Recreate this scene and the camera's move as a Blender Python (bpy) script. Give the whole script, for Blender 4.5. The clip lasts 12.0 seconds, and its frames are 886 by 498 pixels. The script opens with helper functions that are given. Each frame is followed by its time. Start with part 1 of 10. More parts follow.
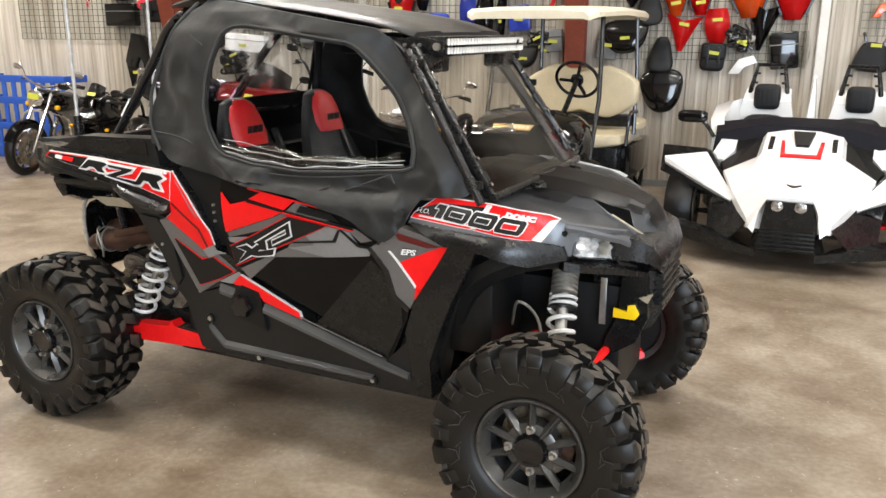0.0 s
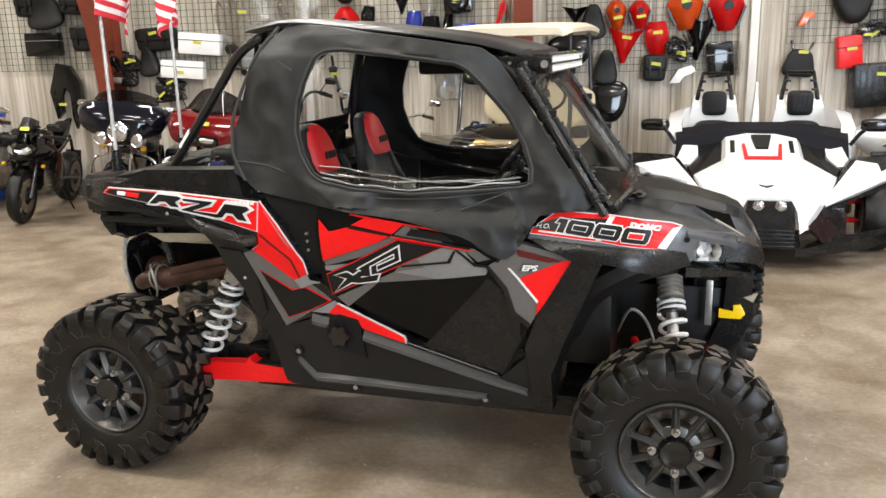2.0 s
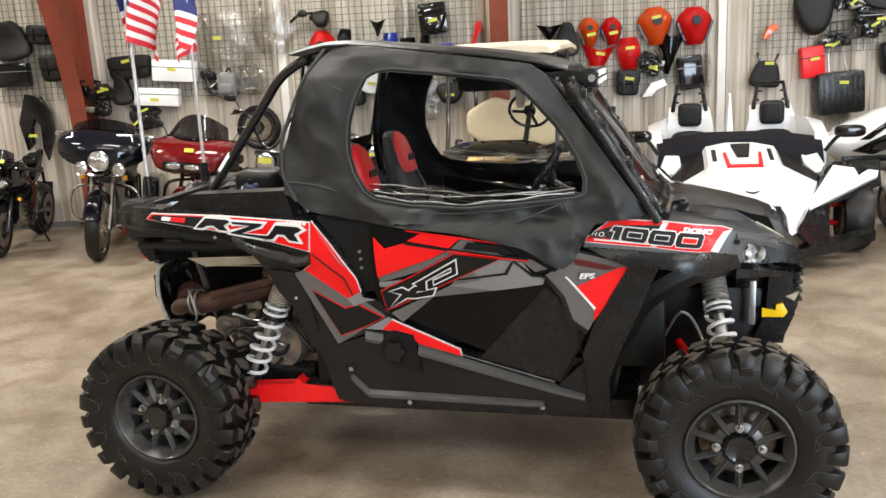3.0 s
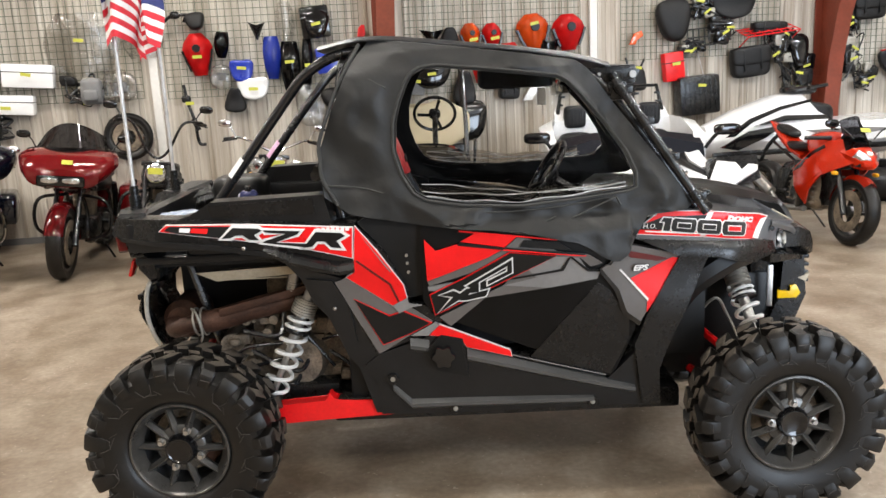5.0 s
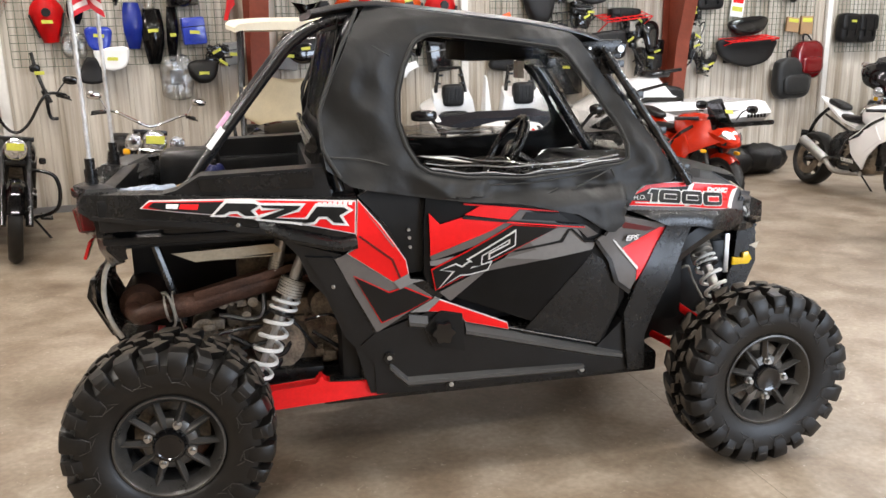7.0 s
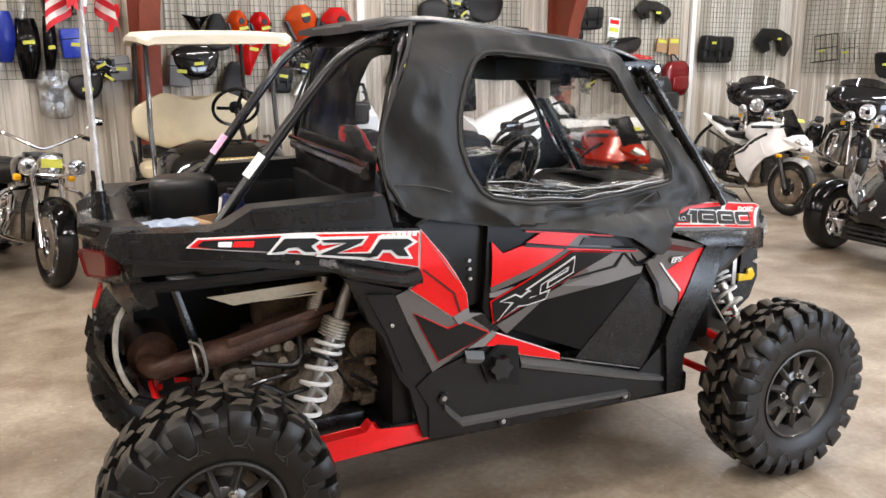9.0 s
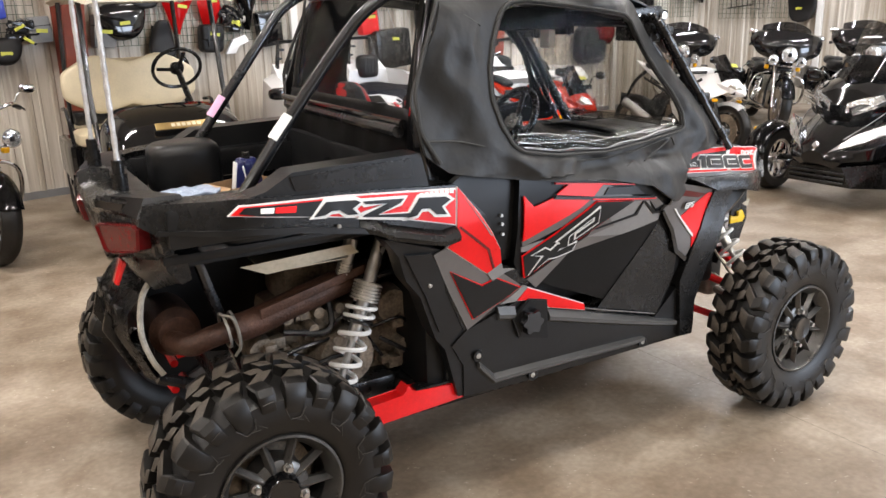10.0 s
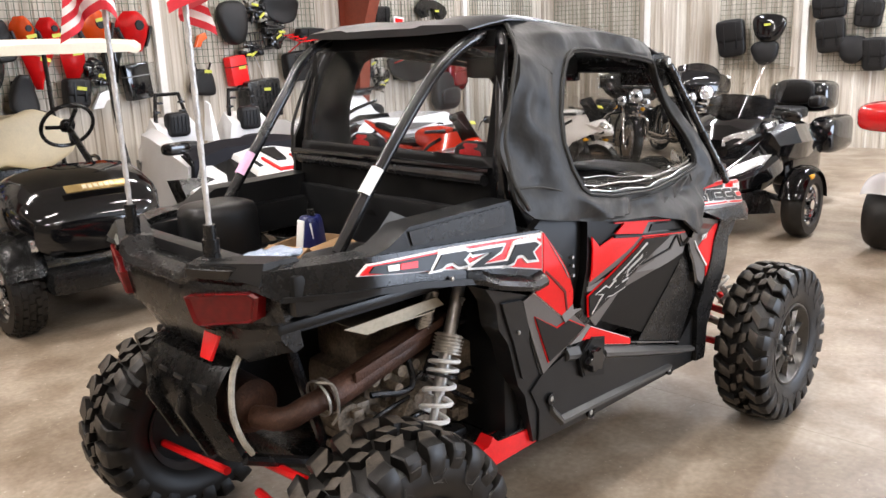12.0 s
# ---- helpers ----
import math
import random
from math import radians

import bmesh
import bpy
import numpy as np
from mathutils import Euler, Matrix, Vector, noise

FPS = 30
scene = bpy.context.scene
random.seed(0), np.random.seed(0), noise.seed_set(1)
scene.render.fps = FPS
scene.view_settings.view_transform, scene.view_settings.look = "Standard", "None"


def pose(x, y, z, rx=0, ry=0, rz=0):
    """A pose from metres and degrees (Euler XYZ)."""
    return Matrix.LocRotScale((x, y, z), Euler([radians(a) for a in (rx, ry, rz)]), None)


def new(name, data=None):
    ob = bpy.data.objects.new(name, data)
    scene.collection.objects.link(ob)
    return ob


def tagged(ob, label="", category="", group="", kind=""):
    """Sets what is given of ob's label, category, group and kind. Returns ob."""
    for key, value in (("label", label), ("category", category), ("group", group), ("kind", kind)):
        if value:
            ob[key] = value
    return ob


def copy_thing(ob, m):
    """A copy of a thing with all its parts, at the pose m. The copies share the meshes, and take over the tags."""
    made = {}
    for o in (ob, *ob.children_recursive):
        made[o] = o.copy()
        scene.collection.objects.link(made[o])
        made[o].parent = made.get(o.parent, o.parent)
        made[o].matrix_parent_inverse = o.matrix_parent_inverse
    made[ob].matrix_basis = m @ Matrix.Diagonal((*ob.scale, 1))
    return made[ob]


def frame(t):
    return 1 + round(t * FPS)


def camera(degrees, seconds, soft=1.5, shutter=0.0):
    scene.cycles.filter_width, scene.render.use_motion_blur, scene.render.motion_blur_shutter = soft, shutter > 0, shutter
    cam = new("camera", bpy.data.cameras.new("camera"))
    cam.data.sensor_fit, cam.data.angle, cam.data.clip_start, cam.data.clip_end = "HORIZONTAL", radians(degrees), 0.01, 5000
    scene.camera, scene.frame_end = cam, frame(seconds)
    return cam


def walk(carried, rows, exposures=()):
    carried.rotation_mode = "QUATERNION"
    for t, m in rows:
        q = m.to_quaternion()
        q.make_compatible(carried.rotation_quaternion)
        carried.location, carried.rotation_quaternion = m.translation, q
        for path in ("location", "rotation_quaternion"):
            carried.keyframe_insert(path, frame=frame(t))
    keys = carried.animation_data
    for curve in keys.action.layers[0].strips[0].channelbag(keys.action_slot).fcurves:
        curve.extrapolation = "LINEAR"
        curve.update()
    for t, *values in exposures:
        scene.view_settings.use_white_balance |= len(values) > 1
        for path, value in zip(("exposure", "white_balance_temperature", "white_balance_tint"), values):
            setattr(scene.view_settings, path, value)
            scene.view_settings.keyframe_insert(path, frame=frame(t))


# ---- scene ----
cam = camera(56.2, 12.0)
METRES, EYE, TILT, LEAN, TURN = 4.945, 1.72, 0.0, 0.0, 25.4
START_X, START_Y = 1.95, -3.135
ROWS = [
    (0.0, 0.0, 0.0, 0.0, 0.07, -14.93, -0.28),
    (0.5, -0.0468, -0.01, -0.0001, -2.88, -15.71, 0.28),
    (1.0, -0.0895, -0.0114, -0.002, -5.07, -15.68, -0.05),
    (1.5, -0.1284, 0.0021, -0.0004, -6.99, -15.02, 0.74),
    (2.0, -0.1679, 0.0109, 0.0014, -8.36, -13.75, 1.39),
    (2.5, -0.2112, 0.008, 0.0026, -10.15, -13.15, 2.74),
    (3.0, -0.2493, 0.0129, 0.0018, -12.25, -12.49, 2.83),
    (5.0, -0.4149, 0.0851, 0.0013, -25.28, -12.56, 2.83),
    (5.5, -0.4411, 0.1115, 0.0007, -29.14, -12.26, 2.84),
    (6.0, -0.4693, 0.1287, 0.0011, -32.55, -12.92, 2.01),
    (6.5, -0.5008, 0.1395, -0.0003, -35.54, -14.02, 1.14),
    (7.0, -0.5264, 0.1655, -0.0023, -37.66, -14.27, 1.06),
    (7.5, -0.5495, 0.2004, -0.0, -39.77, -13.56, 0.81),
    (9.5, -0.6345, 0.3384, 0.0008, -52.32, -14.35, 0.95),
    (10.0, -0.6554, 0.3746, 0.0002, -55.58, -16.47, 1.56),
    (10.5, -0.6675, 0.4099, -0.0007, -58.7, -16.33, 1.49),
    (11.0, -0.6796, 0.4487, 0.0012, -62.14, -15.53, 1.23),
    (11.5, -0.7094, 0.4911, 0.0051, -65.29, -15.0, 2.22),
    (12.0, -0.7322, 0.5323, 0.0067, -68.94, -13.78, 2.2),
]
walk(cam, [(t, pose(START_X, START_Y, EYE, TILT, LEAN, TURN) @ pose(METRES * x, METRES * y, METRES * z, 90 + pitch, roll, yaw)) for t, x, y, z, yaw, pitch, roll in ROWS],
     [(0.0, 0.45, 6500, 10), (3.2, 0.45, 6480, 10), (6.0, 0.46, 6430, 12), (9.5, 0.50, 6430, 14), (10.5, 0.54, 6440, 14), (12.0, 0.57, 6370, 15)])


# ---- world and light ----
world = bpy.data.worlds.new("world")
scene.world = world
world.use_nodes = True
world.node_tree.nodes["Background"].inputs["Color"].default_value = (0.55, 0.68, 0.9, 1)
world.node_tree.nodes["Background"].inputs["Strength"].default_value = 0.25


def area_light(name, m, sx, sy, watts, colour):
    data = bpy.data.lights.new(name, "AREA")
    data.shape, data.size, data.size_y, data.energy, data.color = "RECTANGLE", sx, sy, watts, colour
    ob = new(name, data)
    ob.matrix_world = m
    return ob


# ---- materials ----
def surface(name, colour, rough=0.5, metal=0.0, vary=0.15, scale=8.0, bump=0.0, bump_scale=60.0, coat=0.0, speck=None, stretch=(1, 1, 1), emit=0.0, rough_vary=0.12, spec=0.5, deep=0.01, crisp=3):
    """A principled material with two scales of colour variation, uneven gloss and fine relief."""
    m = bpy.data.materials.new(name)
    m.use_nodes = True
    t = m.node_tree
    n, l = t.nodes, t.links
    b = n["Principled BSDF"]
    co = n.new("ShaderNodeTexCoord")
    mp = n.new("ShaderNodeMapping")
    mp.inputs["Scale"].default_value = stretch
    l.new(co.outputs["Object"], mp.inputs["Vector"])
    big, small = n.new("ShaderNodeTexNoise"), n.new("ShaderNodeTexNoise")
    big.inputs["Scale"].default_value, small.inputs["Scale"].default_value = scale, scale * 9
    big.inputs["Detail"].default_value, small.inputs["Detail"].default_value = 4, 3
    l.new(mp.outputs[0], big.inputs["Vector"]), l.new(mp.outputs[0], small.inputs["Vector"])
    mix = n.new("ShaderNodeMath")
    mix.operation = "MULTIPLY_ADD"
    mix.inputs[1].default_value = 0.4
    l.new(small.outputs["Fac"], mix.inputs[0])
    half = n.new("ShaderNodeMath")
    half.operation = "MULTIPLY"
    half.inputs[1].default_value = 0.6
    l.new(big.outputs["Fac"], half.inputs[0])
    l.new(half.outputs[0], mix.inputs[2])
    ramp = n.new("ShaderNodeValToRGB")
    lo, hi = [max(0.0, c * (1 - vary)) for c in colour], [min(1.0, c * (1 + vary)) for c in colour]
    ramp.color_ramp.elements[0].position, ramp.color_ramp.elements[0].color = 0.33, (*lo, 1)
    ramp.color_ramp.elements[1].position, ramp.color_ramp.elements[1].color = 0.67, (*hi, 1)
    if speck:
        e = ramp.color_ramp.elements.new(0.72)
        e.color = (*speck, 1)
    l.new(mix.outputs[0], ramp.inputs["Fac"])
    l.new(ramp.outputs["Color"], b.inputs["Base Color"])
    rr = n.new("ShaderNodeMapRange")
    rr.inputs["To Min"].default_value, rr.inputs["To Max"].default_value = max(0.0, rough - rough_vary), min(1.0, rough + rough_vary)
    l.new(mix.outputs[0], rr.inputs["Value"])
    l.new(rr.outputs[0], b.inputs["Roughness"])
    b.inputs["Metallic"].default_value = metal
    b.inputs["Specular IOR Level"].default_value = spec
    b.inputs["Coat Weight"].default_value = coat
    b.inputs["Coat Roughness"].default_value = 0.06
    if bump:
        fine = n.new("ShaderNodeTexNoise")
        fine.inputs["Scale"].default_value = bump_scale
        fine.inputs["Detail"].default_value = crisp
        l.new(mp.outputs[0], fine.inputs["Vector"])
        bp = n.new("ShaderNodeBump")
        bp.inputs["Strength"].default_value, bp.inputs["Distance"].default_value = bump, deep
        l.new(fine.outputs["Fac"], bp.inputs["Height"])
        l.new(bp.outputs[0], b.inputs["Normal"])
    if emit:
        b.inputs["Emission Color"].default_value, b.inputs["Emission Strength"].default_value = (*colour, 1), emit
    return m


def clear_sheet(name, tint, rough, see, wrinkle=0.0, most=0.75):
    """Clear plastic: mostly see-through, with gloss that grows at grazing angles."""
    m = bpy.data.materials.new(name)
    m.use_nodes = True
    t = m.node_tree
    n, l = t.nodes, t.links
    n.remove(n["Principled BSDF"])
    out = n["Material Output"]
    gl, tr, mx, lw = n.new("ShaderNodeBsdfGlossy"), n.new("ShaderNodeBsdfTransparent"), n.new("ShaderNodeMixShader"), n.new("ShaderNodeLayerWeight")
    tr.inputs["Color"].default_value = (*tint, 1)
    gl.inputs["Roughness"].default_value = rough
    lw.inputs["Blend"].default_value = 0.25
    rg = n.new("ShaderNodeMapRange")
    rg.inputs["To Min"].default_value, rg.inputs["To Max"].default_value = 1 - see, most
    l.new(lw.outputs["Fresnel"], rg.inputs["Value"])
    l.new(rg.outputs[0], mx.inputs["Fac"])
    l.new(tr.outputs[0], mx.inputs[1]), l.new(gl.outputs[0], mx.inputs[2])
    if wrinkle:
        co, nz, bp = n.new("ShaderNodeTexCoord"), n.new("ShaderNodeTexNoise"), n.new("ShaderNodeBump")
        nz.inputs["Scale"].default_value, nz.inputs["Detail"].default_value, nz.inputs["Distortion"].default_value = 5, 3, 0.8
        l.new(co.outputs["Object"], nz.inputs["Vector"])
        bp.inputs["Strength"].default_value, bp.inputs["Distance"].default_value = wrinkle, 0.06
        l.new(nz.outputs["Fac"], bp.inputs["Height"])
        l.new(bp.outputs[0], gl.inputs["Normal"]), l.new(bp.outputs[0], lw.inputs["Normal"])
    l.new(mx.outputs[0], out.inputs["Surface"])
    return m


M = {}
M["black_plastic"] = surface("black_plastic", (0.0065, 0.0065, 0.0066), 0.27, vary=0.35, scale=10, bump=0.05, bump_scale=900, spec=0.42)
M["dark_plastic"] = surface("dark_plastic", (0.0080, 0.0083, 0.0088), 0.33, vary=0.3, scale=10, bump=0.06, bump_scale=800, spec=0.38)
M["gloss_black"] = surface("gloss_black", (0.004, 0.004, 0.0045), 0.09, vary=0.2, scale=5, coat=0.35, rough_vary=0.03, spec=0.45)
M["black_tube"] = surface("black_tube", (0.010, 0.010, 0.011), 0.25, vary=0.25, coat=0.3)
M["matte_panel"] = surface("matte_panel", (0.006, 0.006, 0.006), 0.42, vary=0.2, spec=0.28)
M["grey_metallic"] = surface("grey_metallic", (0.098, 0.103, 0.112), 0.36, metal=0.35, vary=0.06, scale=4, coat=0.25, rough_vary=0.02)
M["hood_black"] = surface("hood_black", (0.012, 0.012, 0.013), 0.30, vary=0.15, scale=5, spec=0.55, rough_vary=0.03)
M["collar_alloy"] = surface("collar_alloy", (0.40, 0.37, 0.32), 0.45, metal=0.5, vary=0.25, scale=22)
M["grey_vinyl"] = surface("grey_vinyl", (0.115, 0.105, 0.098), 0.38, vary=0.1, scale=6)
M["grey_vinyl_light"] = surface("grey_vinyl_light", (0.20, 0.195, 0.19), 0.38, vary=0.1, scale=6)
M["red_vinyl"] = surface("red_vinyl", (0.78, 0.008, 0.009), 0.30, vary=0.08, scale=5, spec=0.35)
M["dark_red_vinyl"] = surface("dark_red_vinyl", (0.10, 0.006, 0.006), 0.35, vary=0.1)
M["white_vinyl"] = surface("white_vinyl", (0.75, 0.74, 0.72), 0.3, vary=0.05)
M["black_vinyl"] = surface("black_vinyl", (0.007, 0.007, 0.007), 0.35, vary=0.2, spec=0.3)
M["red_paint"] = surface("red_paint", (0.72, 0.008, 0.009), 0.36, vary=0.12, scale=9, spec=0.4)
M["rubber_worn"] = surface("rubber_worn", (0.050, 0.041, 0.032), 0.55, vary=0.6, scale=18, bump=0.15, bump_scale=200, spec=0.4)
M["rubber"] = surface("rubber", (0.0046, 0.0038, 0.0030), 0.44, vary=0.7, scale=14, bump=0.05, bump_scale=300, speck=(0.04, 0.034, 0.027), spec=0.42)
M["cast_wheel"] = surface("cast_wheel", (0.078, 0.075, 0.070), 0.30, metal=0.6, vary=0.25, scale=20)
M["steel"] = surface("steel", (0.45, 0.44, 0.42), 0.34, metal=0.9, vary=0.2, scale=20)
M["dull_steel"] = surface("dull_steel", (0.33, 0.31, 0.27), 0.5, metal=0.6, vary=0.3, scale=16)
M["poly_lens"] = clear_sheet("poly_lens", (0.95, 0.96, 0.97), 0.05, 0.90, 0.0, 0.5)
M["chrome"] = surface("chrome", (0.78, 0.78, 0.79), 0.08, metal=1.0, vary=0.05, rough_vary=0.04)
M["spring_white"] = surface("spring_white", (0.74, 0.73, 0.70), 0.4, vary=0.1, scale=20)
M["rust"] = surface("rust", (0.075, 0.036, 0.023), 0.50, metal=0.4, vary=0.55, scale=12, bump=0.3, bump_scale=120, speck=(0.16, 0.09, 0.06))
M["engine"] = surface("engine", (0.185, 0.148, 0.108), 0.5, metal=0.35, vary=0.8, scale=11, bump=0.2, bump_scale=90)
# rocker plastic made paler: overhead light on the ledge tops put into the colour
M["ledge_lit"] = surface("ledge_lit", (0.062, 0.061, 0.058), 0.36, vary=0.12, scale=6, bump=0.04, bump_scale=220)
M["joint_dust"] = surface("joint_dust", (0.15, 0.125, 0.095), 0.8, vary=0.5, scale=3)
M["shield_metal"] = surface("shield_metal", (0.42, 0.37, 0.28), 0.45, metal=0.5, vary=0.2, scale=8)
M["navy_plastic"] = surface("navy_plastic", (0.012, 0.016, 0.085), 0.3, vary=0.15)
# near-black that puts the shade inside the hood outlet into the colour
M["vent_shade"] = surface("vent_shade", (0.002, 0.002, 0.002), 0.9, vary=0.2, spec=0.05)
M["brass"] = surface("brass", (0.42, 0.29, 0.12), 0.32, metal=0.85, vary=0.15, scale=20)
M["door_black"] = surface("door_black", (0.0032, 0.0032, 0.0033), 0.34, vary=0.25, scale=10, spec=0.2)
M["canvas"] = surface("canvas", (0.0095, 0.0095, 0.0088), 0.50, rough_vary=0.02, vary=0.08, scale=1.5, spec=0.36, bump=0.5, bump_scale=9, deep=0.012)
M["canvas"].node_tree.nodes["Principled BSDF"].inputs["Sheen Weight"].default_value = 0.14
M["canvas"].node_tree.nodes["Principled BSDF"].inputs["Sheen Roughness"].default_value = 0.5
M["canvas_lining"] = surface("canvas_lining", (0.006, 0.006, 0.006), 0.7, vary=0.3, scale=5, bump=0.5, bump_scale=5, deep=0.05, crisp=0.6, spec=0.15)
M["canvas_seam"] = surface("canvas_seam", (0.028, 0.028, 0.026), 0.7, vary=0.2, bump=0.3, bump_scale=400)
M["vinyl_clear"] = clear_sheet("vinyl_clear", (0.98, 0.98, 0.975), 0.03, 0.998, 0.0, 0.045)
M["rear_vinyl"] = clear_sheet("rear_vinyl", (0.86, 0.88, 0.91), 0.10, 0.955, 0.03, 0.24)
M["vinyl_smoky"] = clear_sheet("vinyl_smoky", (0.72, 0.69, 0.65), 0.07, 0.93, 0.25)
M["poly_band"] = clear_sheet("poly_band", (0.62, 0.61, 0.58), 0.12, 0.90, 0.0, 0.5)
M["poly_clear"] = clear_sheet("poly_clear", (0.78, 0.75, 0.70), 0.07, 0.93, 0.06, 0.34)
M["smoke_screen"] = clear_sheet("smoke_screen", (0.10, 0.10, 0.11), 0.05, 0.95, 0.0, 0.35)
M["lamp_glass"] = surface("lamp_glass", (0.62, 0.63, 0.64), 0.12, metal=0.85, vary=0.4, scale=30, coat=1.0, bump=0.8, bump_scale=40, crisp=1)
M["roof_plastic"] = surface("roof_plastic", (0.012, 0.013, 0.015), 0.36, vary=0.2, scale=6, bump=0.04, bump_scale=500, spec=0.6)
M["tyre_line"] = surface("tyre_line", (0.030, 0.026, 0.022), 0.6, vary=0.3, scale=30)
M["barrel"] = surface("barrel", (0.075, 0.075, 0.075), 0.4, metal=0.4, vary=0.25, scale=20)
# pale colour for reflection streaks along the vinyl's folds
M["fold_glint"] = surface("fold_glint", (0.62, 0.63, 0.63), 0.12, metal=0.5, vary=0.6, scale=9, coat=1.0)
M["heat_wrap"] = surface("heat_wrap", (0.42, 0.39, 0.33), 0.7, vary=0.35, scale=40, bump=0.5, bump_scale=160)
M["lens_red"] = surface("lens_red", (0.11, 0.002, 0.003), 0.20, vary=0.25, scale=40, spec=0.3)
M["reflector_red"] = surface("reflector_red", (0.75, 0.012, 0.012), 0.25, vary=0.1, coat=0.6)
M["amber"] = surface("amber", (0.85, 0.42, 0.005), 0.25, vary=0.08, coat=0.6)
M["seat_black"] = surface("seat_black", (0.012, 0.012, 0.013), 0.42, vary=0.2, bump=0.25, bump_scale=240, spec=0.3)
M["seat_red"] = surface("seat_red", (0.55, 0.012, 0.014), 0.45, vary=0.12, bump=0.25, bump_scale=240)
M["seat_grey"] = surface("seat_grey", (0.06, 0.07, 0.08), 0.5, vary=0.15, bump=0.3, bump_scale=240)
M["white_paint"] = surface("white_paint", (0.85, 0.85, 0.85), 0.22, vary=0.04, coat=0.6)
M["cream"] = surface("cream", (0.62, 0.53, 0.36), 0.45, vary=0.08, bump=0.1, bump_scale=200)
M["cream_pale"] = surface("cream_pale", (0.72, 0.66, 0.52), 0.4, vary=0.06)
M["orange_paint"] = surface("orange_paint", (0.80, 0.10, 0.008), 0.25, vary=0.08, coat=0.6)
M["deep_red"] = surface("deep_red", (0.145, 0.003, 0.005), 0.12, metal=0.15, vary=0.1, coat=0.35, rough_vary=0.03)
M["red_gloss"] = surface("red_gloss", (0.60, 0.010, 0.012), 0.15, vary=0.08, coat=0.6)
M["candy_red"] = surface("candy_red", (0.52, 0.022, 0.004), 0.13, metal=0.1, vary=0.1, coat=0.4, rough_vary=0.03)
M["navy_gloss"] = surface("navy_gloss", (0.003, 0.004, 0.009), 0.08, vary=0.1, coat=0.25, rough_vary=0.03)
M["blue_paint"] = surface("blue_paint", (0.015, 0.04, 0.38), 0.3, vary=0.12, coat=0.4)
M["blue_plastic"] = surface("blue_plastic", (0.02, 0.09, 0.45), 0.5, vary=0.1)
M["leather"] = surface("leather", (0.0065, 0.006, 0.006), 0.40, spec=0.3, vary=0.25, scale=12, bump=0.35, bump_scale=160)
M["grey_plastic"] = surface("grey_plastic", (0.18, 0.18, 0.18), 0.5, vary=0.1)
M["tag_yellow"] = surface("tag_yellow", (0.52, 0.52, 0.06), 0.55, vary=0.15)
M["amber_yellow"] = surface("amber_yellow", (0.88, 0.58, 0.01), 0.25, vary=0.08, coat=0.6)
M["dash_navy"] = surface("dash_navy", (0.005, 0.005, 0.009), 0.6, vary=0.2, spec=0.2)
M["tag_pink"] = surface("tag_pink", (0.72, 0.42, 0.62), 0.5, vary=0.1)
M["pole_silver"] = surface("pole_silver", (0.52, 0.51, 0.50), 0.35, metal=0.35, vary=0.35, scale=30, stretch=(1, 1, 0.6))
M["tag_white"] = surface("tag_white", (0.8, 0.8, 0.78), 0.5, vary=0.05)
M["cardboard"] = surface("cardboard", (0.33, 0.20, 0.10), 0.7, vary=0.15)
M["poly_bag"] = surface("poly_bag", (0.33, 0.40, 0.52), 0.25, vary=0.15, scale=30, bump=0.5, bump_scale=60)
M["grid_wire"] = surface("grid_wire", (0.12, 0.14, 0.10), 0.5, metal=0.3, vary=0.2)
M["column_red"] = surface("column_red", (0.19, 0.038, 0.018), 0.5, vary=0.22, scale=3, bump=0.1, bump_scale=60)
M["pipe_white"] = surface("pipe_white", (0.72, 0.70, 0.66), 0.5, vary=0.08, scale=3)
M["flag_red"] = surface("flag_red", (0.60, 0.02, 0.035), 0.7, vary=0.1)
M["flag_white"] = surface("flag_white", (0.78, 0.76, 0.75), 0.7, vary=0.06)
M["flag_blue"] = surface("flag_blue", (0.02, 0.03, 0.14), 0.7, vary=0.1)
M["bag_clear"] = clear_sheet("bag_clear", (0.90, 0.90, 0.89), 0.2, 0.86, 0.8, 0.6)
M["ceiling"] = surface("ceiling", (0.55, 0.54, 0.52), 0.8, vary=0.1, scale=1.5)
M["lamp_tube"] = surface("lamp_tube", (1.0, 0.97, 0.92), 0.5, vary=0.0, emit=9.0)
M["lamp_shell"] = surface("lamp_shell", (0.72, 0.72, 0.71), 0.14, metal=0.35, vary=0.35, scale=28, coat=0.8)
M["lamp_body"] = surface("lamp_body", (0.7, 0.7, 0.7), 0.4, vary=0.05)


# ---- mesh helpers ----
def part(name, bm, material, parent=None, label="", sharp=35, mats=None):
    """One mesh object under a thing or a part."""
    me = bpy.data.meshes.new(name)
    bmesh.ops.recalc_face_normals(bm, faces=bm.faces)
    bm.to_mesh(me)
    bm.free()
    for x in mats or [material]:
        me.materials.append(M[x] if isinstance(x, str) else x)
    me.polygons.foreach_set("use_smooth", [True] * len(me.polygons))
    me.set_sharp_from_angle(angle=radians(sharp))
    ob = new(name, me)
    if parent:
        ob.parent = parent
    if label:
        tagged(ob, label)
    return ob


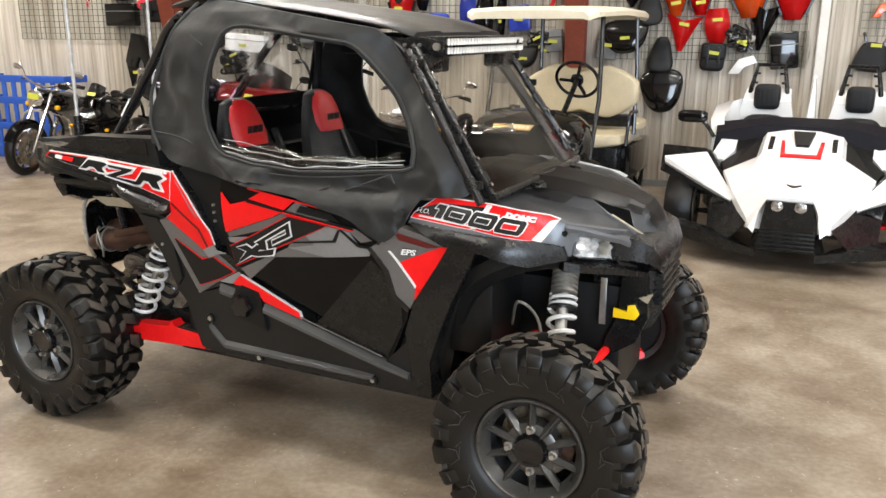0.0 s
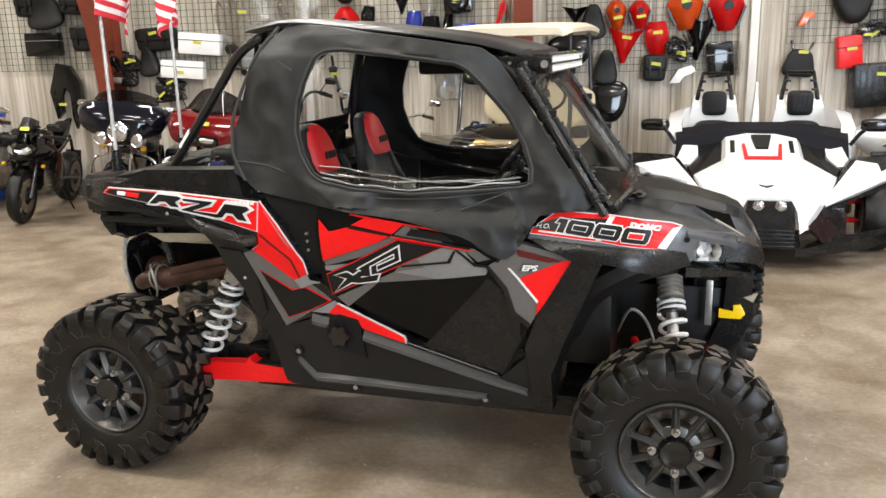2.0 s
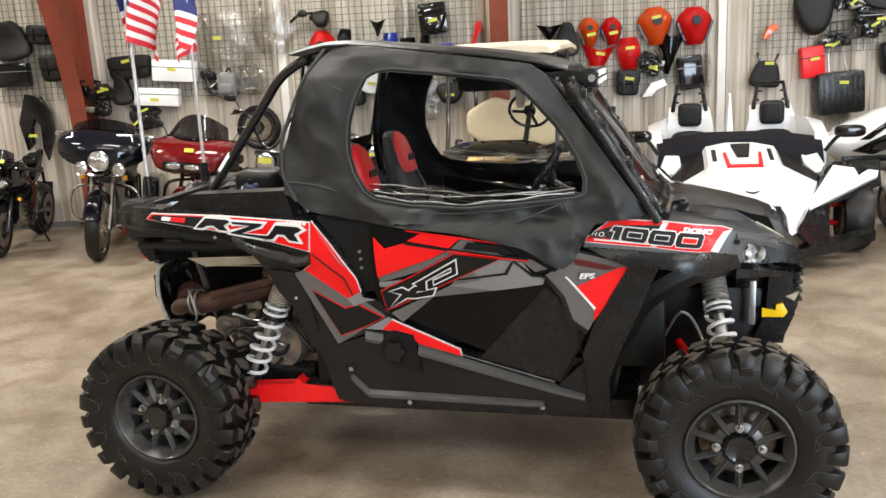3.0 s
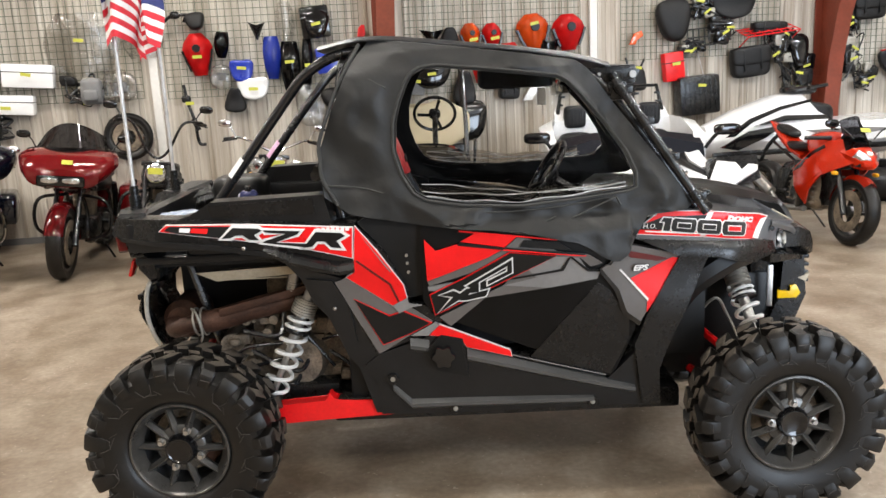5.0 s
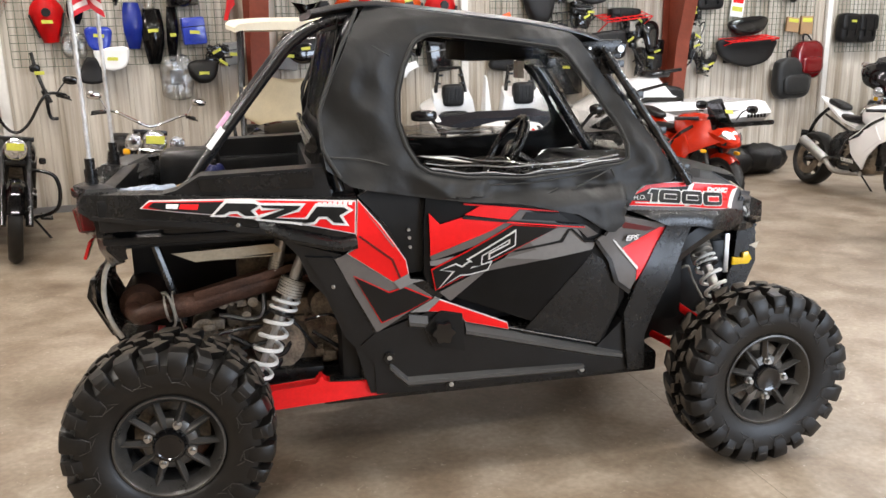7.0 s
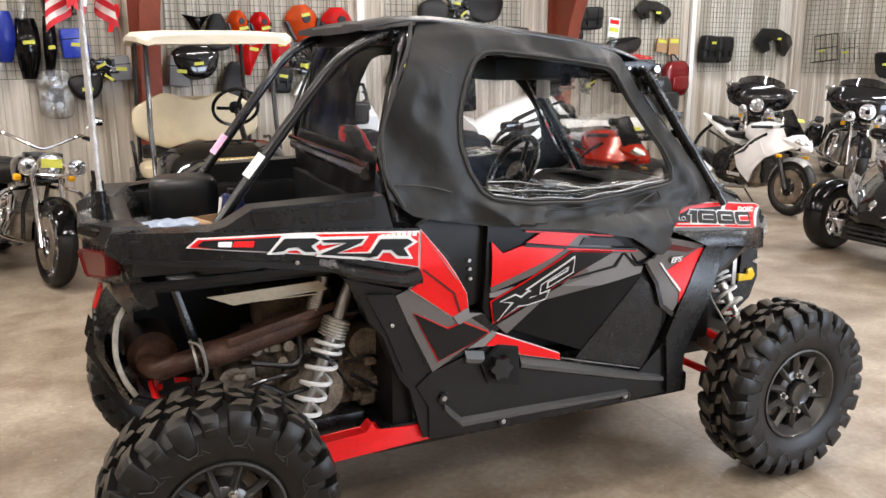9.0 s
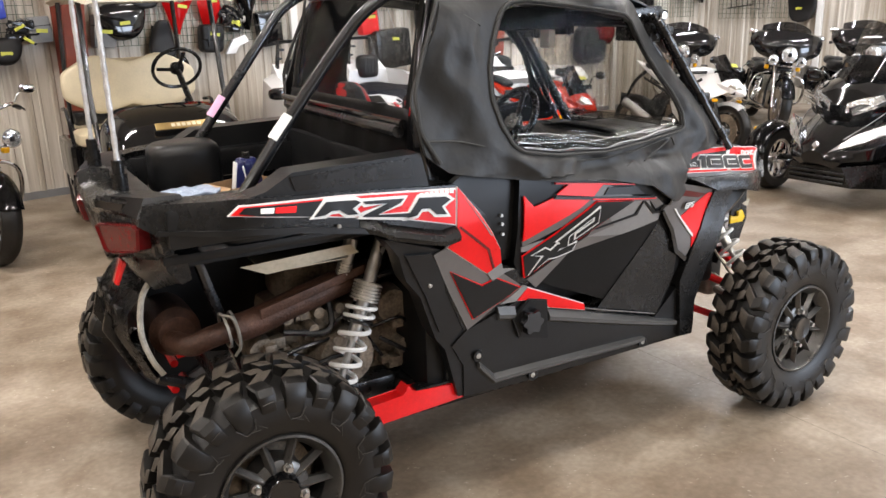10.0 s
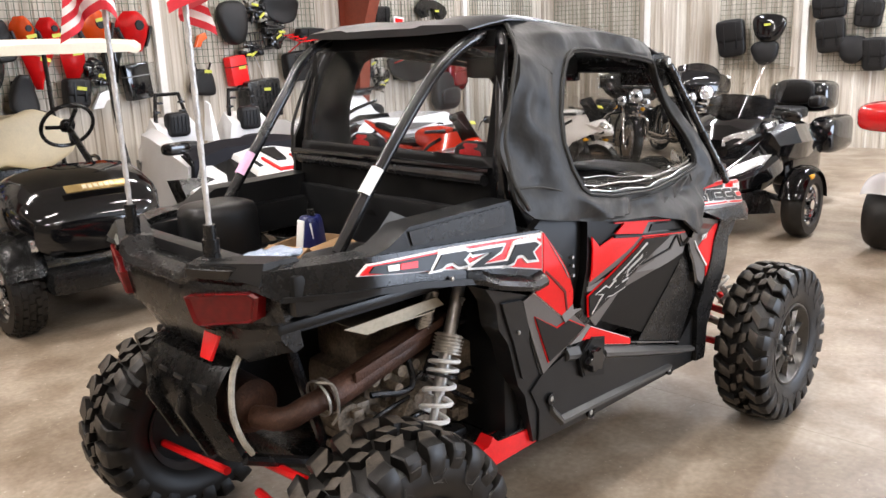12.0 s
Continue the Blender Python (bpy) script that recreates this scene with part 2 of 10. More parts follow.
def pieces(name, bm, material, parent, label=""):
    """Each loose piece of bm as a part of its own."""
    bm.verts.ensure_lookup_table()
    seen, out = set(), []
    for v in bm.verts:
        if v in seen:
            continue
        stack, island = [v], []
        seen.add(v)
        while stack:
            a = stack.pop()
            island.append(a)
            for e in a.link_edges:
                b = e.other_vert(a)
                if b not in seen:
                    seen.add(b)
                    stack.append(b)
        idx, t = {}, bmesh.new()
        for a in island:
            idx[a] = t.verts.new(a.co)
        for f in {f for a in island for f in a.link_faces}:
            t.faces.new([idx[a] for a in f.verts])
        out.append(part(name, t, material, parent, label))
    bm.free()
    return out


def thing(name, label, category, m=None, group="", kind=""):
    ob = new(name)
    ob.empty_display_size = 0.1
    if m:
        ob.matrix_world = m
    return tagged(ob, label, category, group, kind)


def B():
    return bmesh.new()


def faces_from(bm, rings, closed=True, caps=True):
    """Skins equal rings of points."""
    vs = [[bm.verts.new(p) for p in r] for r in rings]
    n = len(vs[0])
    for a, b in zip(vs, vs[1:]):
        for i in range(n if closed else n - 1):
            j = (i + 1) % n
            bm.faces.new((a[i], a[j], b[j], b[i]))
    if caps and closed:
        bm.faces.new(vs[0][::-1])
        bm.faces.new(vs[-1])
    return vs


def box(bm, x, y, z, bevel=0.0, m=None):
    t = bmesh.new()
    c = [((x[i & 1]), (y[(i >> 1) & 1]), (z[(i >> 2) & 1])) for i in range(8)]
    v = [t.verts.new(p) for p in c]
    for f in ((0, 2, 3, 1), (4, 5, 7, 6), (0, 1, 5, 4), (2, 6, 7, 3), (0, 4, 6, 2), (1, 3, 7, 5)):
        t.faces.new([v[i] for i in f])
    if bevel:
        bmesh.ops.bevel(t, geom=t.edges[:], offset=bevel, segments=2, affect="EDGES", profile=0.6)
    join(bm, t, m)


def join(bm, t, m=None):
    """Adds mesh t to bm, moved by m."""
    idx = {}
    for v in t.verts:
        idx[v] = bm.verts.new(m @ v.co if m else v.co)
    for f in t.faces:
        try:
            g = bm.faces.new([idx[v] for v in f.verts])
            g.material_index = f.material_index
        except ValueError:
            pass
    t.free()


def frame_of(d):
    d = Vector(d).normalized()
    up = Vector((0, 0, 1)) if abs(d.z) < 0.95 else Vector((1, 0, 0))
    a = d.cross(up).normalized()
    return a, d.cross(a).normalized()


def cyl(bm, p, q, r, r2=None, n=14):
    p, q = Vector(p), Vector(q)
    a, b = frame_of(q - p)
    ring = lambda c, rr: [c + rr * (math.cos(2 * math.pi * i / n) * a + math.sin(2 * math.pi * i / n) * b) for i in range(n)]
    faces_from(bm, [ring(p, r), ring(q, r if r2 is None else r2)])


def glide(pts, k=6):
    """Points on a smooth line through pts."""
    pts = [Vector(p) for p in pts]
    ext = [2 * pts[0] - pts[1], *pts, 2 * pts[-1] - pts[-2]]
    out = []
    for i in range(1, len(ext) - 2):
        a, b, c, d = ext[i - 1:i + 3]
        for j in range(k):
            t = j / k
            out.append(0.5 * (2 * b + (c - a) * t + (2 * a - 5 * b + 4 * c - d) * t * t + (3 * b - a - 3 * c + d) * t ** 3))
    return out + [pts[-1]]


def tube(bm, pts, r, n=10, smooth=True, k=6, r2=None):
    pts = glide(pts, k) if smooth and len(pts) > 2 else [Vector(p) for p in pts]
    a = None
    rings = []
    for i, p in enumerate(pts):
        d = (pts[min(i + 1, len(pts) - 1)] - pts[max(i - 1, 0)]).normalized()
        if a is None:
            a, b = frame_of(d)
        a = (a - d * a.dot(d)).normalized()
        b = d.cross(a)
        rr = r if r2 is None else r + (r2 - r) * i / (len(pts) - 1)
        rings.append([p + rr * (math.cos(2 * math.pi * j / n) * a + math.sin(2 * math.pi * j / n) * b) for j in range(n)])
    faces_from(bm, rings)


def lathe(bm, prof, m, n=32, caps=False):
    """Turns (radius, height) pairs about local z."""
    rings = [[m @ Vector((r * math.cos(2 * math.pi * i / n), r * math.sin(2 * math.pi * i / n), h)) for i in range(n)] for r, h in prof]
    faces_from(bm, rings, True, caps)


def prism(bm, poly, m, depth, bevel=0.0):
    """Polygon in local xy, drawn out along local z."""
    t = bmesh.new()
    lo = [t.verts.new((x, y, 0)) for x, y in poly]
    hi = [t.verts.new((x, y, depth)) for x, y in poly]
    t.faces.new(lo[::-1]), t.faces.new(hi)
    for i in range(len(poly)):
        j = (i + 1) % len(poly)
        t.faces.new((lo[i], lo[j], hi[j], hi[i]))
    if bevel:
        bmesh.ops.bevel(t, geom=t.edges[:], offset=bevel, segments=2, affect="EDGES", profile=0.6)
    join(bm, t, m)


def spow(v, e):
    return math.copysign(abs(v) ** e, v)


def blob(bm, c, s, e1=0.6, e2=0.6, m=None, n=20, k=12, bend=None):
    """A rounded block (superellipsoid) of half sizes s about c."""
    rings = []
    for i in range(k + 1):
        u = -math.pi / 2 + math.pi * (0.02 + 0.96 * i / k)
        ring = []
        for j in range(n):
            w = 2 * math.pi * j / n
            p = Vector((s[0] * spow(math.cos(u), e1) * spow(math.cos(w), e2), s[1] * spow(math.cos(u), e1) * spow(math.sin(w), e2), s[2] * spow(math.sin(u), e1)))
            if bend:
                p = bend(p)
            p = p + Vector(c)
            ring.append(m @ p if m else p)
        rings.append(ring)
    faces_from(bm, rings)


# xz-plane polygons are drawn with local x = world x, local y = world z, local z = -world y
XZ = Matrix(((1, 0, 0, 0), (0, 0, -1, 0), (0, 1, 0, 0), (0, 0, 0, 1)))
YZ = Matrix(((0, 0, 1, 0), (1, 0, 0, 0), (0, 1, 0, 0), (0, 0, 0, 1)))


def text_mesh(body, size, shear=0.0, offset=0.0, extrude=0.0):
    """Flat letters of the built-in font as a bmesh in local xy, centred in x."""
    cu = bpy.data.curves.new("letters", "FONT")
    cu.body, cu.size, cu.shear, cu.offset, cu.extrude, cu.align_x, cu.resolution_u = body, size, shear, offset, extrude, "CENTER", 3
    ob = bpy.data.objects.new("letters", cu)
    scene.collection.objects.link(ob)
    me = bpy.data.meshes.new_from_object(ob.evaluated_get(bpy.context.evaluated_depsgraph_get()))
    bpy.data.objects.remove(ob)
    t = bmesh.new()
    t.from_mesh(me)
    bpy.data.meshes.remove(me)
    return t


# ---- the hall ----
WALL = math.atan(0.175)
CW, SW = math.cos(WALL), math.sin(WALL)


def on_wall(u, z, d=0.0):
    """A place on the back wall: u along it, z up, d out into the room."""
    return Vector((u * CW + d * SW, 6.25 + u * SW - d * CW, z))


def wall_pose(u, z, d=0.0, turn=0.0):
    """Local x along the wall, y up, z out into the room."""
    p = on_wall(u, z, d)
    r = Matrix(((CW, 0, SW, 0), (SW, 0, -CW, 0), (0, 1, 0, 0), (0, 0, 0, 1)))
    return Matrix.Translation(p) @ r @ Matrix.Rotation(radians(turn), 4, "Z")


CORNER = 10.0


def side_pose(v, z, d=0.0, turn=0.0):
    """The end wall: v along it from the corner towards the front, z up, d into the room."""
    c = on_wall(CORNER, 0)
    p = c + Vector((SW, -CW, 0)) * v + Vector((-CW, -SW, 0)) * d + Vector((0, 0, z))
    r = Matrix(((SW, 0, -CW, 0), (-CW, 0, -SW, 0), (0, 1, 0, 0), (0, 0, 0, 1)))
    return Matrix.Translation(p) @ r @ Matrix.Rotation(radians(turn), 4, "Z")


def concrete():
    m = bpy.data.materials.new("concrete_floor")
    m.use_nodes = True
    t = m.node_tree
    n, l = t.nodes, t.links
    b = n["Principled BSDF"]
    co = n.new("ShaderNodeTexCoord")

    def noise_at(scale, detail, dist=0.0):
        x = n.new("ShaderNodeTexNoise")
        x.inputs["Scale"].default_value, x.inputs["Detail"].default_value, x.inputs["Distortion"].default_value = scale, detail, dist
        l.new(co.outputs["Object"], x.inputs["Vector"])
        return x

    def ramp(src, *stops):
        r = n.new("ShaderNodeValToRGB")
        e = r.color_ramp.elements
        e[0].position, e[0].color = stops[0][0], (*stops[0][1], 1)
        e[1].position, e[1].color = stops[1][0], (*stops[1][1], 1)
        for p, c in stops[2:]:
            e.new(p).color = (*c, 1)
        l.new(src.outputs["Fac"], r.inputs["Fac"])
        return r

    def blend(kind, fac, a, c):
        x = n.new("ShaderNodeMixRGB")
        x.blend_type, x.inputs["Fac"].default_value = kind, fac
        l.new(a.outputs[0], x.inputs["Color1"]), l.new(c.outputs[0], x.inputs["Color2"])
        return x

    base = ramp(noise_at(1.3, 10, 0.3), (0.3, (0.290, 0.236, 0.172)), (0.7, (0.430, 0.366, 0.292)))
    mottled = ramp(noise_at(3.4, 12, 0.4), (0.36, (0.62, 0.56, 0.50)), (0.60, (1.0, 1.0, 1.0)))
    fine = ramp(noise_at(34, 6), (0.36, (0.70, 0.68, 0.66)), (0.7, (1.0, 1.0, 1.0)))
    stain = ramp(noise_at(1.5, 8, 0.5), (0.30, (0.52, 0.46, 0.40)), (0.56, (1.0, 1.0, 1.0)))
    chip = ramp(noise_at(19, 2, 3.0), (0.70, (0.0, 0.0, 0.0)), (0.73, (0.30, 0.29, 0.27)))
    c = blend("MULTIPLY", 0.85, base, mottled)
    c = blend("MULTIPLY", 0.75, c, fine)
    c = blend("MULTIPLY", 0.75, c, stain)
    c = blend("ADD", 0.6, c, chip)
    l.new(c.outputs[0], b.inputs["Base Color"])
    rr = n.new("ShaderNodeMapRange")
    rr.inputs["To Min"].default_value, rr.inputs["To Max"].default_value = 0.32, 0.56
    rn = noise_at(2.2, 5, 0.5)
    l.new(rn.outputs["Fac"], rr.inputs["Value"])
    l.new(rr.outputs[0], b.inputs["Roughness"])
    bp = n.new("ShaderNodeBump")
    bp.inputs["Strength"].default_value, bp.inputs["Distance"].default_value = 0.12, 0.01
    bn = noise_at(30, 6)
    l.new(bn.outputs["Fac"], bp.inputs["Height"])
    l.new(bp.outputs[0], b.inputs["Normal"])
    return m


def siding():
    """Ribbed liner sheet, off-white with grey-brown vertical streaks."""
    m = bpy.data.materials.new("siding")
    m.use_nodes = True
    t = m.node_tree
    n, l = t.nodes, t.links
    b = n["Principled BSDF"]
    co = n.new("ShaderNodeTexCoord")
    last = None
    for scale, lo, hi, fac, dark in ((7, 0.36, 0.58, 0.8, (0.55, 0.50, 0.44)), (24, 0.35, 0.62, 0.7, (0.62, 0.58, 0.53)), (1.2, 0.3, 0.7, 0.5, (0.8, 0.77, 0.72))):
        mp, nz, rp = n.new("ShaderNodeMapping"), n.new("ShaderNodeTexNoise"), n.new("ShaderNodeValToRGB")
        mp.inputs["Scale"].default_value = (1, 0.035, 1) if scale > 2 else (1, 0.6, 1)
        nz.inputs["Scale"].default_value, nz.inputs["Detail"].default_value = scale, 4
        l.new(co.outputs["Object"], mp.inputs["Vector"]), l.new(mp.outputs[0], nz.inputs["Vector"])
        rp.color_ramp.elements[0].position, rp.color_ramp.elements[0].color = lo, (*dark, 1)
        rp.color_ramp.elements[1].position, rp.color_ramp.elements[1].color = hi, (1, 1, 1, 1)
        l.new(nz.outputs["Fac"], rp.inputs["Fac"])
        x = n.new("ShaderNodeMixRGB")
        x.blend_type, x.inputs["Fac"].default_value = "MULTIPLY", fac
        x.inputs["Color1"].default_value = (0.655, 0.61, 0.54, 1)
        if last:
            l.new(last.outputs[0], x.inputs["Color1"])
        l.new(rp.outputs[0], x.inputs["Color2"])
        last = x
    l.new(last.outputs[0], b.inputs["Base Color"])
    b.inputs["Roughness"].default_value = 0.55
    return m


M["concrete"] = concrete()
M["siding"] = siding()


def ribbed_wall(name, m, u0, u1, height, label):
    """Ribbed sheet wall in a local frame: x along, y up, z into the room; with thickness behind."""
    bm = B()
    prof = []
    u = u0
    while u < u1:
        prof += [(u, 0.0), (u + 0.040, 0.0), (u + 0.052, 0.018), (u + 0.083, 0.018), (u + 0.095, 0.0), (u + 0.150, 0.0), (u + 0.156, 0.006), (u + 0.168, 0.006), (u + 0.174, 0.0)]
        u += 0.23
    prof.append((u1, 0.0))
    front = [[bm.verts.new((x, y, z)) for x, z in prof] for y in (0.0, height)]
    back = [[bm.verts.new((x, y, -0.12)) for x in (u0, u1)] for y in (0.0, height)]
    for i in range(len(prof) - 1):
        bm.faces.new((front[0][i], front[0][i + 1], front[1][i + 1], front[1][i]))
    bm.faces.new((back[0][0], back[1][0], back[1][1], back[0][1]))
    ob = part(name, bm, "siding", None, "", 20)
    ob.matrix_world = m
    return tagged(ob, label, "wall", "", "structure")


HIGH = 5.2
ribbed_wall("wall_north", wall_pose(0, 0), -13.0, CORNER, HIGH, "ribbed off-white metal siding with grey vertical streaks")
ribbed_wall("wall_east", side_pose(0, 0), 0.0, 18.0, HIGH, "ribbed off-white metal siding with grey vertical streaks")
ribbed_wall("wall_west", wall_pose(-13.0, 0) @ Matrix.Rotation(radians(90), 4, "Y"), -18.0, 0.0, HIGH, "ribbed off-white metal siding with grey streaks")
south = Matrix.Translation(Vector((SW, -CW, 0)) * 18.0) @ wall_pose(0, 0)
ribbed_wall("wall_south", south @ Matrix.Rotation(radians(180), 4, "Y"), -CORNER, -8.0, HIGH, "ribbed off-white metal siding with grey streaks")
ribbed_wall("wall_south_west", south @ Matrix.Rotation(radians(180), 4, "Y"), -2.0, 13.0, HIGH, "ribbed off-white metal siding with grey streaks")
bm = B()
box(bm, (-8.0, -2.0), (4.4, HIGH), (-0.12, 0.02))
lintel = part("wall_south_lintel", bm, "siding")
lintel.matrix_world = south @ Matrix.Rotation(radians(180), 4, "Y")
tagged(lintel, "siding above the open overhead door", "wall", "", "structure")

bm = B()
corners = [on_wall(-13.1, 0, -0.1), on_wall(CORNER + 0.1, 0, -0.1), on_wall(CORNER + 0.1, 0, 24), on_wall(-13.1, 0, 24)]
faces_from(bm, [[Vector((p.x, p.y, -0.2)) for p in corners], [Vector((p.x, p.y, 0)) for p in corners]])
tagged(part("floor", bm, "concrete"), "stained tan-grey polished concrete slab floor", "floor", "", "structure")
bm = B()
corners = [on_wall(-13.1, 0, -0.1), on_wall(CORNER + 0.1, 0, -0.1), on_wall(CORNER + 0.1, 0, 18.1), on_wall(-13.1, 0, 18.1)]
faces_from(bm, [[Vector((p.x, p.y, HIGH)) for p in corners], [Vector((p.x, p.y, HIGH + 0.2)) for p in corners]])
tagged(part("ceiling", bm, "ceiling"), "pale insulated hall ceiling", "ceiling", "", "structure")

# saw-cut joint in the slab
bm = B()
for a, c in (((0.93, 1.6), (1.22, -3.4)),):
    d = (Vector((*c, 0)) - Vector((*a, 0))).normalized()
    w = Vector((-d.y, d.x, 0)) * 0.0014
    p, q = Vector((*a, 0.0012)), Vector((*c, 0.0012))
    bm.faces.new([bm.verts.new(x) for x in (p - w, q - w, q + w, p + w)])
tagged(part("floor_joint", bm, "joint_dust"), "thin dusty saw-cut joint in the concrete", "joint", "", "structure")

# base trim
bm = B()
box(bm, (-13.0, CORNER), (0.0, 0.07), (0.0, 0.025))
base = part("baseboard", bm, "grey_plastic")
base.matrix_world = wall_pose(0, 0)
tagged(base, "dark strip along the foot of the siding", "trim", "", "structure")


HAUNCH = ((0.26, 0.0), (0.28, 1.0), (0.34, 1.6), (0.46, 2.1), (0.66, 2.6), (0.95, 3.3), (1.2, HIGH))


def column(u):
    """A tapered rust-red steel frame column."""
    t = thing("steel_column", "rust-red painted tapered steel frame column at the wall", "column", wall_pose(u, 0), "frame columns", "structure")
    bm = B()
    prism(bm, [(0.03, 0.0), *HAUNCH, (0.03, HIGH)], Matrix(((0, 0, 1, -0.006), (0, 1, 0, 0), (1, 0, 0, 0), (0, 0, 0, 1))), 0.012)
    part("web", bm, "column_red", t)
    for name, line in (("inner_flange", HAUNCH), ("outer_flange", ((0.022, 0.0), (0.022, HIGH)))):
        bm = B()
        faces_from(bm, [[Vector((x, y, z)) for x, z in ((-0.10, zz), (0.10, zz), (0.10, zz + 0.014), (-0.10, zz + 0.014))] for zz, y in line])
        part(name, bm, "column_red", t)
    bm = B()
    box(bm, (-0.15, 0.15), (0.0, 0.02), (0.03, 0.3), 0.004)
    part("base_plate", bm, "column_red", t)


for u in (-5.72, -0.80, 4.68):
    column(u)


def pipe(m):
    t = thing("wall_conduit", "white-painted square post on the siding", "post", m, "wall posts", "structure")
    bm = B()
    box(bm, (-0.045, 0.045), (0.0, HIGH), (0.019, 0.075), 0.006)
    part("post", bm, "pipe_white", t)


for u in (-3.32, 1.70, 7.46):
    pipe(wall_pose(u, 0))
for v in (2.1, 4.65):
    pipe(side_pose(v, 0))


# ceiling strip lights
def strip_light(m):
    t = thing("ceiling_light", "long white fluorescent strip light on the ceiling", "ceiling light", m, "strip lights")
    bm = B()
    box(bm, (-1.2, 1.2), (-0.12, 0.12), (0.0, 0.08), 0.01)
    part("housing", bm, "lamp_body", t)
    bm = B()
    for y in (-0.06, 0.06):
        cyl(bm, (-1.17, y, -0.02), (1.17, y, -0.02), 0.018)
    part("tube", bm, "lamp_tube", t)


for i in range(4):
    for j in range(3):
        p = on_wall(-8.0 + 5.0 * i, HIGH - 0.085, 2.4 + 4.6 * j)
        strip_light(Matrix.Translation(p) @ Matrix.Rotation(WALL, 4, "Z"))
        area_light("strip_lamp", Matrix.Translation(p + Vector((0, 0, -0.06))) @ Matrix.Rotation(WALL, 4, "Z"), 2.3, 0.2, ((175, 125, 64, 150), (112, 108, 90, 262), (112, 108, 84, 230))[j][i], (1.0, 0.95, 0.87) if i < 3 else (0.95, 0.98, 1.0))
# daylight through the open overhead door behind the walk
area_light("door_daylight", south @ Matrix.Rotation(radians(180), 4, "Y") @ Matrix.Translation((-5.0, 2.2, -0.1)) @ Matrix.Rotation(radians(180), 4, "Y"), 5.8, 4.2, 840, (0.74, 0.86, 1.0))


# ---- the side-by-side vehicle; x forward, y to its left, wheels on the floor ----
utv = thing("side_by_side", "black, grey and red off-road side-by-side with a black soft cab", "off-road vehicle")


def lerp(x, xs, ys):
    return float(np.interp(x, xs, ys))


def ease(a, b, x):
    t = min(1.0, max(0.0, (x - a) / (b - a)))
    return t * t * (3 - 2 * t)


def half_width(x, z):
    """Half width of the painted body at a place on its side."""
    w = lerp(z, [0.33, 0.40, 0.62, 0.75, 0.88, 1.01, 1.15, 1.30], [0.545, 0.562, 0.575, 0.590, 0.606, 0.634, 0.626, 0.585])
    w -= 0.13 * ease(-1.12, -1.42, x) if x < -1.12 else 0.0
    return w - 0.055 * ease(0.3, 0.75, x) * ease(0.75, 1.0, z) - 0.06 * ease(0.95, 1.3, x) * ease(0.8, 1.0, z)


def soft_width(x, z):
    """Half width of the canvas cab side."""
    w = lerp(z, [0.95, 1.05, 1.2, 1.45, 1.70, 1.78, 1.83, 1.88], [0.628, 0.646, 0.628, 0.585, 0.548, 0.500, 0.425, 0.36])
    w -= 0.070 * ease(0.15, 0.75, x)
    w -= 0.078 * ease(0.22, 0.60, x) * ease(1.25, 1.6, z)
    return w + 0.008 * noise.noise(Vector((x * 5, z * 4, 3)))


def side_plate(bm, poly, width, off, thick, s, step=0.07, hole=None):
    """A plate cut to the (x, z) polygon that follows the side's curve: off proud of it, thick inwards."""
    t = bmesh.new()
    t.faces.new([t.verts.new((x, 0, z)) for x, z in poly])
    xs, zs = [p[0] for p in poly], [p[1] for p in poly]
    for lo, hi, axis in ((min(xs), max(xs), 0), (min(zs), max(zs), 2)):
        k = int(lo / step) + 1
        while k * step < hi:
            if k * step > lo:
                no = Vector((1, 0, 0)) if axis == 0 else Vector((0, 0, 1))
                bmesh.ops.bisect_plane(t, geom=t.verts[:] + t.edges[:] + t.faces[:], plane_co=no * (k * step), plane_no=no)
            k += 1
    bmesh.ops.triangulate(t, faces=[f for f in t.faces if len(f.verts) > 4])
    if hole:
        kill = [f for f in t.faces if inside(f.calc_center_median(), hole)]
        bmesh.ops.delete(t, geom=kill, context="FACES")
    for v in t.verts:
        v.co.y = width(v.co.x, v.co.z) + off
    ex = bmesh.ops.extrude_face_region(t, geom=t.faces[:], use_keep_orig=True)
    for v in ex["geom"]:
        if isinstance(v, bmesh.types.BMVert):
            v.co.y -= thick
    for v in t.verts:
        v.co.y *= s
    join(bm, t)


def inside(p, poly):
    c = False
    for i in range(len(poly)):
        (x1, z1), (x2, z2) = poly[i], poly[i - 1]
        if (z1 > p.z) != (z2 > p.z) and p.x < (x2 - x1) * (p.z - z1) / (z2 - z1) + x1:
            c = not c
    return c


def grow(poly, d):
    """The polygon moved outwards by d."""
    n = len(poly)
    area = sum(poly[i - 1][0] * poly[i][1] - poly[i][0] * poly[i - 1][1] for i in range(n))
    s = 1 if area > 0 else -1
    out = []
    for i in range(n):
        a, b, c = Vector(poly[i - 1]), Vector(poly[i]), Vector(poly[(i + 1) % n])
        n1 = Vector(((b - a).y, -(b - a).x)).normalized() * s
        n2 = Vector(((c - b).y, -(c - b).x)).normalized() * s
        k = (n1 + n2)
        k = k / max(0.45, k.length_squared / 2)
        out.append(tuple(b + k * d))
    return out


def side_part(name, poly, mat, off=0.0, thick=0.02, parent=None, label="", width=half_width, sides=(-1, 1)):
    for s in sides:
        bm = B()
        side_plate(bm, poly, width, off, thick, s, 0.07 if width is half_width else 0.022)
        part(name, bm, mat, parent or utv, label)


def mirror_poly(poly, s):
    return [(x, y * s, z) for x, y, z in poly]


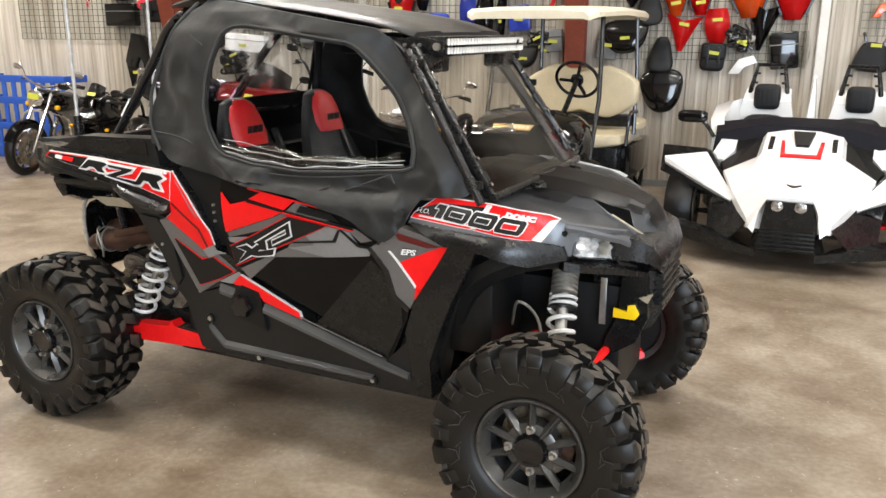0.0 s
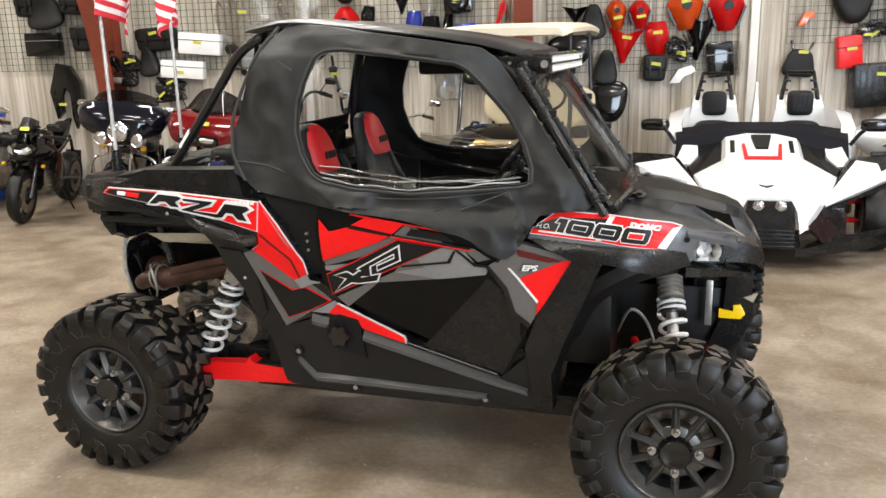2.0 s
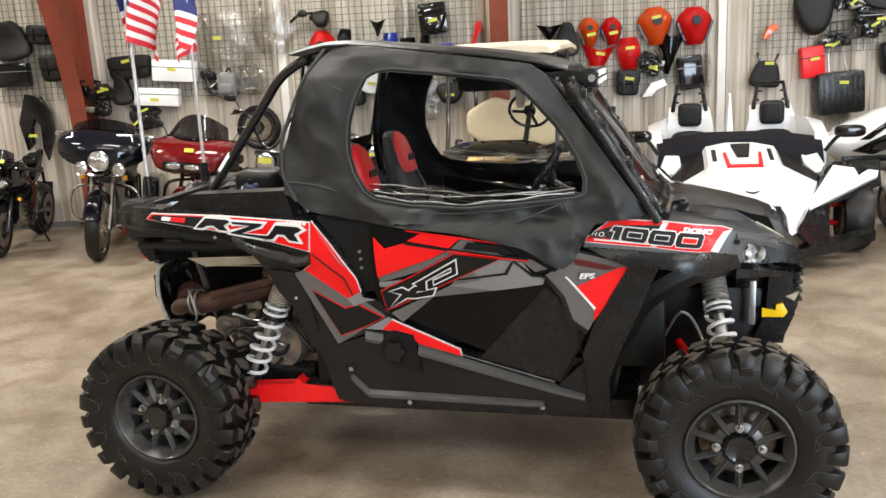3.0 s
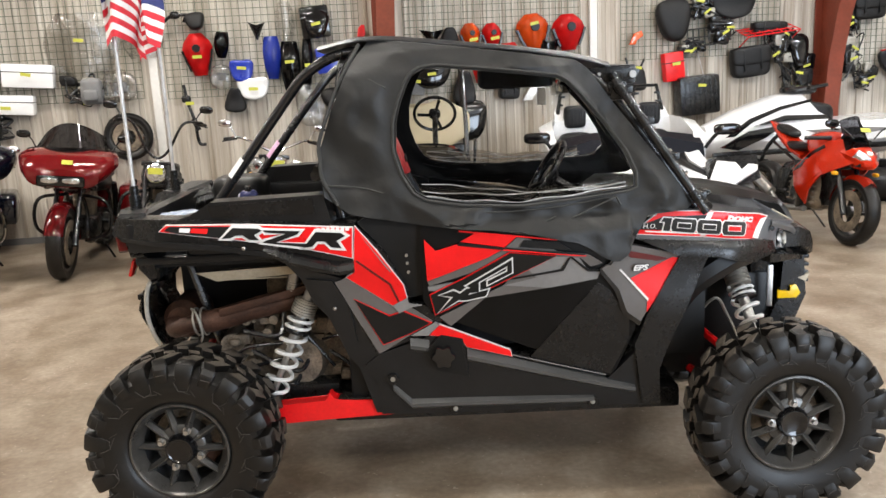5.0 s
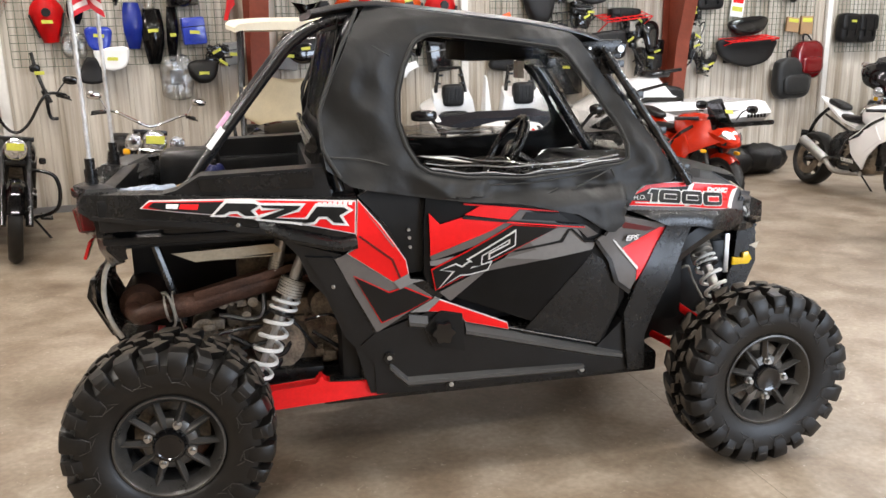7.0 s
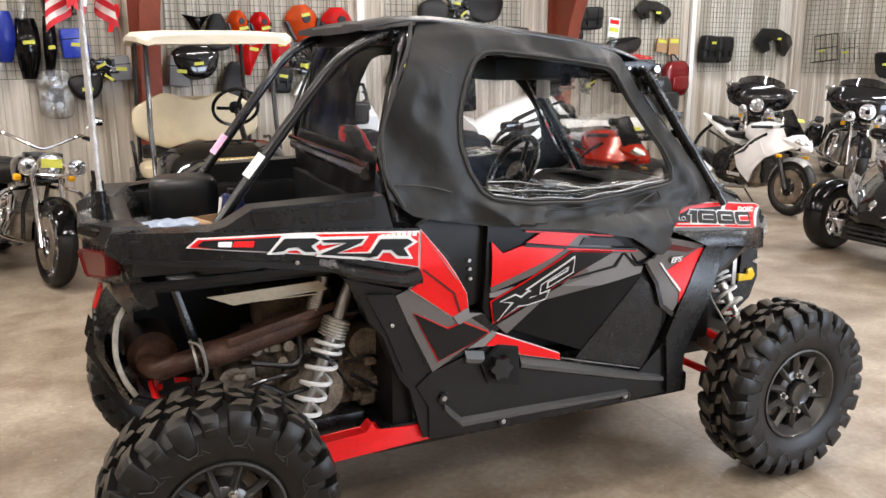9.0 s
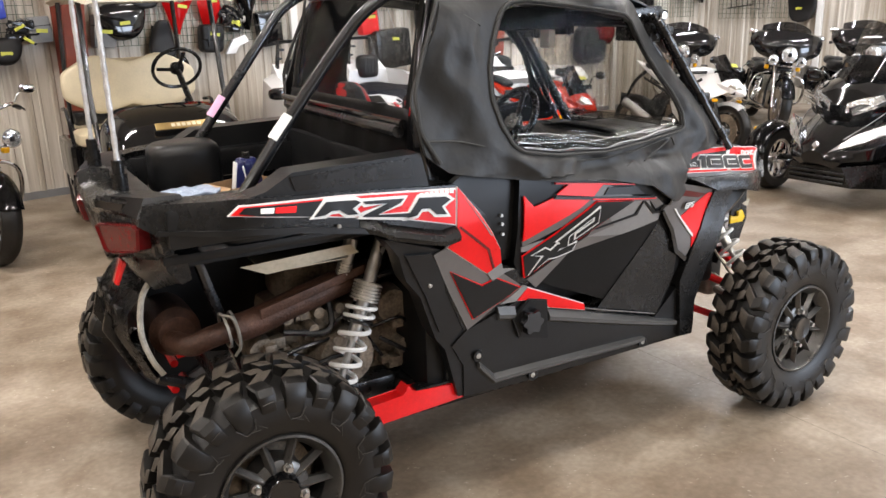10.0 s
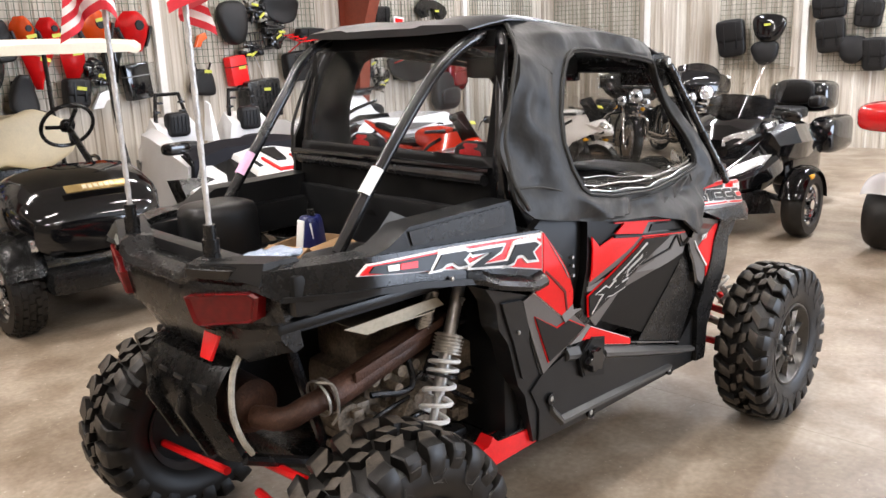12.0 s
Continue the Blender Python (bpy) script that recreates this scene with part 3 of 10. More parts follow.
# -- body plates --
side_part("rear_fender", [(-1.40, 1.150), (-1.38, 1.205), (-1.146, 1.214), (-0.445, 1.166), (-0.44, 1.05), (-0.452, 1.002), (-0.508, 0.982), (-0.577, 0.997), (-0.698, 1.028), (-0.712, 1.048), (-0.981, 1.095), (-1.133, 1.112), (-1.353, 1.118)], "black_plastic", 0.0, 0.10, label="black moulded rear fender")
for s in (-1, 1):
    bm = B()
    low = [(-0.790, 1.066, 0.0), (-0.735, 1.052, 0.022), (-0.690, 1.030, 0.034), (-0.577, 1.000, 0.038), (-0.508, 0.984, 0.038), (-0.455, 0.992, 0.034)]
    faces_from(bm, [[Vector((x, s * (half_width(x, z) + o), zz)) for o, zz in ((-0.06, z - 0.004), (e, z), (e + 0.004, z + 0.014), (e * 0.75, z + 0.030), (0.0, z + 0.046), (-0.06, z + 0.046))] for x, z, e in low])
    part("fender_lip", bm, "black_plastic", utv, "black moulded fender edge", 20)
side_part("fender_ridge", [(-1.36, 1.122), (-1.35, 1.134), (-1.12, 1.130), (-0.96, 1.112), (-0.76, 1.076), (-0.76, 1.058), (-0.98, 1.096), (-1.13, 1.113)], "dark_plastic", 0.010, 0.03)
for s in (-1, 1):
    for x, z in ((-0.86, 1.098), (-0.565, 1.028), (-0.545, 0.842)):
        bm = B()
        lathe(bm, [(0.007, 0.0), (0.007, 0.005), (0.004, 0.007), (0.0, 0.007)], Matrix.Translation((x, s * (half_width(x, z) + 0.008), z)) @ Matrix.Rotation(radians(90 * (1 if s < 0 else -1)), 4, "X"), 10)
        part("push_rivet", bm, "steel", utv)
for s in (-1, 1):
    bm = B()
    faces_from(bm, [[Vector((x, y * s, z)) for x, z in ((-1.158, 1.20), (-1.06, 1.222), (-0.978, 1.268), (-0.558, 1.278), (-0.53, 1.165), (-0.50, 1.10), (-1.1, 1.14))] for y in (0.600, 0.50)])
    part("bed_side", bm, "dark_plastic", utv, "dark grey cargo bed side rail")
    bm = B()
    faces_from(bm, [[Vector((x, y * s, z)) for x, z in ((-0.974, 1.213), (-0.987, 1.256), (-0.597, 1.266), (-0.590, 1.207))] for y in (0.606, 0.59)])
    part("bed_side_panel", bm, "black_plastic", utv)

side_part("quarter_panel", [(-0.51, 0.957), (-0.447, 0.976), (-0.44, 1.157), (-0.34, 1.055), (-0.268, 0.90), (-0.262, 0.845), (-0.205, 0.835), (-0.12, 0.78), (-0.20, 0.72), (-0.36, 0.655), (-0.40, 0.64), (-0.475, 0.80), (-0.535, 0.945)], "black_plastic", 0.0, 0.05)
side_part("lower_quarter", [(-0.713, 1.030), (-0.51, 0.962), (-0.47, 0.81), (-0.375, 0.66), (-0.30, 0.62), (-0.29, 0.52), (-0.36, 0.385), (-0.418, 0.389), (-0.471, 0.584), (-0.510, 0.634), (-0.572, 0.80), (-0.627, 0.871), (-0.660, 0.964)], "dark_plastic", -0.004, 0.08, label="dark grey lower rear fender panel")
side_part("quarter_facet", [(-0.640, 0.965), (-0.545, 0.955), (-0.490, 0.845), (-0.470, 0.70), (-0.500, 0.66), (-0.560, 0.81)], "dark_plastic", 0.006, 0.02)
side_part("b_post_panel", [(-0.44, 1.165), (-0.36, 1.21), (-0.195, 1.16), (-0.205, 0.87), (-0.265, 0.86), (-0.34, 1.055)], "matte_panel", -0.03, 0.03)
for s in (-1, 1):
    bm = B()
    for p in ((-0.262, 1.035), (-0.260, 1.005), (-0.258, 0.97)):
        cyl(bm, (p[0], s * 0.602, p[1]), (p[0], s * 0.612, p[1]), 0.006, n=8)
    pieces("rivet", bm, "steel", utv)

door = {}
for s in (-1, 1):
    bm = B()
    side_plate(bm, [(-0.198, 1.165), (-0.210, 1.05), (-0.208, 0.855), (-0.178, 0.798), (0.119, 0.672), (0.516, 0.503), (0.60, 0.70), (0.60, 1.0), (0.50, 1.05), (0.17, 1.10)], half_width, 0.0, 0.04, s)
    door[s] = part("door", bm, "door_black", utv, "black half door with red and grey graphics")


def on_door(name, poly, mat, off, thick=0.006):
    for s in (-1, 1):
        bm = B()
        side_plate(bm, poly, half_width, off, thick, s)
        part(name, bm, mat, door[s])


on_door("grey_band", [(-0.188, 0.934), (0.042, 1.019), (0.102, 1.047), (0.152, 1.090), (0.192, 1.083), (0.300, 1.030), (0.144, 1.033), (-0.004, 0.966), (-0.182, 0.913)], "grey_vinyl", 0.004)
on_door("grey_band_low", [(-0.150, 0.785), (0.098, 0.904), (0.265, 0.885), (0.028, 0.856), (-0.108, 0.745)], "grey_vinyl", 0.005)
on_door("grey_band_low", [(-0.188, 0.912), (-0.10, 0.925), (0.0, 0.918), (-0.06, 0.885), (-0.185, 0.895)], "grey_vinyl_light", 0.005)
on_door("grey_panel_light", [(0.186, 0.971), (0.292, 1.012), (0.379, 1.002), (0.415, 0.949), (0.461, 0.937), (0.451, 0.911), (0.265, 0.885), (0.098, 0.904), (0.220, 0.930)], "grey_vinyl_light", 0.007)
on_door("grey_facet", [(0.098, 0.904), (0.220, 0.930), (0.186, 0.971), (0.123, 0.935)], "grey_vinyl", 0.008)
on_door("grey_tip", [(0.300, 1.030), (0.415, 1.012), (0.47, 0.972), (0.425, 0.962), (0.385, 1.000), (0.29, 1.014)], "grey_vinyl", 0.008)
on_door("red_graphic", [(-0.192, 1.098), (-0.151, 1.054), (-0.074, 1.074), (0.098, 1.049), (0.042, 1.021), (-0.188, 0.936)], "red_vinyl", 0.012)
on_door("red_graphic_upper", [(-0.059, 1.084), (0.0, 1.115), (0.150, 1.094), (0.104, 1.056)], "red_vinyl", 0.013)
on_door("black_stripe", [(-0.062, 1.080), (0.110, 1.054), (0.400, 1.018), (0.402, 1.010), (0.110, 1.045), (-0.070, 1.071)], "black_vinyl", 0.016)
on_door("red_pinstripe", [(0.100, 1.050), (0.405, 1.010), (0.405, 1.0065), (0.096, 1.0455)], "red_vinyl", 0.018)
on_door("red_pinstripe", [(-0.062, 1.127), (0.293, 1.078), (0.300, 1.072), (-0.062, 1.121)], "red_vinyl", 0.014)
on_door("dark_bar", [(0.177, 1.078), (0.305, 1.066), (0.350, 1.032), (0.158, 1.054)], "black_vinyl", 0.010)
BADGE = [(-0.164, 0.800), (-0.179, 0.878), (-0.05, 0.940), (0.123, 1.033), (0.292, 1.014), (0.123, 0.935), (-0.122, 0.818)]
on_door("badge_rim", grow(BADGE, 0.004), "red_vinyl", 0.010)
on_door("badge_field", BADGE, "black_vinyl", 0.014)
on_door("crease", [(0.345, 1.006), (0.355, 1.006), (0.417, 0.953), (0.466, 0.947), (0.466, 0.939), (0.412, 0.944)], "matte_panel", 0.012)
on_door("crease", [(0.340, 1.004), (0.348, 1.004), (0.322, 0.953), (0.135, 0.928), (0.123, 0.932), (0.312, 0.960)], "matte_panel", 0.012)
on_door("lower_bevel", [(0.18, 0.585), (0.455, 0.895), (0.500, 0.862), (0.575, 0.74), (0.575, 0.66), (0.505, 0.515)], "black_plastic", 0.004)

# slanted badge strokes in white outline
STROKES = [[(-0.147, 0.878), (-0.092, 0.897), (-0.068, 0.884), (-0.042, 0.903), (-0.015, 0.902), (-0.036, 0.876), (0.043, 0.896), (0.030, 0.866), (-0.045, 0.852), (-0.075, 0.853), (-0.154, 0.806), (-0.098, 0.868)],
           [(-0.046, 0.912), (0.130, 1.013), (0.131, 0.957), (0.036, 0.910), (0.036, 0.929), (0.110, 0.965), (0.110, 0.982), (0.006, 0.924), (0.005, 0.883), (-0.033, 0.881), (-0.033, 0.905)]]
for poly in STROKES:
    on_door("badge_stroke_edge", grow(poly, 0.0035), "white_vinyl", 0.018)
    on_door("badge_stroke", grow(poly, -0.0020), "black_vinyl", 0.021)

# red stripe sweeping down the quarter panel and the chevron under it
STRIPE = [(-0.444, 1.158), (-0.371, 1.066), (-0.324, 0.996), (-0.280, 0.925), (-0.269, 0.872), (-0.325, 0.844), (-0.488, 0.967), (-0.457, 0.987), (-0.454, 1.036)]
side_part("stripe_edge", grow(STRIPE, 0.003), "white_vinyl", 0.006, 0.008)
side_part("stripe", STRIPE, "red_vinyl", 0.011, 0.008)
side_part("stripe_pale_tip", [(-0.325, 0.844), (-0.269, 0.872), (-0.262, 0.849), (-0.212, 0.840), (-0.248, 0.834), (-0.301, 0.811)], "grey_vinyl_light", 0.012, 0.008)
side_part("stripe_crease", [(-0.450, 1.030), (-0.444, 1.034), (-0.325, 0.935), (-0.297, 0.860), (-0.304, 0.857), (-0.332, 0.930)], "dark_red_vinyl", 0.014, 0.004)
side_part("stripe_glint", [(-0.425, 1.126), (-0.418, 1.118), (-0.318, 0.980), (-0.326, 0.984)], "grey_vinyl_light", 0.0135, 0.004)
side_part("chevron", [(-0.536, 0.948), (-0.488, 0.967), (-0.325, 0.844), (-0.301, 0.811), (-0.258, 0.832), (-0.176, 0.769), (-0.263, 0.718), (-0.389, 0.642), (-0.468, 0.800)], "grey_vinyl", 0.005, 0.008)
CHEV = [(-0.468, 0.875), (-0.341, 0.800), (-0.284, 0.816), (-0.187, 0.765), (-0.262, 0.727), (-0.370, 0.685)]
side_part("chevron_rim", grow(CHEV, 0.004), "red_vinyl", 0.009, 0.006)
side_part("chevron_field", CHEV, "black_vinyl", 0.013, 0.006)
LOW = [(-0.193, 0.715), (-0.151, 0.755), (0.116, 0.635), (0.121, 0.611), (-0.05, 0.659), (-0.071, 0.691), (-0.146, 0.709)]
side_part("lower_stripe_edge", grow(LOW, 0.003), "white_vinyl", 0.010, 0.012)
side_part("lower_stripe", LOW, "red_vinyl", 0.016, 0.012)
side_part("lower_stripe_tip", [(-0.263, 0.716), (-0.165, 0.768), (-0.151, 0.757), (-0.199, 0.713)], "grey_vinyl_light", 0.014, 0.012)

# front quarter
EPS = [(0.461, 0.948), (0.488, 0.964), (0.538, 1.019), (0.585, 1.032), (0.771, 0.985), (0.762, 0.954), (0.640, 0.776), (0.613, 0.726), (0.555, 0.771), (0.525, 0.863)]
side_part("front_quarter_panel", EPS, "grey_vinyl", 0.014, 0.05)
side_part("quarter_edge", [(0.455, 0.944), (0.466, 0.950), (0.532, 0.866), (0.562, 0.776), (0.616, 0.734), (0.610, 0.716), (0.546, 0.766), (0.516, 0.860)], "gloss_black", 0.022, 0.05)
side_part("quarter_edge", [(0.488, 0.966), (0.538, 1.021), (0.543, 1.015), (0.500, 0.962)], "gloss_black", 0.018, 0.02)
side_part("dark_flash", [(0.561, 1.015), (0.727, 0.972), (0.681, 0.964), (0.575, 0.987)], "dark_red_vinyl", 0.018, 0.006)
side_part("pale_flash", [(0.533, 0.942), (0.541, 0.942), (0.645, 0.824), (0.641, 0.814)], "white_vinyl", 0.020, 0.006)
side_part("red_flash", [(0.578, 0.904), (0.738, 0.976), (0.766, 0.971), (0.750, 0.925), (0.638, 0.771), (0.641, 0.822)], "red_vinyl", 0.018, 0.006)
side_part("front_flare", [(0.768, 0.985), (0.791, 1.020), (0.886, 1.014), (0.873, 0.981), (0.735, 0.66), (0.691, 0.533), (0.698, 0.384), (0.628, 0.386), (0.595, 0.637), (0.639, 0.764)], "black_plastic", 0.025, 0.10, label="black front mud flare")

# rocker
ROCK = [(-0.397, 0.384), (-0.401, 0.508), (-0.449, 0.594), (-0.395, 0.640), (-0.177, 0.712), (0.125, 0.604), (0.485, 0.485), (0.60, 0.60), (0.66, 0.63), (0.696, 0.41), (0.687, 0.378), (0.535, 0.380), (-0.123, 0.374)]
side_part("rocker", ROCK, "dark_plastic", 0.004, 0.10, label="dark grey moulded rocker panel")
def ledge(name, rows, mat, rise=0.004, proud=0.028):
    """A chamfered moulding along the side: rows of (x, upper z, height); its top slopes outwards."""
    for s in (-1, 1):
        bm = B()
        rings = []
        for x, z, h in rows:
            prof = ((z, -0.02), (z, rise), (z - h, proud), (z - h - 0.014, proud), (z - h - 0.030, 0.0), (z - h - 0.030, -0.02))
            rings.append([Vector((x, s * (half_width(x, zz) + o), zz)) for zz, o in prof])
        faces_from(bm, rings)
        bmesh.ops.recalc_face_normals(bm, faces=bm.faces)
        part(name, bm, mat, utv, "", 20)


# ridge and rail in the paler plastic, their lit tops painted in
ledge("rocker_ridge", [(-0.268, 0.704, 0.026), (-0.230, 0.698, 0.028), (-0.195, 0.691, 0.028)], "ledge_lit", 0.004, 0.020)
ledge("rocker_ridge", [(-0.050, 0.652, 0.026), (0.169, 0.588, 0.021), (0.32, 0.544, 0.017), (0.486, 0.495, 0.011), (0.600, 0.464, 0.004)], "ledge_lit")
ledge("rocker_rail", [(-0.345, 0.512, 0.004), (-0.330, 0.502, 0.014), (-0.275, 0.446, 0.016), (-0.05, 0.442, 0.013), (0.20, 0.436, 0.011), (0.395, 0.430, 0.008), (0.44, 0.427, 0.003)], "ledge_lit", 0.004, 0.020)
for s in (-1, 1):
    bm = B()
    tube(bm, [(x, s * (half_width(x, z) + 0.014), z) for x, z in ((0.125, 0.616), (0.30, 0.566), (0.485, 0.515))], 0.0028, 6)
    part("sill_edge", bm, "grey_vinyl", utv)
side_part("pocket_rim", grow([(-0.205, 0.650), (-0.146, 0.709), (-0.071, 0.691), (-0.052, 0.539), (-0.172, 0.570)], 0.006), "dark_plastic", 0.020, 0.03)
side_part("rocker_pocket", [(-0.205, 0.650), (-0.146, 0.709), (-0.071, 0.691), (-0.052, 0.539), (-0.172, 0.570)], "matte_panel", 0.023, 0.03, label="black filler recess")
for s in (-1, 1):
    bm = B()
    rings = []
    for h, q in ((0.0, 1.0), (0.022, 1.0), (0.028, 0.92), (0.028, 0.0)):
        rings.append([Vector((-0.142 + q * (0.042 + 0.006 * math.cos(6 * a)) * math.cos(a), s * (0.592 + 0.012 + h), 0.631 + q * (0.042 + 0.006 * math.cos(6 * a)) * math.sin(a))) for a in [2 * math.pi * j / 36 for j in range(36)]])
    faces_from(bm, rings)
    part("fuel_cap", bm, "gloss_black", utv, "black lobed filler cap")
    for x, z in ((-0.105, 0.398), (0.435, 0.402), (-0.345, 0.535), (0.640, 0.50)):
        bm = B()
        lathe(bm, [(0.022, 0.0), (0.022, 0.012), (0.012, 0.012), (0.012, 0.004), (0.0, 0.004)], Matrix.Translation((x, s * (half_width(x, z) + 0.004), z)) @ Matrix.Rotation(radians(90 * (1 if s < 0 else -1)), 4, "X"), 12)
        part("push_rivet", bm, "black_plastic", utv)
        bm = B()
        lathe(bm, [(0.010, 0.0), (0.010, 0.006), (0.0, 0.007)], Matrix.Translation((x, s * (half_width(x, z) + 0.008), z)) @ Matrix.Rotation(radians(90 * (1 if s < 0 else -1)), 4, "X"), 8)
        part("bolt", bm, "dull_steel", utv)

# -- rear fender graphics --
DEC = [(-1.179, 1.170), (-1.146, 1.197), (-0.839, 1.186), (-0.450, 1.158), (-0.458, 1.038), (-0.650, 1.087), (-0.910, 1.132)]
side_part("fender_graphic_edge", DEC, "white_vinyl", 0.005, 0.01)
side_part("fender_graphic", grow(DEC, -0.0045), "red_vinyl", 0.010, 0.01)
side_part("fender_graphic_field", [(-1.150, 1.176), (-1.132, 1.190), (-0.900, 1.180), (-0.935, 1.140), (-1.10, 1.164)], "black_vinyl", 0.014, 0.006)
side_part("small_tag", [(-1.09, 1.184), (-1.05, 1.181), (-1.055, 1.166), (-1.092, 1.170)], "white_vinyl", 0.018, 0.004)
side_part("small_tag_red", [(-1.045, 1.181), (-0.985, 1.177), (-0.99, 1.160), (-1.05, 1.166)], "red_vinyl", 0.018, 0.004)
MARK = [[(-0.940, 1.138), (-0.895, 1.179), (-0.800, 1.172), (-0.782, 1.162), (-0.812, 1.146), (-0.795, 1.126), (-0.835, 1.128), (-0.858, 1.146), (-0.885, 1.146), (-0.903, 1.137)],
        [(-0.785, 1.165), (-0.640, 1.155), (-0.655, 1.140), (-0.735, 1.116), (-0.600, 1.104), (-0.625, 1.090), (-0.790, 1.116), (-0.780, 1.124), (-0.700, 1.146), (-0.775, 1.152)],
        [(-0.640, 1.090), (-0.590, 1.150), (-0.495, 1.142), (-0.476, 1.128), (-0.510, 1.110), (-0.492, 1.080), (-0.535, 1.086), (-0.556, 1.108), (-0.585, 1.110), (-0.602, 1.092)]]
for poly in MARK:
    side_part("mark_edge", grow(poly, 0.0075), "white_vinyl", 0.016, 0.006)
    side_part("mark", grow(poly, -0.0025), "black_vinyl", 0.020, 0.006)
for i in range(7):
    x = -0.585 + 0.018 * i
    side_part("fine_print", [(x, 1.1605), (x + 0.013, 1.1597), (x + 0.011, 1.146), (x - 0.002, 1.147)], "white_vinyl", 0.015, 0.005, sides=(-1,))

# -- hood, front fenders and nose --
# lines along the hood, from the centre out: crown, dome ridge, foot of the dome, flank crease, edge
HOOD_X = [0.60, 0.88, 0.98, 1.065, 1.17, 1.283, 1.345, 1.40]
HOOD_Y = ((0.0, 0.12, 0.25, 0.32, 0.43, 0.545), (0.0, 0.12, 0.245, 0.31, 0.43, 0.535), (0.0, 0.115, 0.238, 0.30, 0.425, 0.522), (0.0, 0.105, 0.230, 0.275, 0.405, 0.510), (0.0, 0.10, 0.205, 0.255, 0.365, 0.458), (0.0, 0.09, 0.178, 0.225, 0.285, 0.338), (0.0, 0.08, 0.125, 0.190, 0.218, 0.240), (0.0, 0.06, 0.09, 0.120, 0.138, 0.155))
HOOD_Z = ((1.190, 1.188, 1.172, 1.160, 1.145, 1.125), (1.172, 1.174, 1.146, 1.140, 1.136, 1.128), (1.164, 1.168, 1.142, 1.122, 1.128, 1.117), (1.152, 1.158, 1.137, 1.096, 1.116, 1.104), (1.130, 1.136, 1.116, 1.082, 1.082, 1.062), (1.098, 1.104, 1.088, 1.044, 1.034, 1.014), (1.074, 1.078, 1.064, 0.998, 0.992, 0.976), (0.985, 0.985, 0.978, 0.962, 0.956, 0.949))


def hood_z(x, y):
    """Height of the creased hood."""
    return lerp(x, HOOD_X, [lerp(abs(y), HOOD_Y[i], HOOD_Z[i]) for i in range(len(HOOD_X))])


def hood_line(x, k):
    return lerp(x, HOOD_X, [row[k] for row in HOOD_Y])


def hood_half(x):
    return lerp(x, [0.60, 0.8, 1.0, 1.15, 1.28, 1.345, 1.40], [0.545, 0.54, 0.52, 0.472, 0.34, 0.24, 0.155])


bm = B()
rings = []
for i in range(33):
    x = 0.60 + 0.80 * i / 32
    ys = []
    for k in range(5):
        a, b = hood_line(x, k), hood_line(x, k + 1)
        ys += [a + (b - a) * q / 3 for q in range(3)]
    ys.append(hood_line(x, 5))
    ys = [-y for y in ys[:0:-1]] + ys
    rings.append([Vector((x, y, hood_z(x, y))) for y in ys])
faces_from(bm, rings, False, False)
bmesh.ops.solidify(bm, geom=bm.faces[:], thickness=0.02)
hood = part("hood", bm, "grey_metallic", utv, "metallic grey creased hood with black centre", 9)
bm = B()
rings = []
for i in range(31):
    x = 0.62 + 0.765 * i / 30
    ys = [0.0]
    for k in (1, 2):
        ys += [(ys[-1] + hood_line(x, k)) / 2, hood_line(x, k)]
    ys.append(hood_line(x, 2) + (hood_line(x, 3) - hood_line(x, 2)) * (0.9 if x < 1.10 else 0.10))
    ys = [-y for y in ys[:0:-1]] + ys
    rings.append([Vector((x, y, hood_z(x, y) + 0.005)) for y in ys])
faces_from(bm, rings, False, False)
bmesh.ops.solidify(bm, geom=bm.faces[:], thickness=0.010)
part("hood_centre", bm, "hood_black", hood, "black raised hood centre", 7)
for s in (-1, 1):
    # slanted air outlet under the dome ridge
    up = [(1.172 + 0.125 * q, hood_line(1.172 + 0.125 * q, 2) + 0.010) for q in (0, 0.5, 1)]
    low = [(1.325, hood_line(1.325, 3) + 0.012), (1.245, hood_line(1.245, 3) - 0.004)]
    rim = up + low
    bm = B()
    faces_from(bm, [[Vector((x, s * y, hood_z(x, y) + dz)) for x, y in grow(rim, 0.006)] for dz in (0.0, 0.007)])
    vent = part("vent_rim", bm, "grey_metallic", hood, "raised grey vent rim", 10)
    # the outlet's dark depth, painted as a near-black plate
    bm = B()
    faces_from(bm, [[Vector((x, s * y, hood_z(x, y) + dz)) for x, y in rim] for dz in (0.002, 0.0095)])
    part("hood_vent", bm, "vent_shade", vent, "hood vent, its dark hollow painted black", 10)
    # highlight on the vent's lower lip, drawn as a pale tube
    bm = B()
    tube(bm, [(x, s * y, hood_z(x, y) + 0.010) for x, y in (low[1], low[0], (1.352, 0.190))], 0.0042, 6)
    part("vent_edge", bm, "shield_metal", vent, "vent edge with its highlight painted bright")
    bm = B()
    lathe(bm, [(0.030, 0.0), (0.026, 0.012), (0.012, 0.016), (0.0, 0.016)], Matrix.Translation((0.965, s * 0.225, hood_z(0.965, 0.225) + 0.004)), 14)
    box(bm, (-0.012, 0.012), (-0.034, 0.034), (0.010, 0.020), 0.003, Matrix.Translation((0.965, s * 0.225, hood_z(0.965, 0.225) + 0.004)))
    part("hood_latch", bm, "black_plastic", hood)
    bm = B()
    tube(bm, [(0.885, s * 0.30, hood_z(0.885, 0.30) + 0.004), (0.945, s * 0.255, hood_z(0.945, 0.255) + 0.006), (0.905, s * 0.20, hood_z(0.905, 0.20) + 0.008)], 0.0035, 6, False)
    part("hood_seam", bm, "matte_panel", hood)
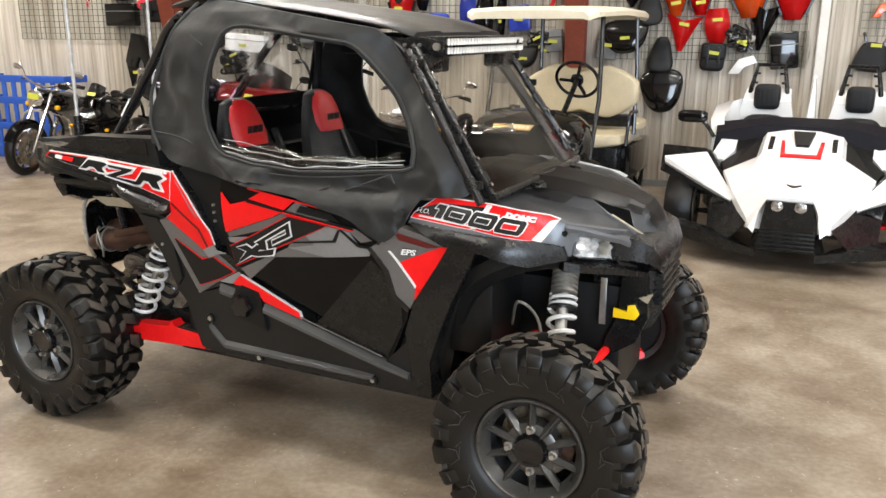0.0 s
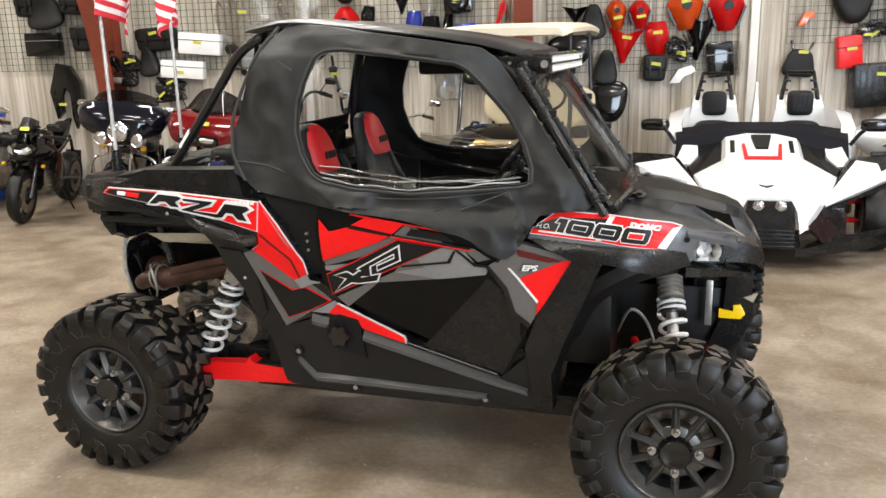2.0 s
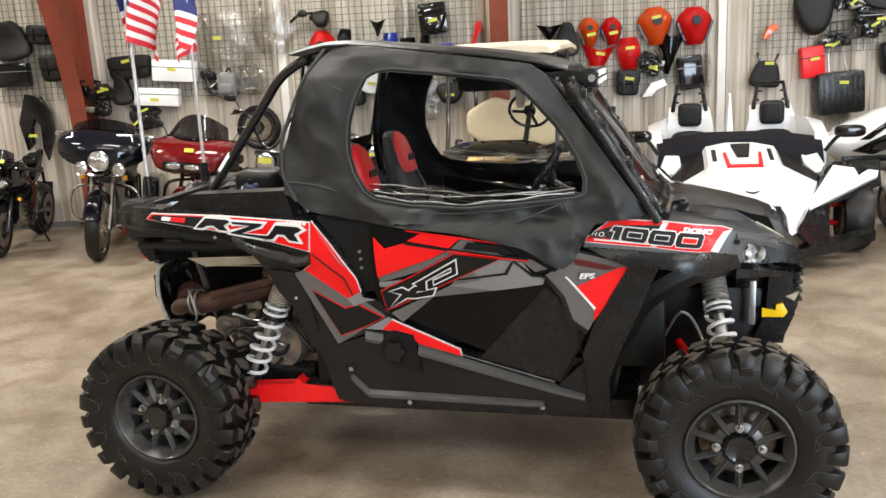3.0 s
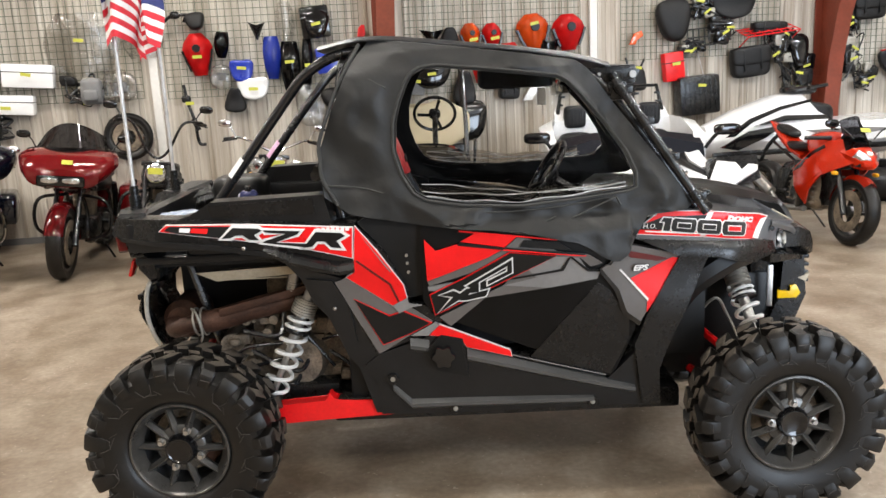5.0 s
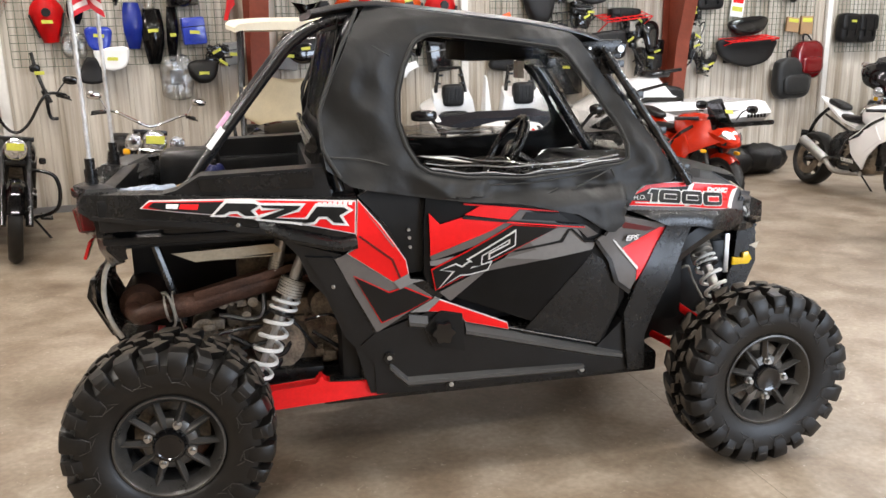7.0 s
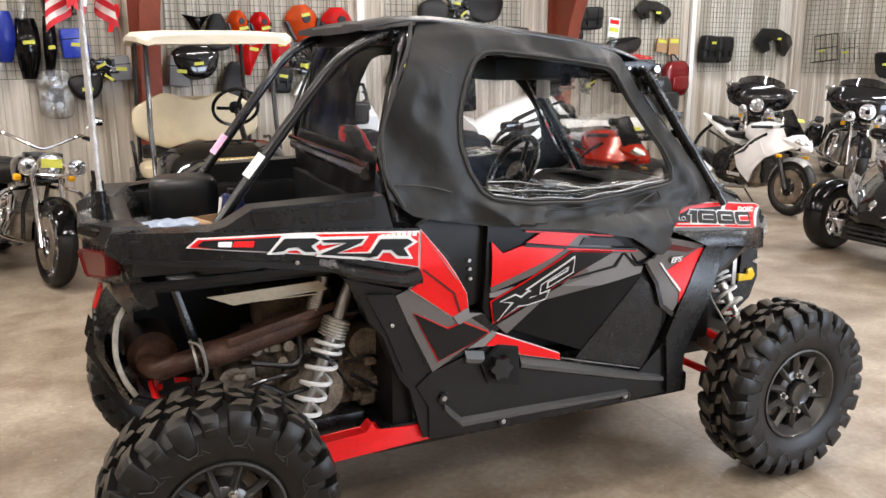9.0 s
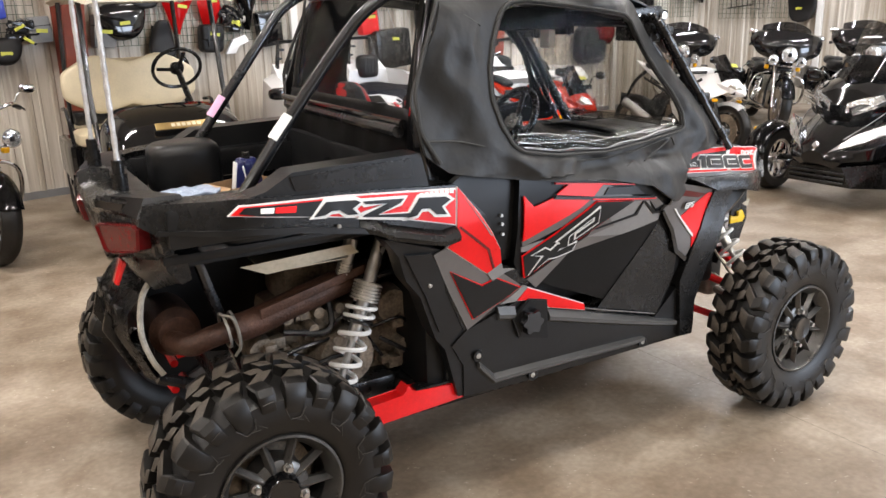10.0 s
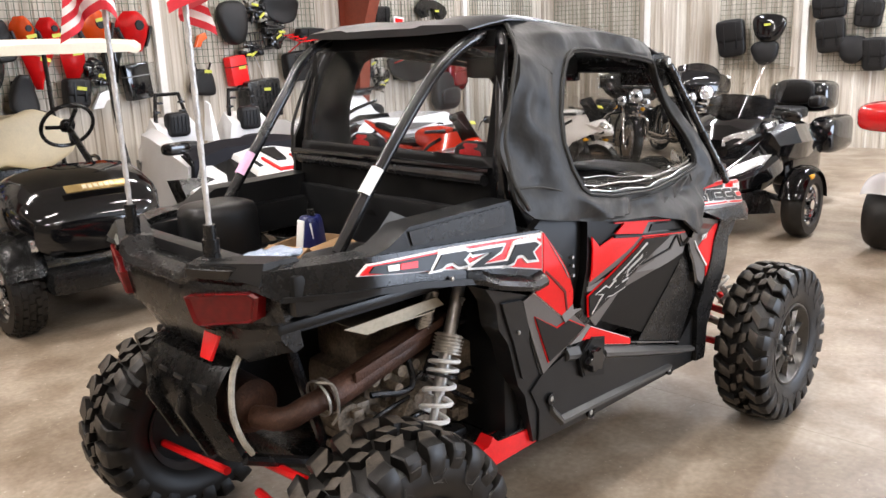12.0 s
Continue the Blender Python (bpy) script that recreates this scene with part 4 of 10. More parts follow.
# black cowl in front of the windshield
bm = B()
rings = []
for i in range(8):
    x = 0.70 + 0.17 * i / 7
    h = 0.47 - 0.06 * i / 7
    rings.append([Vector((x, h * (j / 10 - 1), hood_z(x, h * (j / 10 - 1)) + 0.009)) for j in range(21)])
faces_from(bm, rings, False, False)
bmesh.ops.solidify(bm, geom=bm.faces[:], thickness=0.006)
part("cowl", bm, "dark_plastic", hood, "dark grey cowl below the windshield", 12)

# fender side below the hood edge, with the number graphic
def front_width(x, z):
    top = hood_half(x)
    return top + (0.605 - 0.20 * ease(0.92, 1.32, x) - top) * ease(0.0, 1.0, (lerp(x, [0.6, 0.8, 1.05, 1.2, 1.32], [1.125, 1.13, 1.108, 1.06, 1.0]) - z) / 0.13)


side_part("front_fender", [(0.60, 1.050), (0.62, 1.085), (0.68, 1.128), (0.80, 1.134), (1.05, 1.112), (1.17, 1.072), (1.27, 1.045), (1.315, 1.030), (1.19, 1.032), (1.172, 1.00), (1.17, 0.965), (1.05, 0.955), (0.90, 0.992), (0.76, 1.000)], "grey_metallic", 0.002, 0.03, width=front_width)
side_part("fender_lower_lip", [(0.61, 1.052), (1.06, 1.022), (1.15, 1.00), (1.165, 0.955), (1.05, 0.935), (0.90, 0.975), (0.76, 0.985)], "black_plastic", 0.02, 0.06, width=front_width)
NUM = [(0.610, 1.068), (0.618, 1.084), (0.705, 1.146), (0.885, 1.134), (1.095, 1.106), (1.128, 1.094), (1.079, 1.020), (0.849, 1.050)]


def graphic(name, poly, mat, off, parent=None):
    side_part(name, poly, mat, off, 0.006, parent, width=front_width)


graphic("number_edge", grow(NUM, 0.003), "white_vinyl", 0.004)
graphic("number_graphic", NUM, "red_vinyl", 0.007)
graphic("number_dark", [(0.622, 1.083), (0.628, 1.098), (0.715, 1.125), (0.885, 1.121), (0.862, 1.066)], "black_vinyl", 0.010)
graphic("number_slash", [(0.885, 1.133), (0.905, 1.130), (0.862, 1.051), (0.842, 1.053)], "white_vinyl", 0.0105)
graphic("number_tip", [(1.100, 1.088), (1.128, 1.094), (1.079, 1.020), (1.052, 1.026)], "white_vinyl", 0.010)
graphic("number_pinstripe", [(0.640, 1.078), (0.850, 1.061), (0.848, 1.057), (0.638, 1.074)], "white_vinyl", 0.0115)
DIGITS = (("one", 0.694, 1.078, 0.034), ("nought", 0.733, 1.074, 0.090), ("nought", 0.829, 1.063, 0.090), ("nought", 0.925, 1.051, 0.092))
for kind, x, z, w in DIGITS:
    h, lean, fall = 0.044, 0.016, -0.115

    def corner(u, v):
        return (x + u * w + v * lean, z + v * h + fall * u * w)

    if kind == "one":
        shape = [corner(u, v) for u, v in ((0.30, 0.0), (1.0, 0.0), (1.0, 1.0), (0.1, 1.0), (-0.1, 0.66), (0.35, 0.66))]
    else:
        shape = [corner(u, v) for u, v in ((0.07, 0.0), (0.93, 0.0), (1.0, 0.2), (1.0, 0.8), (0.93, 1.0), (0.07, 1.0), (0.0, 0.8), (0.0, 0.2))]
    graphic("digit_edge", grow(shape, 0.0035), "white_vinyl", 0.014)
    graphic("digit", shape, "black_vinyl", 0.017)
    if kind == "nought":
        hole = [corner(u, v) for u, v in ((0.24, 0.34), (0.76, 0.34), (0.76, 0.66), (0.24, 0.66))]
        graphic("digit_edge", grow(hole, 0.0028), "white_vinyl", 0.020)
        graphic("digit_hole", hole, "black_vinyl" if x < 0.85 else "red_vinyl", 0.023)


def side_text(name, body, size, x, z, slope, width, off, mats, parent, sx=1.0, edge=0.0):
    """Letters laid on the vehicle's side, once for each side."""
    for s in (-1, 1):
        for o, mt, d in (((edge, mats[0], off), (edge * 0.42, mats[1], off + 0.0025)) if edge else ((0.0, mats[1], off),)):
            t = text_mesh(body, size, 0.25, o)
            for v in t.verts:
                px, pz = v.co.x * sx, v.co.y
                v.co = Vector((x - s * px, 0, z + pz + slope * (-s * px)))
                v.co.y = s * (width(v.co.x, v.co.z) + d)
            part(name, t, mt, parent)


side_text("number_lettering", "H.O.", 0.022, 0.655, 1.088, -0.05, front_width, 0.021, ("white_vinyl", "white_vinyl"), utv, 1.2)
side_text("fine_lettering", "EPS", 0.029, 0.612, 0.936, 0.0, half_width, 0.026, ("black_vinyl", "white_vinyl"), utv, 1.3, 0.003)
side_text("fine_lettering", "DOHC", 0.023, 1.005, 1.091, -0.13, front_width, 0.021, ("white_vinyl", "white_vinyl"), utv, 1.45, 0.0022)
for x, z in ((1.15, 1.045), (1.02, 1.0)):
    for s in (-1, 1):
        bm = B()
        w = front_width(x, z)
        lathe(bm, [(0.010, 0.0), (0.010, 0.006), (0.006, 0.006), (0.005, 0.003), (0.0, 0.003)], Matrix.Translation((x, s * (w + 0.006), z)) @ Matrix.Rotation(radians(90 * (1 if s < 0 else -1)), 4, "X"), 10)
        part("push_rivet", bm, "black_plastic", utv)

# nose and bumper
bm = B()
rings = []
for x, hw, z0, z1 in ((1.18, 0.30, 0.62, 0.985), (1.27, 0.28, 0.60, 0.995), (1.34, 0.27, 0.60, 1.000), (1.40, 0.25, 0.64, 0.975), (1.43, 0.21, 0.70, 0.92)):
    rings.append([Vector((x, hw * a, z0 + (z1 - z0) * b)) for a, b in ((-1, 1), (-1.0, 0.80), (-0.66, 0.66), (-0.55, 0.0), (0.55, 0.0), (0.66, 0.66), (1.0, 0.80), (1, 1), (0.5, 1.04), (-0.5, 1.04))])
faces_from(bm, rings)
part("front_fascia", bm, "black_plastic", utv, "black front bumper fascia")
bm = B()
for i in range(5):
    box(bm, (1.405, 1.437), (-0.17, 0.17), (0.735 + 0.035 * i, 0.75 + 0.035 * i), 0.004)
pieces("grille_bar", bm, "dark_plastic", utv)
for s in (-1, 1):
    bm = B()
    faces_from(bm, [[Vector((x, s * y, z)) for x, y, z in pts] for pts in (((1.17, 0.435, 1.036), (1.25, 0.245, 0.995), (1.235, 0.265, 0.918), (1.165, 0.440, 0.962)), ((1.202, 0.462, 1.036), (1.289, 0.258, 0.992), (1.278, 0.285, 0.916), (1.203, 0.474, 0.962)))])
    lens = bm.copy()
    for v in bm.verts:
        v.co.x -= 0.022
        v.co.y -= s * 0.022
    lamp = part("headlight", bm, "lamp_shell", utv, "clear headlight with bright faceted reflector")
    part("lens", lens, "poly_lens", lamp, "clear lens").visible_shadow = False
    # stepped reflector facets behind the lens
    rl = random.Random(12)
    tl, tr, br, bl = (Vector((x - 0.012, s * (y - 0.012), z)) for x, y, z in ((1.203, 0.460, 1.030), (1.287, 0.262, 0.988), (1.277, 0.288, 0.921), (1.204, 0.471, 0.965)))
    bm = B()
    out = Vector((0.9, s * 0.4, 0.05)).normalized()
    grid = [[tl.lerp(tr, i / 8).lerp(bl.lerp(br, i / 8), j / 5) + out * rl.uniform(-0.010, 0.010) for i in range(9)] for j in range(6)]
    faces_from(bm, grid, False, False)
    part("reflector", bm, "lamp_shell", lamp, "bright faceted reflector", 3)
    aim = Vector((0.75, s * 0.60, 0.12)).to_track_quat("Z", "Y").to_matrix().to_4x4()
    bm = B()
    lathe(bm, [(0.0, -0.008), (0.008, -0.008), (0.016, 0.002), (0.024, 0.013), (0.026, 0.014)], Matrix.Translation(tl.lerp(tr, 0.62).lerp(bl.lerp(br, 0.62), 0.5) + out * 0.004) @ aim, 18)
    part("lamp_bowl", bm, "dull_steel", lamp)
    bm = B()
    faces_from(bm, [[Vector((x, s * y, z)) for x, y, z in pts] for pts in (((1.05, 0.38, 1.040), (1.20, 0.18, 1.00), (1.20, 0.18, 0.880), (1.06, 0.38, 0.920)), ((1.145, 0.452, 1.046), (1.235, 0.215, 1.000), (1.225, 0.245, 0.890), (1.150, 0.462, 0.940)))])
    part("headlight_surround", bm, "black_plastic", utv)
    bm = B()
    faces_from(bm, [[Vector((x, s * (hood_half(x) + a), hood_z(x, hood_half(x)) + b)) for a, b in ((-0.03, 0.006), (0.004, 0.004), (0.010, -0.006), (0.002, -0.024), (-0.03, -0.026))] for x in (1.150, 1.20, 1.25, 1.30, 1.345, 1.375, 1.396)])
    part("lamp_brow", bm, "grey_metallic", utv, "dark grey brow over the headlight", 20)
    # dark plates beside and below the lamp
    bm = B()
    faces_from(bm, [[Vector((x - d, s * (y - d), z)) for x, y, z in ((1.296, 0.262, 0.988), (1.372, 0.172, 0.958), (1.372, 0.182, 0.925), (1.345, 0.215, 0.880), (1.305, 0.262, 0.872), (1.287, 0.284, 0.915))] for d in (0.0, 0.02)])
    part("grille_side", bm, "dark_plastic", utv, "dark curved plate beside the headlight", 10)
    bm = B()
    faces_from(bm, [[Vector((x - a, s * (y - a), z + b)) for a, b in ((0.0, 0.0), (0.05, 0.012), (0.05, -0.030), (0.0, -0.036 + 0.006 * k))] for k, (x, y, z) in enumerate(((1.150, 0.480, 0.944), (1.200, 0.455, 0.934), (1.300, 0.330, 0.902), (1.390, 0.220, 0.868)))])
    part("bumper_ledge", bm, "black_plastic", utv, "black bumper ledge below the headlight", 20)
    # facet in a paler metal than the bumper around it
    bm = B()
    faces_from(bm, [[Vector((x, s * (0.238 - d), z)) for x, z in ((1.362, 0.774), (1.412, 0.792), (1.396, 0.756))] for d in (0.0, 0.02)])
    part("bumper_facet", bm, "shield_metal", utv, "small bright bumper facet")
    bm = B()
    faces_from(bm, [[Vector((x, s * y, z)) for x, z in ((1.30, 0.86), (1.385, 0.87), (1.40, 0.70), (1.36, 0.60), (1.22, 0.50), (1.25, 0.60), (1.29, 0.70))] for y in (0.19, 0.235)])
    part("bumper_side", bm, "black_plastic", utv)
    bm = B()
    prism(bm, [(1.275, 0.690), (1.356, 0.690), (1.372, 0.712), (1.352, 0.748), (1.325, 0.742), (1.33, 0.715), (1.275, 0.728)], Matrix.Translation((0, 0.238 * s - (0.0 if s > 0 else 0.0), 0)) @ XZ @ Matrix.Translation((0, 0, 0 if s < 0 else -0.012)), 0.012, 0.003)
    part("side_marker", bm, "amber_yellow", utv, "amber side reflector")
    bm = B()
    prism(bm, [(1.225, 0.66), (1.25, 0.66), (1.25, 0.84), (1.225, 0.84)], Matrix.Translation((0, 0.25 * s, 0)) @ XZ, 0.01, 0.004)
    part("bracket", bm, "steel", utv)

# -- underbody, floor pan --
bm = B()
box(bm, (-0.60, 0.80), (-0.50, 0.50), (0.33, 0.42), 0.02)
# added plate that keeps the gap below the engine dark
box(bm, (-1.12, -0.58), (-0.40, 0.40), (0.37, 0.46), 0.02)
box(bm, (-0.45, 0.66), (-0.53, 0.53), (0.40, 0.60), 0.02)
pieces("floor_pan", bm, "black_plastic", utv)
bm = B()
box(bm, (0.66, 1.30), (-0.20, 0.20), (0.35, 0.80), 0.03)
box(bm, (0.70, 0.90), (-0.50, 0.50), (0.55, 1.00), 0.03)
box(bm, (-0.52, -0.44), (-0.52, 0.52), (0.42, 1.18), 0.02)
pieces("bulkhead", bm, "matte_panel", utv)
for s in (-1, 1):
    bm = B()
    tube(bm, [(0.72, s * 0.44, 0.62), (0.80, s * 0.50, 0.82), (0.95, s * 0.50, 0.93), (1.10, s * 0.42, 0.96)], 0.06, 8)
    tube(bm, [(0.66, s * 0.46, 0.42), (0.70, s * 0.48, 0.62), (0.76, s * 0.52, 0.80)], 0.05, 8)
    pieces("wheel_arch_liner", bm, "matte_panel", utv)
bm = B()
for y in (-0.24, 0.24):
    tube(bm, [(-0.55, y, 0.40), (-1.0, y, 0.42), (-1.36, y, 0.58)], 0.02, 8, False)
    tube(bm, [(-0.50, y, 0.95), (-0.95, y, 1.00), (-1.36, y, 0.98)], 0.02, 8, False)
    tube(bm, [(-1.05, y, 0.42), (-1.20, y, 0.98)], 0.018, 8, False)
    tube(bm, [(-0.80, y, 0.42), (-0.62, y * 1.8, 0.95)], 0.018, 8, False)
pieces("frame_tube", bm, "black_tube", utv)

# -- engine bay --
bm = B()
rnd = random.Random(4)
box(bm, (-0.95, -0.50), (-0.30, 0.30), (0.42, 0.72), 0.04)
box(bm, (-0.90, -0.62), (-0.20, 0.24), (0.70, 0.88), 0.04)
cyl(bm, (-0.75, -0.30, 0.55), (-0.75, -0.37, 0.55), 0.12, 0.10, 18)
cyl(bm, (-1.03, -0.22, 0.62), (-1.03, -0.33, 0.62), 0.055, 0.05, 14)
cyl(bm, (-0.56, -0.29, 0.70), (-0.56, -0.36, 0.70), 0.07, 0.06, 14)
for i in range(70):
    x, z = rnd.uniform(-1.08, -0.48), rnd.uniform(0.44, 0.76)
    y = -0.30 - rnd.uniform(0.0, 0.06)
    if i % 2:
        cyl(bm, (x, y + 0.06, z), (x, y - 0.02, z), rnd.uniform(0.006, 0.024), n=10)
    else:
        w, h = rnd.uniform(0.008, 0.032), rnd.uniform(0.006, 0.022)
        box(bm, (x - w, x + w), (y, y + 0.08), (z - h, z + h), 0.006)
part("engine", bm, "engine", utv, "grimy cast engine and gearbox")
bm = B()
for i in range(9):
    a, c = rnd.uniform(-1.05, -0.6), rnd.uniform(0.5, 0.85)
    tube(bm, [(a, -0.36, c), (a + rnd.uniform(0.04, 0.2), -0.38, c + rnd.uniform(-0.12, 0.05)), (a + rnd.uniform(0.1, 0.3), -0.34, c + rnd.uniform(-0.18, 0.1))], rnd.uniform(0.006, 0.014), 7)
pieces("hose", bm, "black_tube", utv)

# added black sheets behind the engine, standing in for the bay's shade
bm = B()
prism(bm, [(-1.32, 0.56), (-0.46, 0.42), (-0.46, 1.0), (-1.32, 0.98)], Matrix.Translation((0, 0.02, 0)) @ XZ, 0.01)
prism(bm, [(-0.66, 0.42), (-0.46, 0.42), (-0.46, 1.0), (-0.66, 1.0)], Matrix.Translation((0, 0.42, 0)) @ XZ, 0.03)
pieces("engine_bay_liner", bm, "matte_panel", utv)
bm = B()
box(bm, (-1.32, -0.44), (-0.42, 0.42), (0.99, 1.005))
part("bed_underside", bm, "matte_panel", utv)

# exhaust
bm = B()
cyl(bm, (-1.275, -0.17, 0.70), (-1.275, 0.22, 0.70), 0.085, n=24)
cyl(bm, (-1.275, -0.17, 0.70), (-1.275, -0.20, 0.70), 0.085, 0.06, 24)
muffler = part("muffler", bm, "rust", utv, "grimy brown muffler drum")
bm = B()
tube(bm, [(-1.30, -0.22, 0.69), (-1.26, -0.32, 0.70), (-1.20, -0.35, 0.725), (-1.12, -0.35, 0.737)], 0.036, 14)
part("outlet_pipe", bm, "rust", utv)
bm = B()
tube(bm, [(-1.13, -0.35, 0.735), (-1.06, -0.35, 0.745), (-0.90, -0.345, 0.785), (-0.70, -0.33, 0.825), (-0.60, -0.28, 0.82)], 0.047, 16)
part("exhaust_pipe", bm, "rust", utv, "rust-brown exhaust pipe")
bm = B()
prism(bm, [(-1.05, 0.80), (-0.68, 0.885), (-0.68, 0.855), (-1.05, 0.765)], Matrix.Translation((0, -0.388, 0)) @ XZ, 0.012, 0.004)
part("pipe_shield", bm, "rust", utv)
bm = B()
for x in (-1.155, -1.125):
    lathe(bm, [(0.055, -0.004), (0.060, -0.004), (0.060, 0.004), (0.055, 0.004)], Matrix.Translation((x, -0.35, 0.738)) @ Matrix.Rotation(radians(82), 4, "Y"), 18)
tube(bm, [(-1.17, -0.37, 0.80), (-1.14, -0.41, 0.79), (-1.125, -0.405, 0.70), (-1.14, -0.39, 0.66)], 0.005, 6)
part("pipe_spring", bm, "dull_steel", utv)
bm = B()
prism(bm, [(-1.112, 0.965), (-1.03, 0.928), (-0.715, 0.945), (-0.745, 0.978)], Matrix.Translation((0, -0.44, 0)) @ XZ, 0.004)
prism(bm, [(-0.44, -1.03), (-0.25, -1.03), (-0.25, -0.75), (-0.44, -0.75)], Matrix.Translation((0, 0, 0.93)) @ Matrix(((0, 1, 0, 0), (1, 0, 0, 0), (0, 0, 1, 0), (0, 0, 0, 1))), 0.004)
pieces("heat_shield", bm, "shield_metal", utv, "tan scuffed metal heat shield")

# rear guard
bm = B()
rings = []
for x, z in ((-1.335, 0.895), (-1.405, 0.875), (-1.455, 0.81), (-1.46, 0.735), (-1.385, 0.560), (-1.33, 0.545)):
    rings.append([Vector((x + 0.03 * (abs(y) > 0.2), y, z)) for y in (-0.235, -0.16, 0.16, 0.235)])
faces_from(bm, rings, False, False)
bmesh.ops.solidify(bm, geom=bm.faces[:], thickness=-0.018)
guard = part("rear_guard", bm, "black_plastic", utv, "black rear muffler guard")
bm = B()
tube(bm, [(-1.345, -0.262, 0.925), (-1.382, -0.262, 0.86), (-1.395, -0.262, 0.75), (-1.375, -0.264, 0.66), (-1.345, -0.264, 0.60)], 0.0095, 10)
part("heat_wrap", bm, "heat_wrap", guard, "pale heat-wrap edging")
for y in (-0.10, 0.10):
    bm = B()
    prism(bm, [(-1.47, 0.80), (-1.49, 0.73), (-1.41, 0.56), (-1.38, 0.56), (-1.44, 0.74)], Matrix.Translation((0, y + 0.012, 0)) @ XZ, 0.024, 0.004)
    part("guard_rib", bm, "black_plastic", guard)
bm = B()
for y in (-0.17, -0.05, 0.05, 0.17):
    box(bm, (-1.452, -1.43), (y - 0.03, y + 0.03), (0.80, 0.825), 0.005)
pieces("guard_slot", bm, "dark_plastic", guard)

# -- tail --
bm = B()
rings = []
for y in [-0.50, -0.47, -0.36, -0.22, -0.17, 0.17, 0.22, 0.36, 0.47, 0.50]:
    a = abs(y)
    x = -1.468 + 0.105 * ease(0.20, 0.52, a)
    top = 0.036 * (1 - ease(0.165, 0.215, a))
    up = 0.045 * ease(0.21, 0.46, a)
    rings.append([Vector(p) for p in ((x + 0.045, y, 1.212 - top), (x + 0.004, y, 1.200 - top), (x - 0.004, y, 1.165 - top * 0.6), (x + 0.010, y, 1.150 - top * 0.6), (x + 0.006, y, 1.112 + up * 0.8), (x + 0.026, y, 1.012 + up), (x + 0.075, y, 0.985 + 0.10 * ease(0.40, 0.50, a)), (x + 0.16, y, 1.00 + 0.08 * ease(0.38, 0.50, a)), (x + 0.15, y, 1.14), (x + 0.11, y, 1.200 - top))])
faces_from(bm, rings)
tail = part("tail_fascia", bm, "black_plastic", utv, "black rear fascia", 22)
bm = B()
rings = []
for y in (-0.455, -0.43, -0.30, -0.20, 0.20, 0.30, 0.43, 0.455):
    a = abs(y)
    x = -1.405 + 0.075 * ease(0.22, 0.50, a)
    rings.append([Vector(p) for p in ((x, y, 1.030 + 0.03 * ease(0.3, 0.46, a)), (x + 0.006, y, 0.965 + 0.03 * ease(0.3, 0.46, a)), (x + 0.045, y, 0.890 + 0.06 * ease(0.25, 0.46, a)), (x + 0.075, y, 0.900 + 0.06 * ease(0.25, 0.46, a)), (x + 0.065, y, 1.030))])
faces_from(bm, rings)
part("fascia_skirt", bm, "black_plastic", tail, "black skirt below the tail lamps", 25)
for s in (-1, 1):
    face = [(-1.471, 0.204, 1.106), (-1.462, 0.228, 1.116), (-1.398, 0.452, 1.146), (-1.390, 0.468, 1.136), (-1.392, 0.448, 1.070), (-1.398, 0.432, 1.060), (-1.448, 0.232, 1.020), (-1.456, 0.216, 1.030)]
    mid = Vector((sum(p[0] for p in face), sum(p[1] for p in face), sum(p[2] for p in face))) / len(face)
    rings = []
    for out, k in ((-0.035, 1.0), (0.004, 1.0), (0.010, 0.94), (0.004, 0.84)):
        rings.append([Vector((c.x - out, s * (c.y + 0.3 * out), c.z)) for c in [mid.lerp(Vector(p), k) for p in face]])
    bm = B()
    faces_from(bm, rings)
    part("tail_light", bm, "lens_red", tail, "dark red tail lamp", 20)
    bm = B()
    prism(bm, [(-0.04, 0.0), (0.04, 0.0), (0.028, -0.075), (-0.028, -0.075)], Matrix.Translation((-1.412, s * 0.240, 0.990)) @ Matrix.Rotation(radians(-90), 4, "Z") @ Matrix.Rotation(radians(90 - 22), 4, "X"), 0.012, 0.003)
    if s < 0:
        part("red_reflector", bm, "reflector_red", tail, "bright red reflector tab")
    bm = B()
    faces_from(bm, [[Vector((-1.470 + 0.105 * ease(0.20, 0.52, y) - d, s * y, z)) for y, z in ((0.225, 1.190), (0.30, 1.192), (0.375, 1.194), (0.365, 1.172), (0.30, 1.168), (0.235, 1.168))] for d in (-0.02, 0.004)])
    part("tail_slot", bm, "gloss_black", tail, "glossy slot in the tail block")
    bm = B()
    faces_from(bm, [[Vector((x, s * y, z)) for x, y, z in pts] for pts in (((-1.446, 0.20, 1.179), (-1.446, 0.27, 1.206), (-1.336, 0.27, 1.206), (-1.306, 0.20, 1.169)), ((-1.40, 0.49, 1.17), (-1.37, 0.47, 1.222), (-1.27, 0.47, 1.222), (-1.25, 0.49, 1.17)))])
    part("corner_block", bm, "dark_plastic", tail, "dark grey raised corner block")

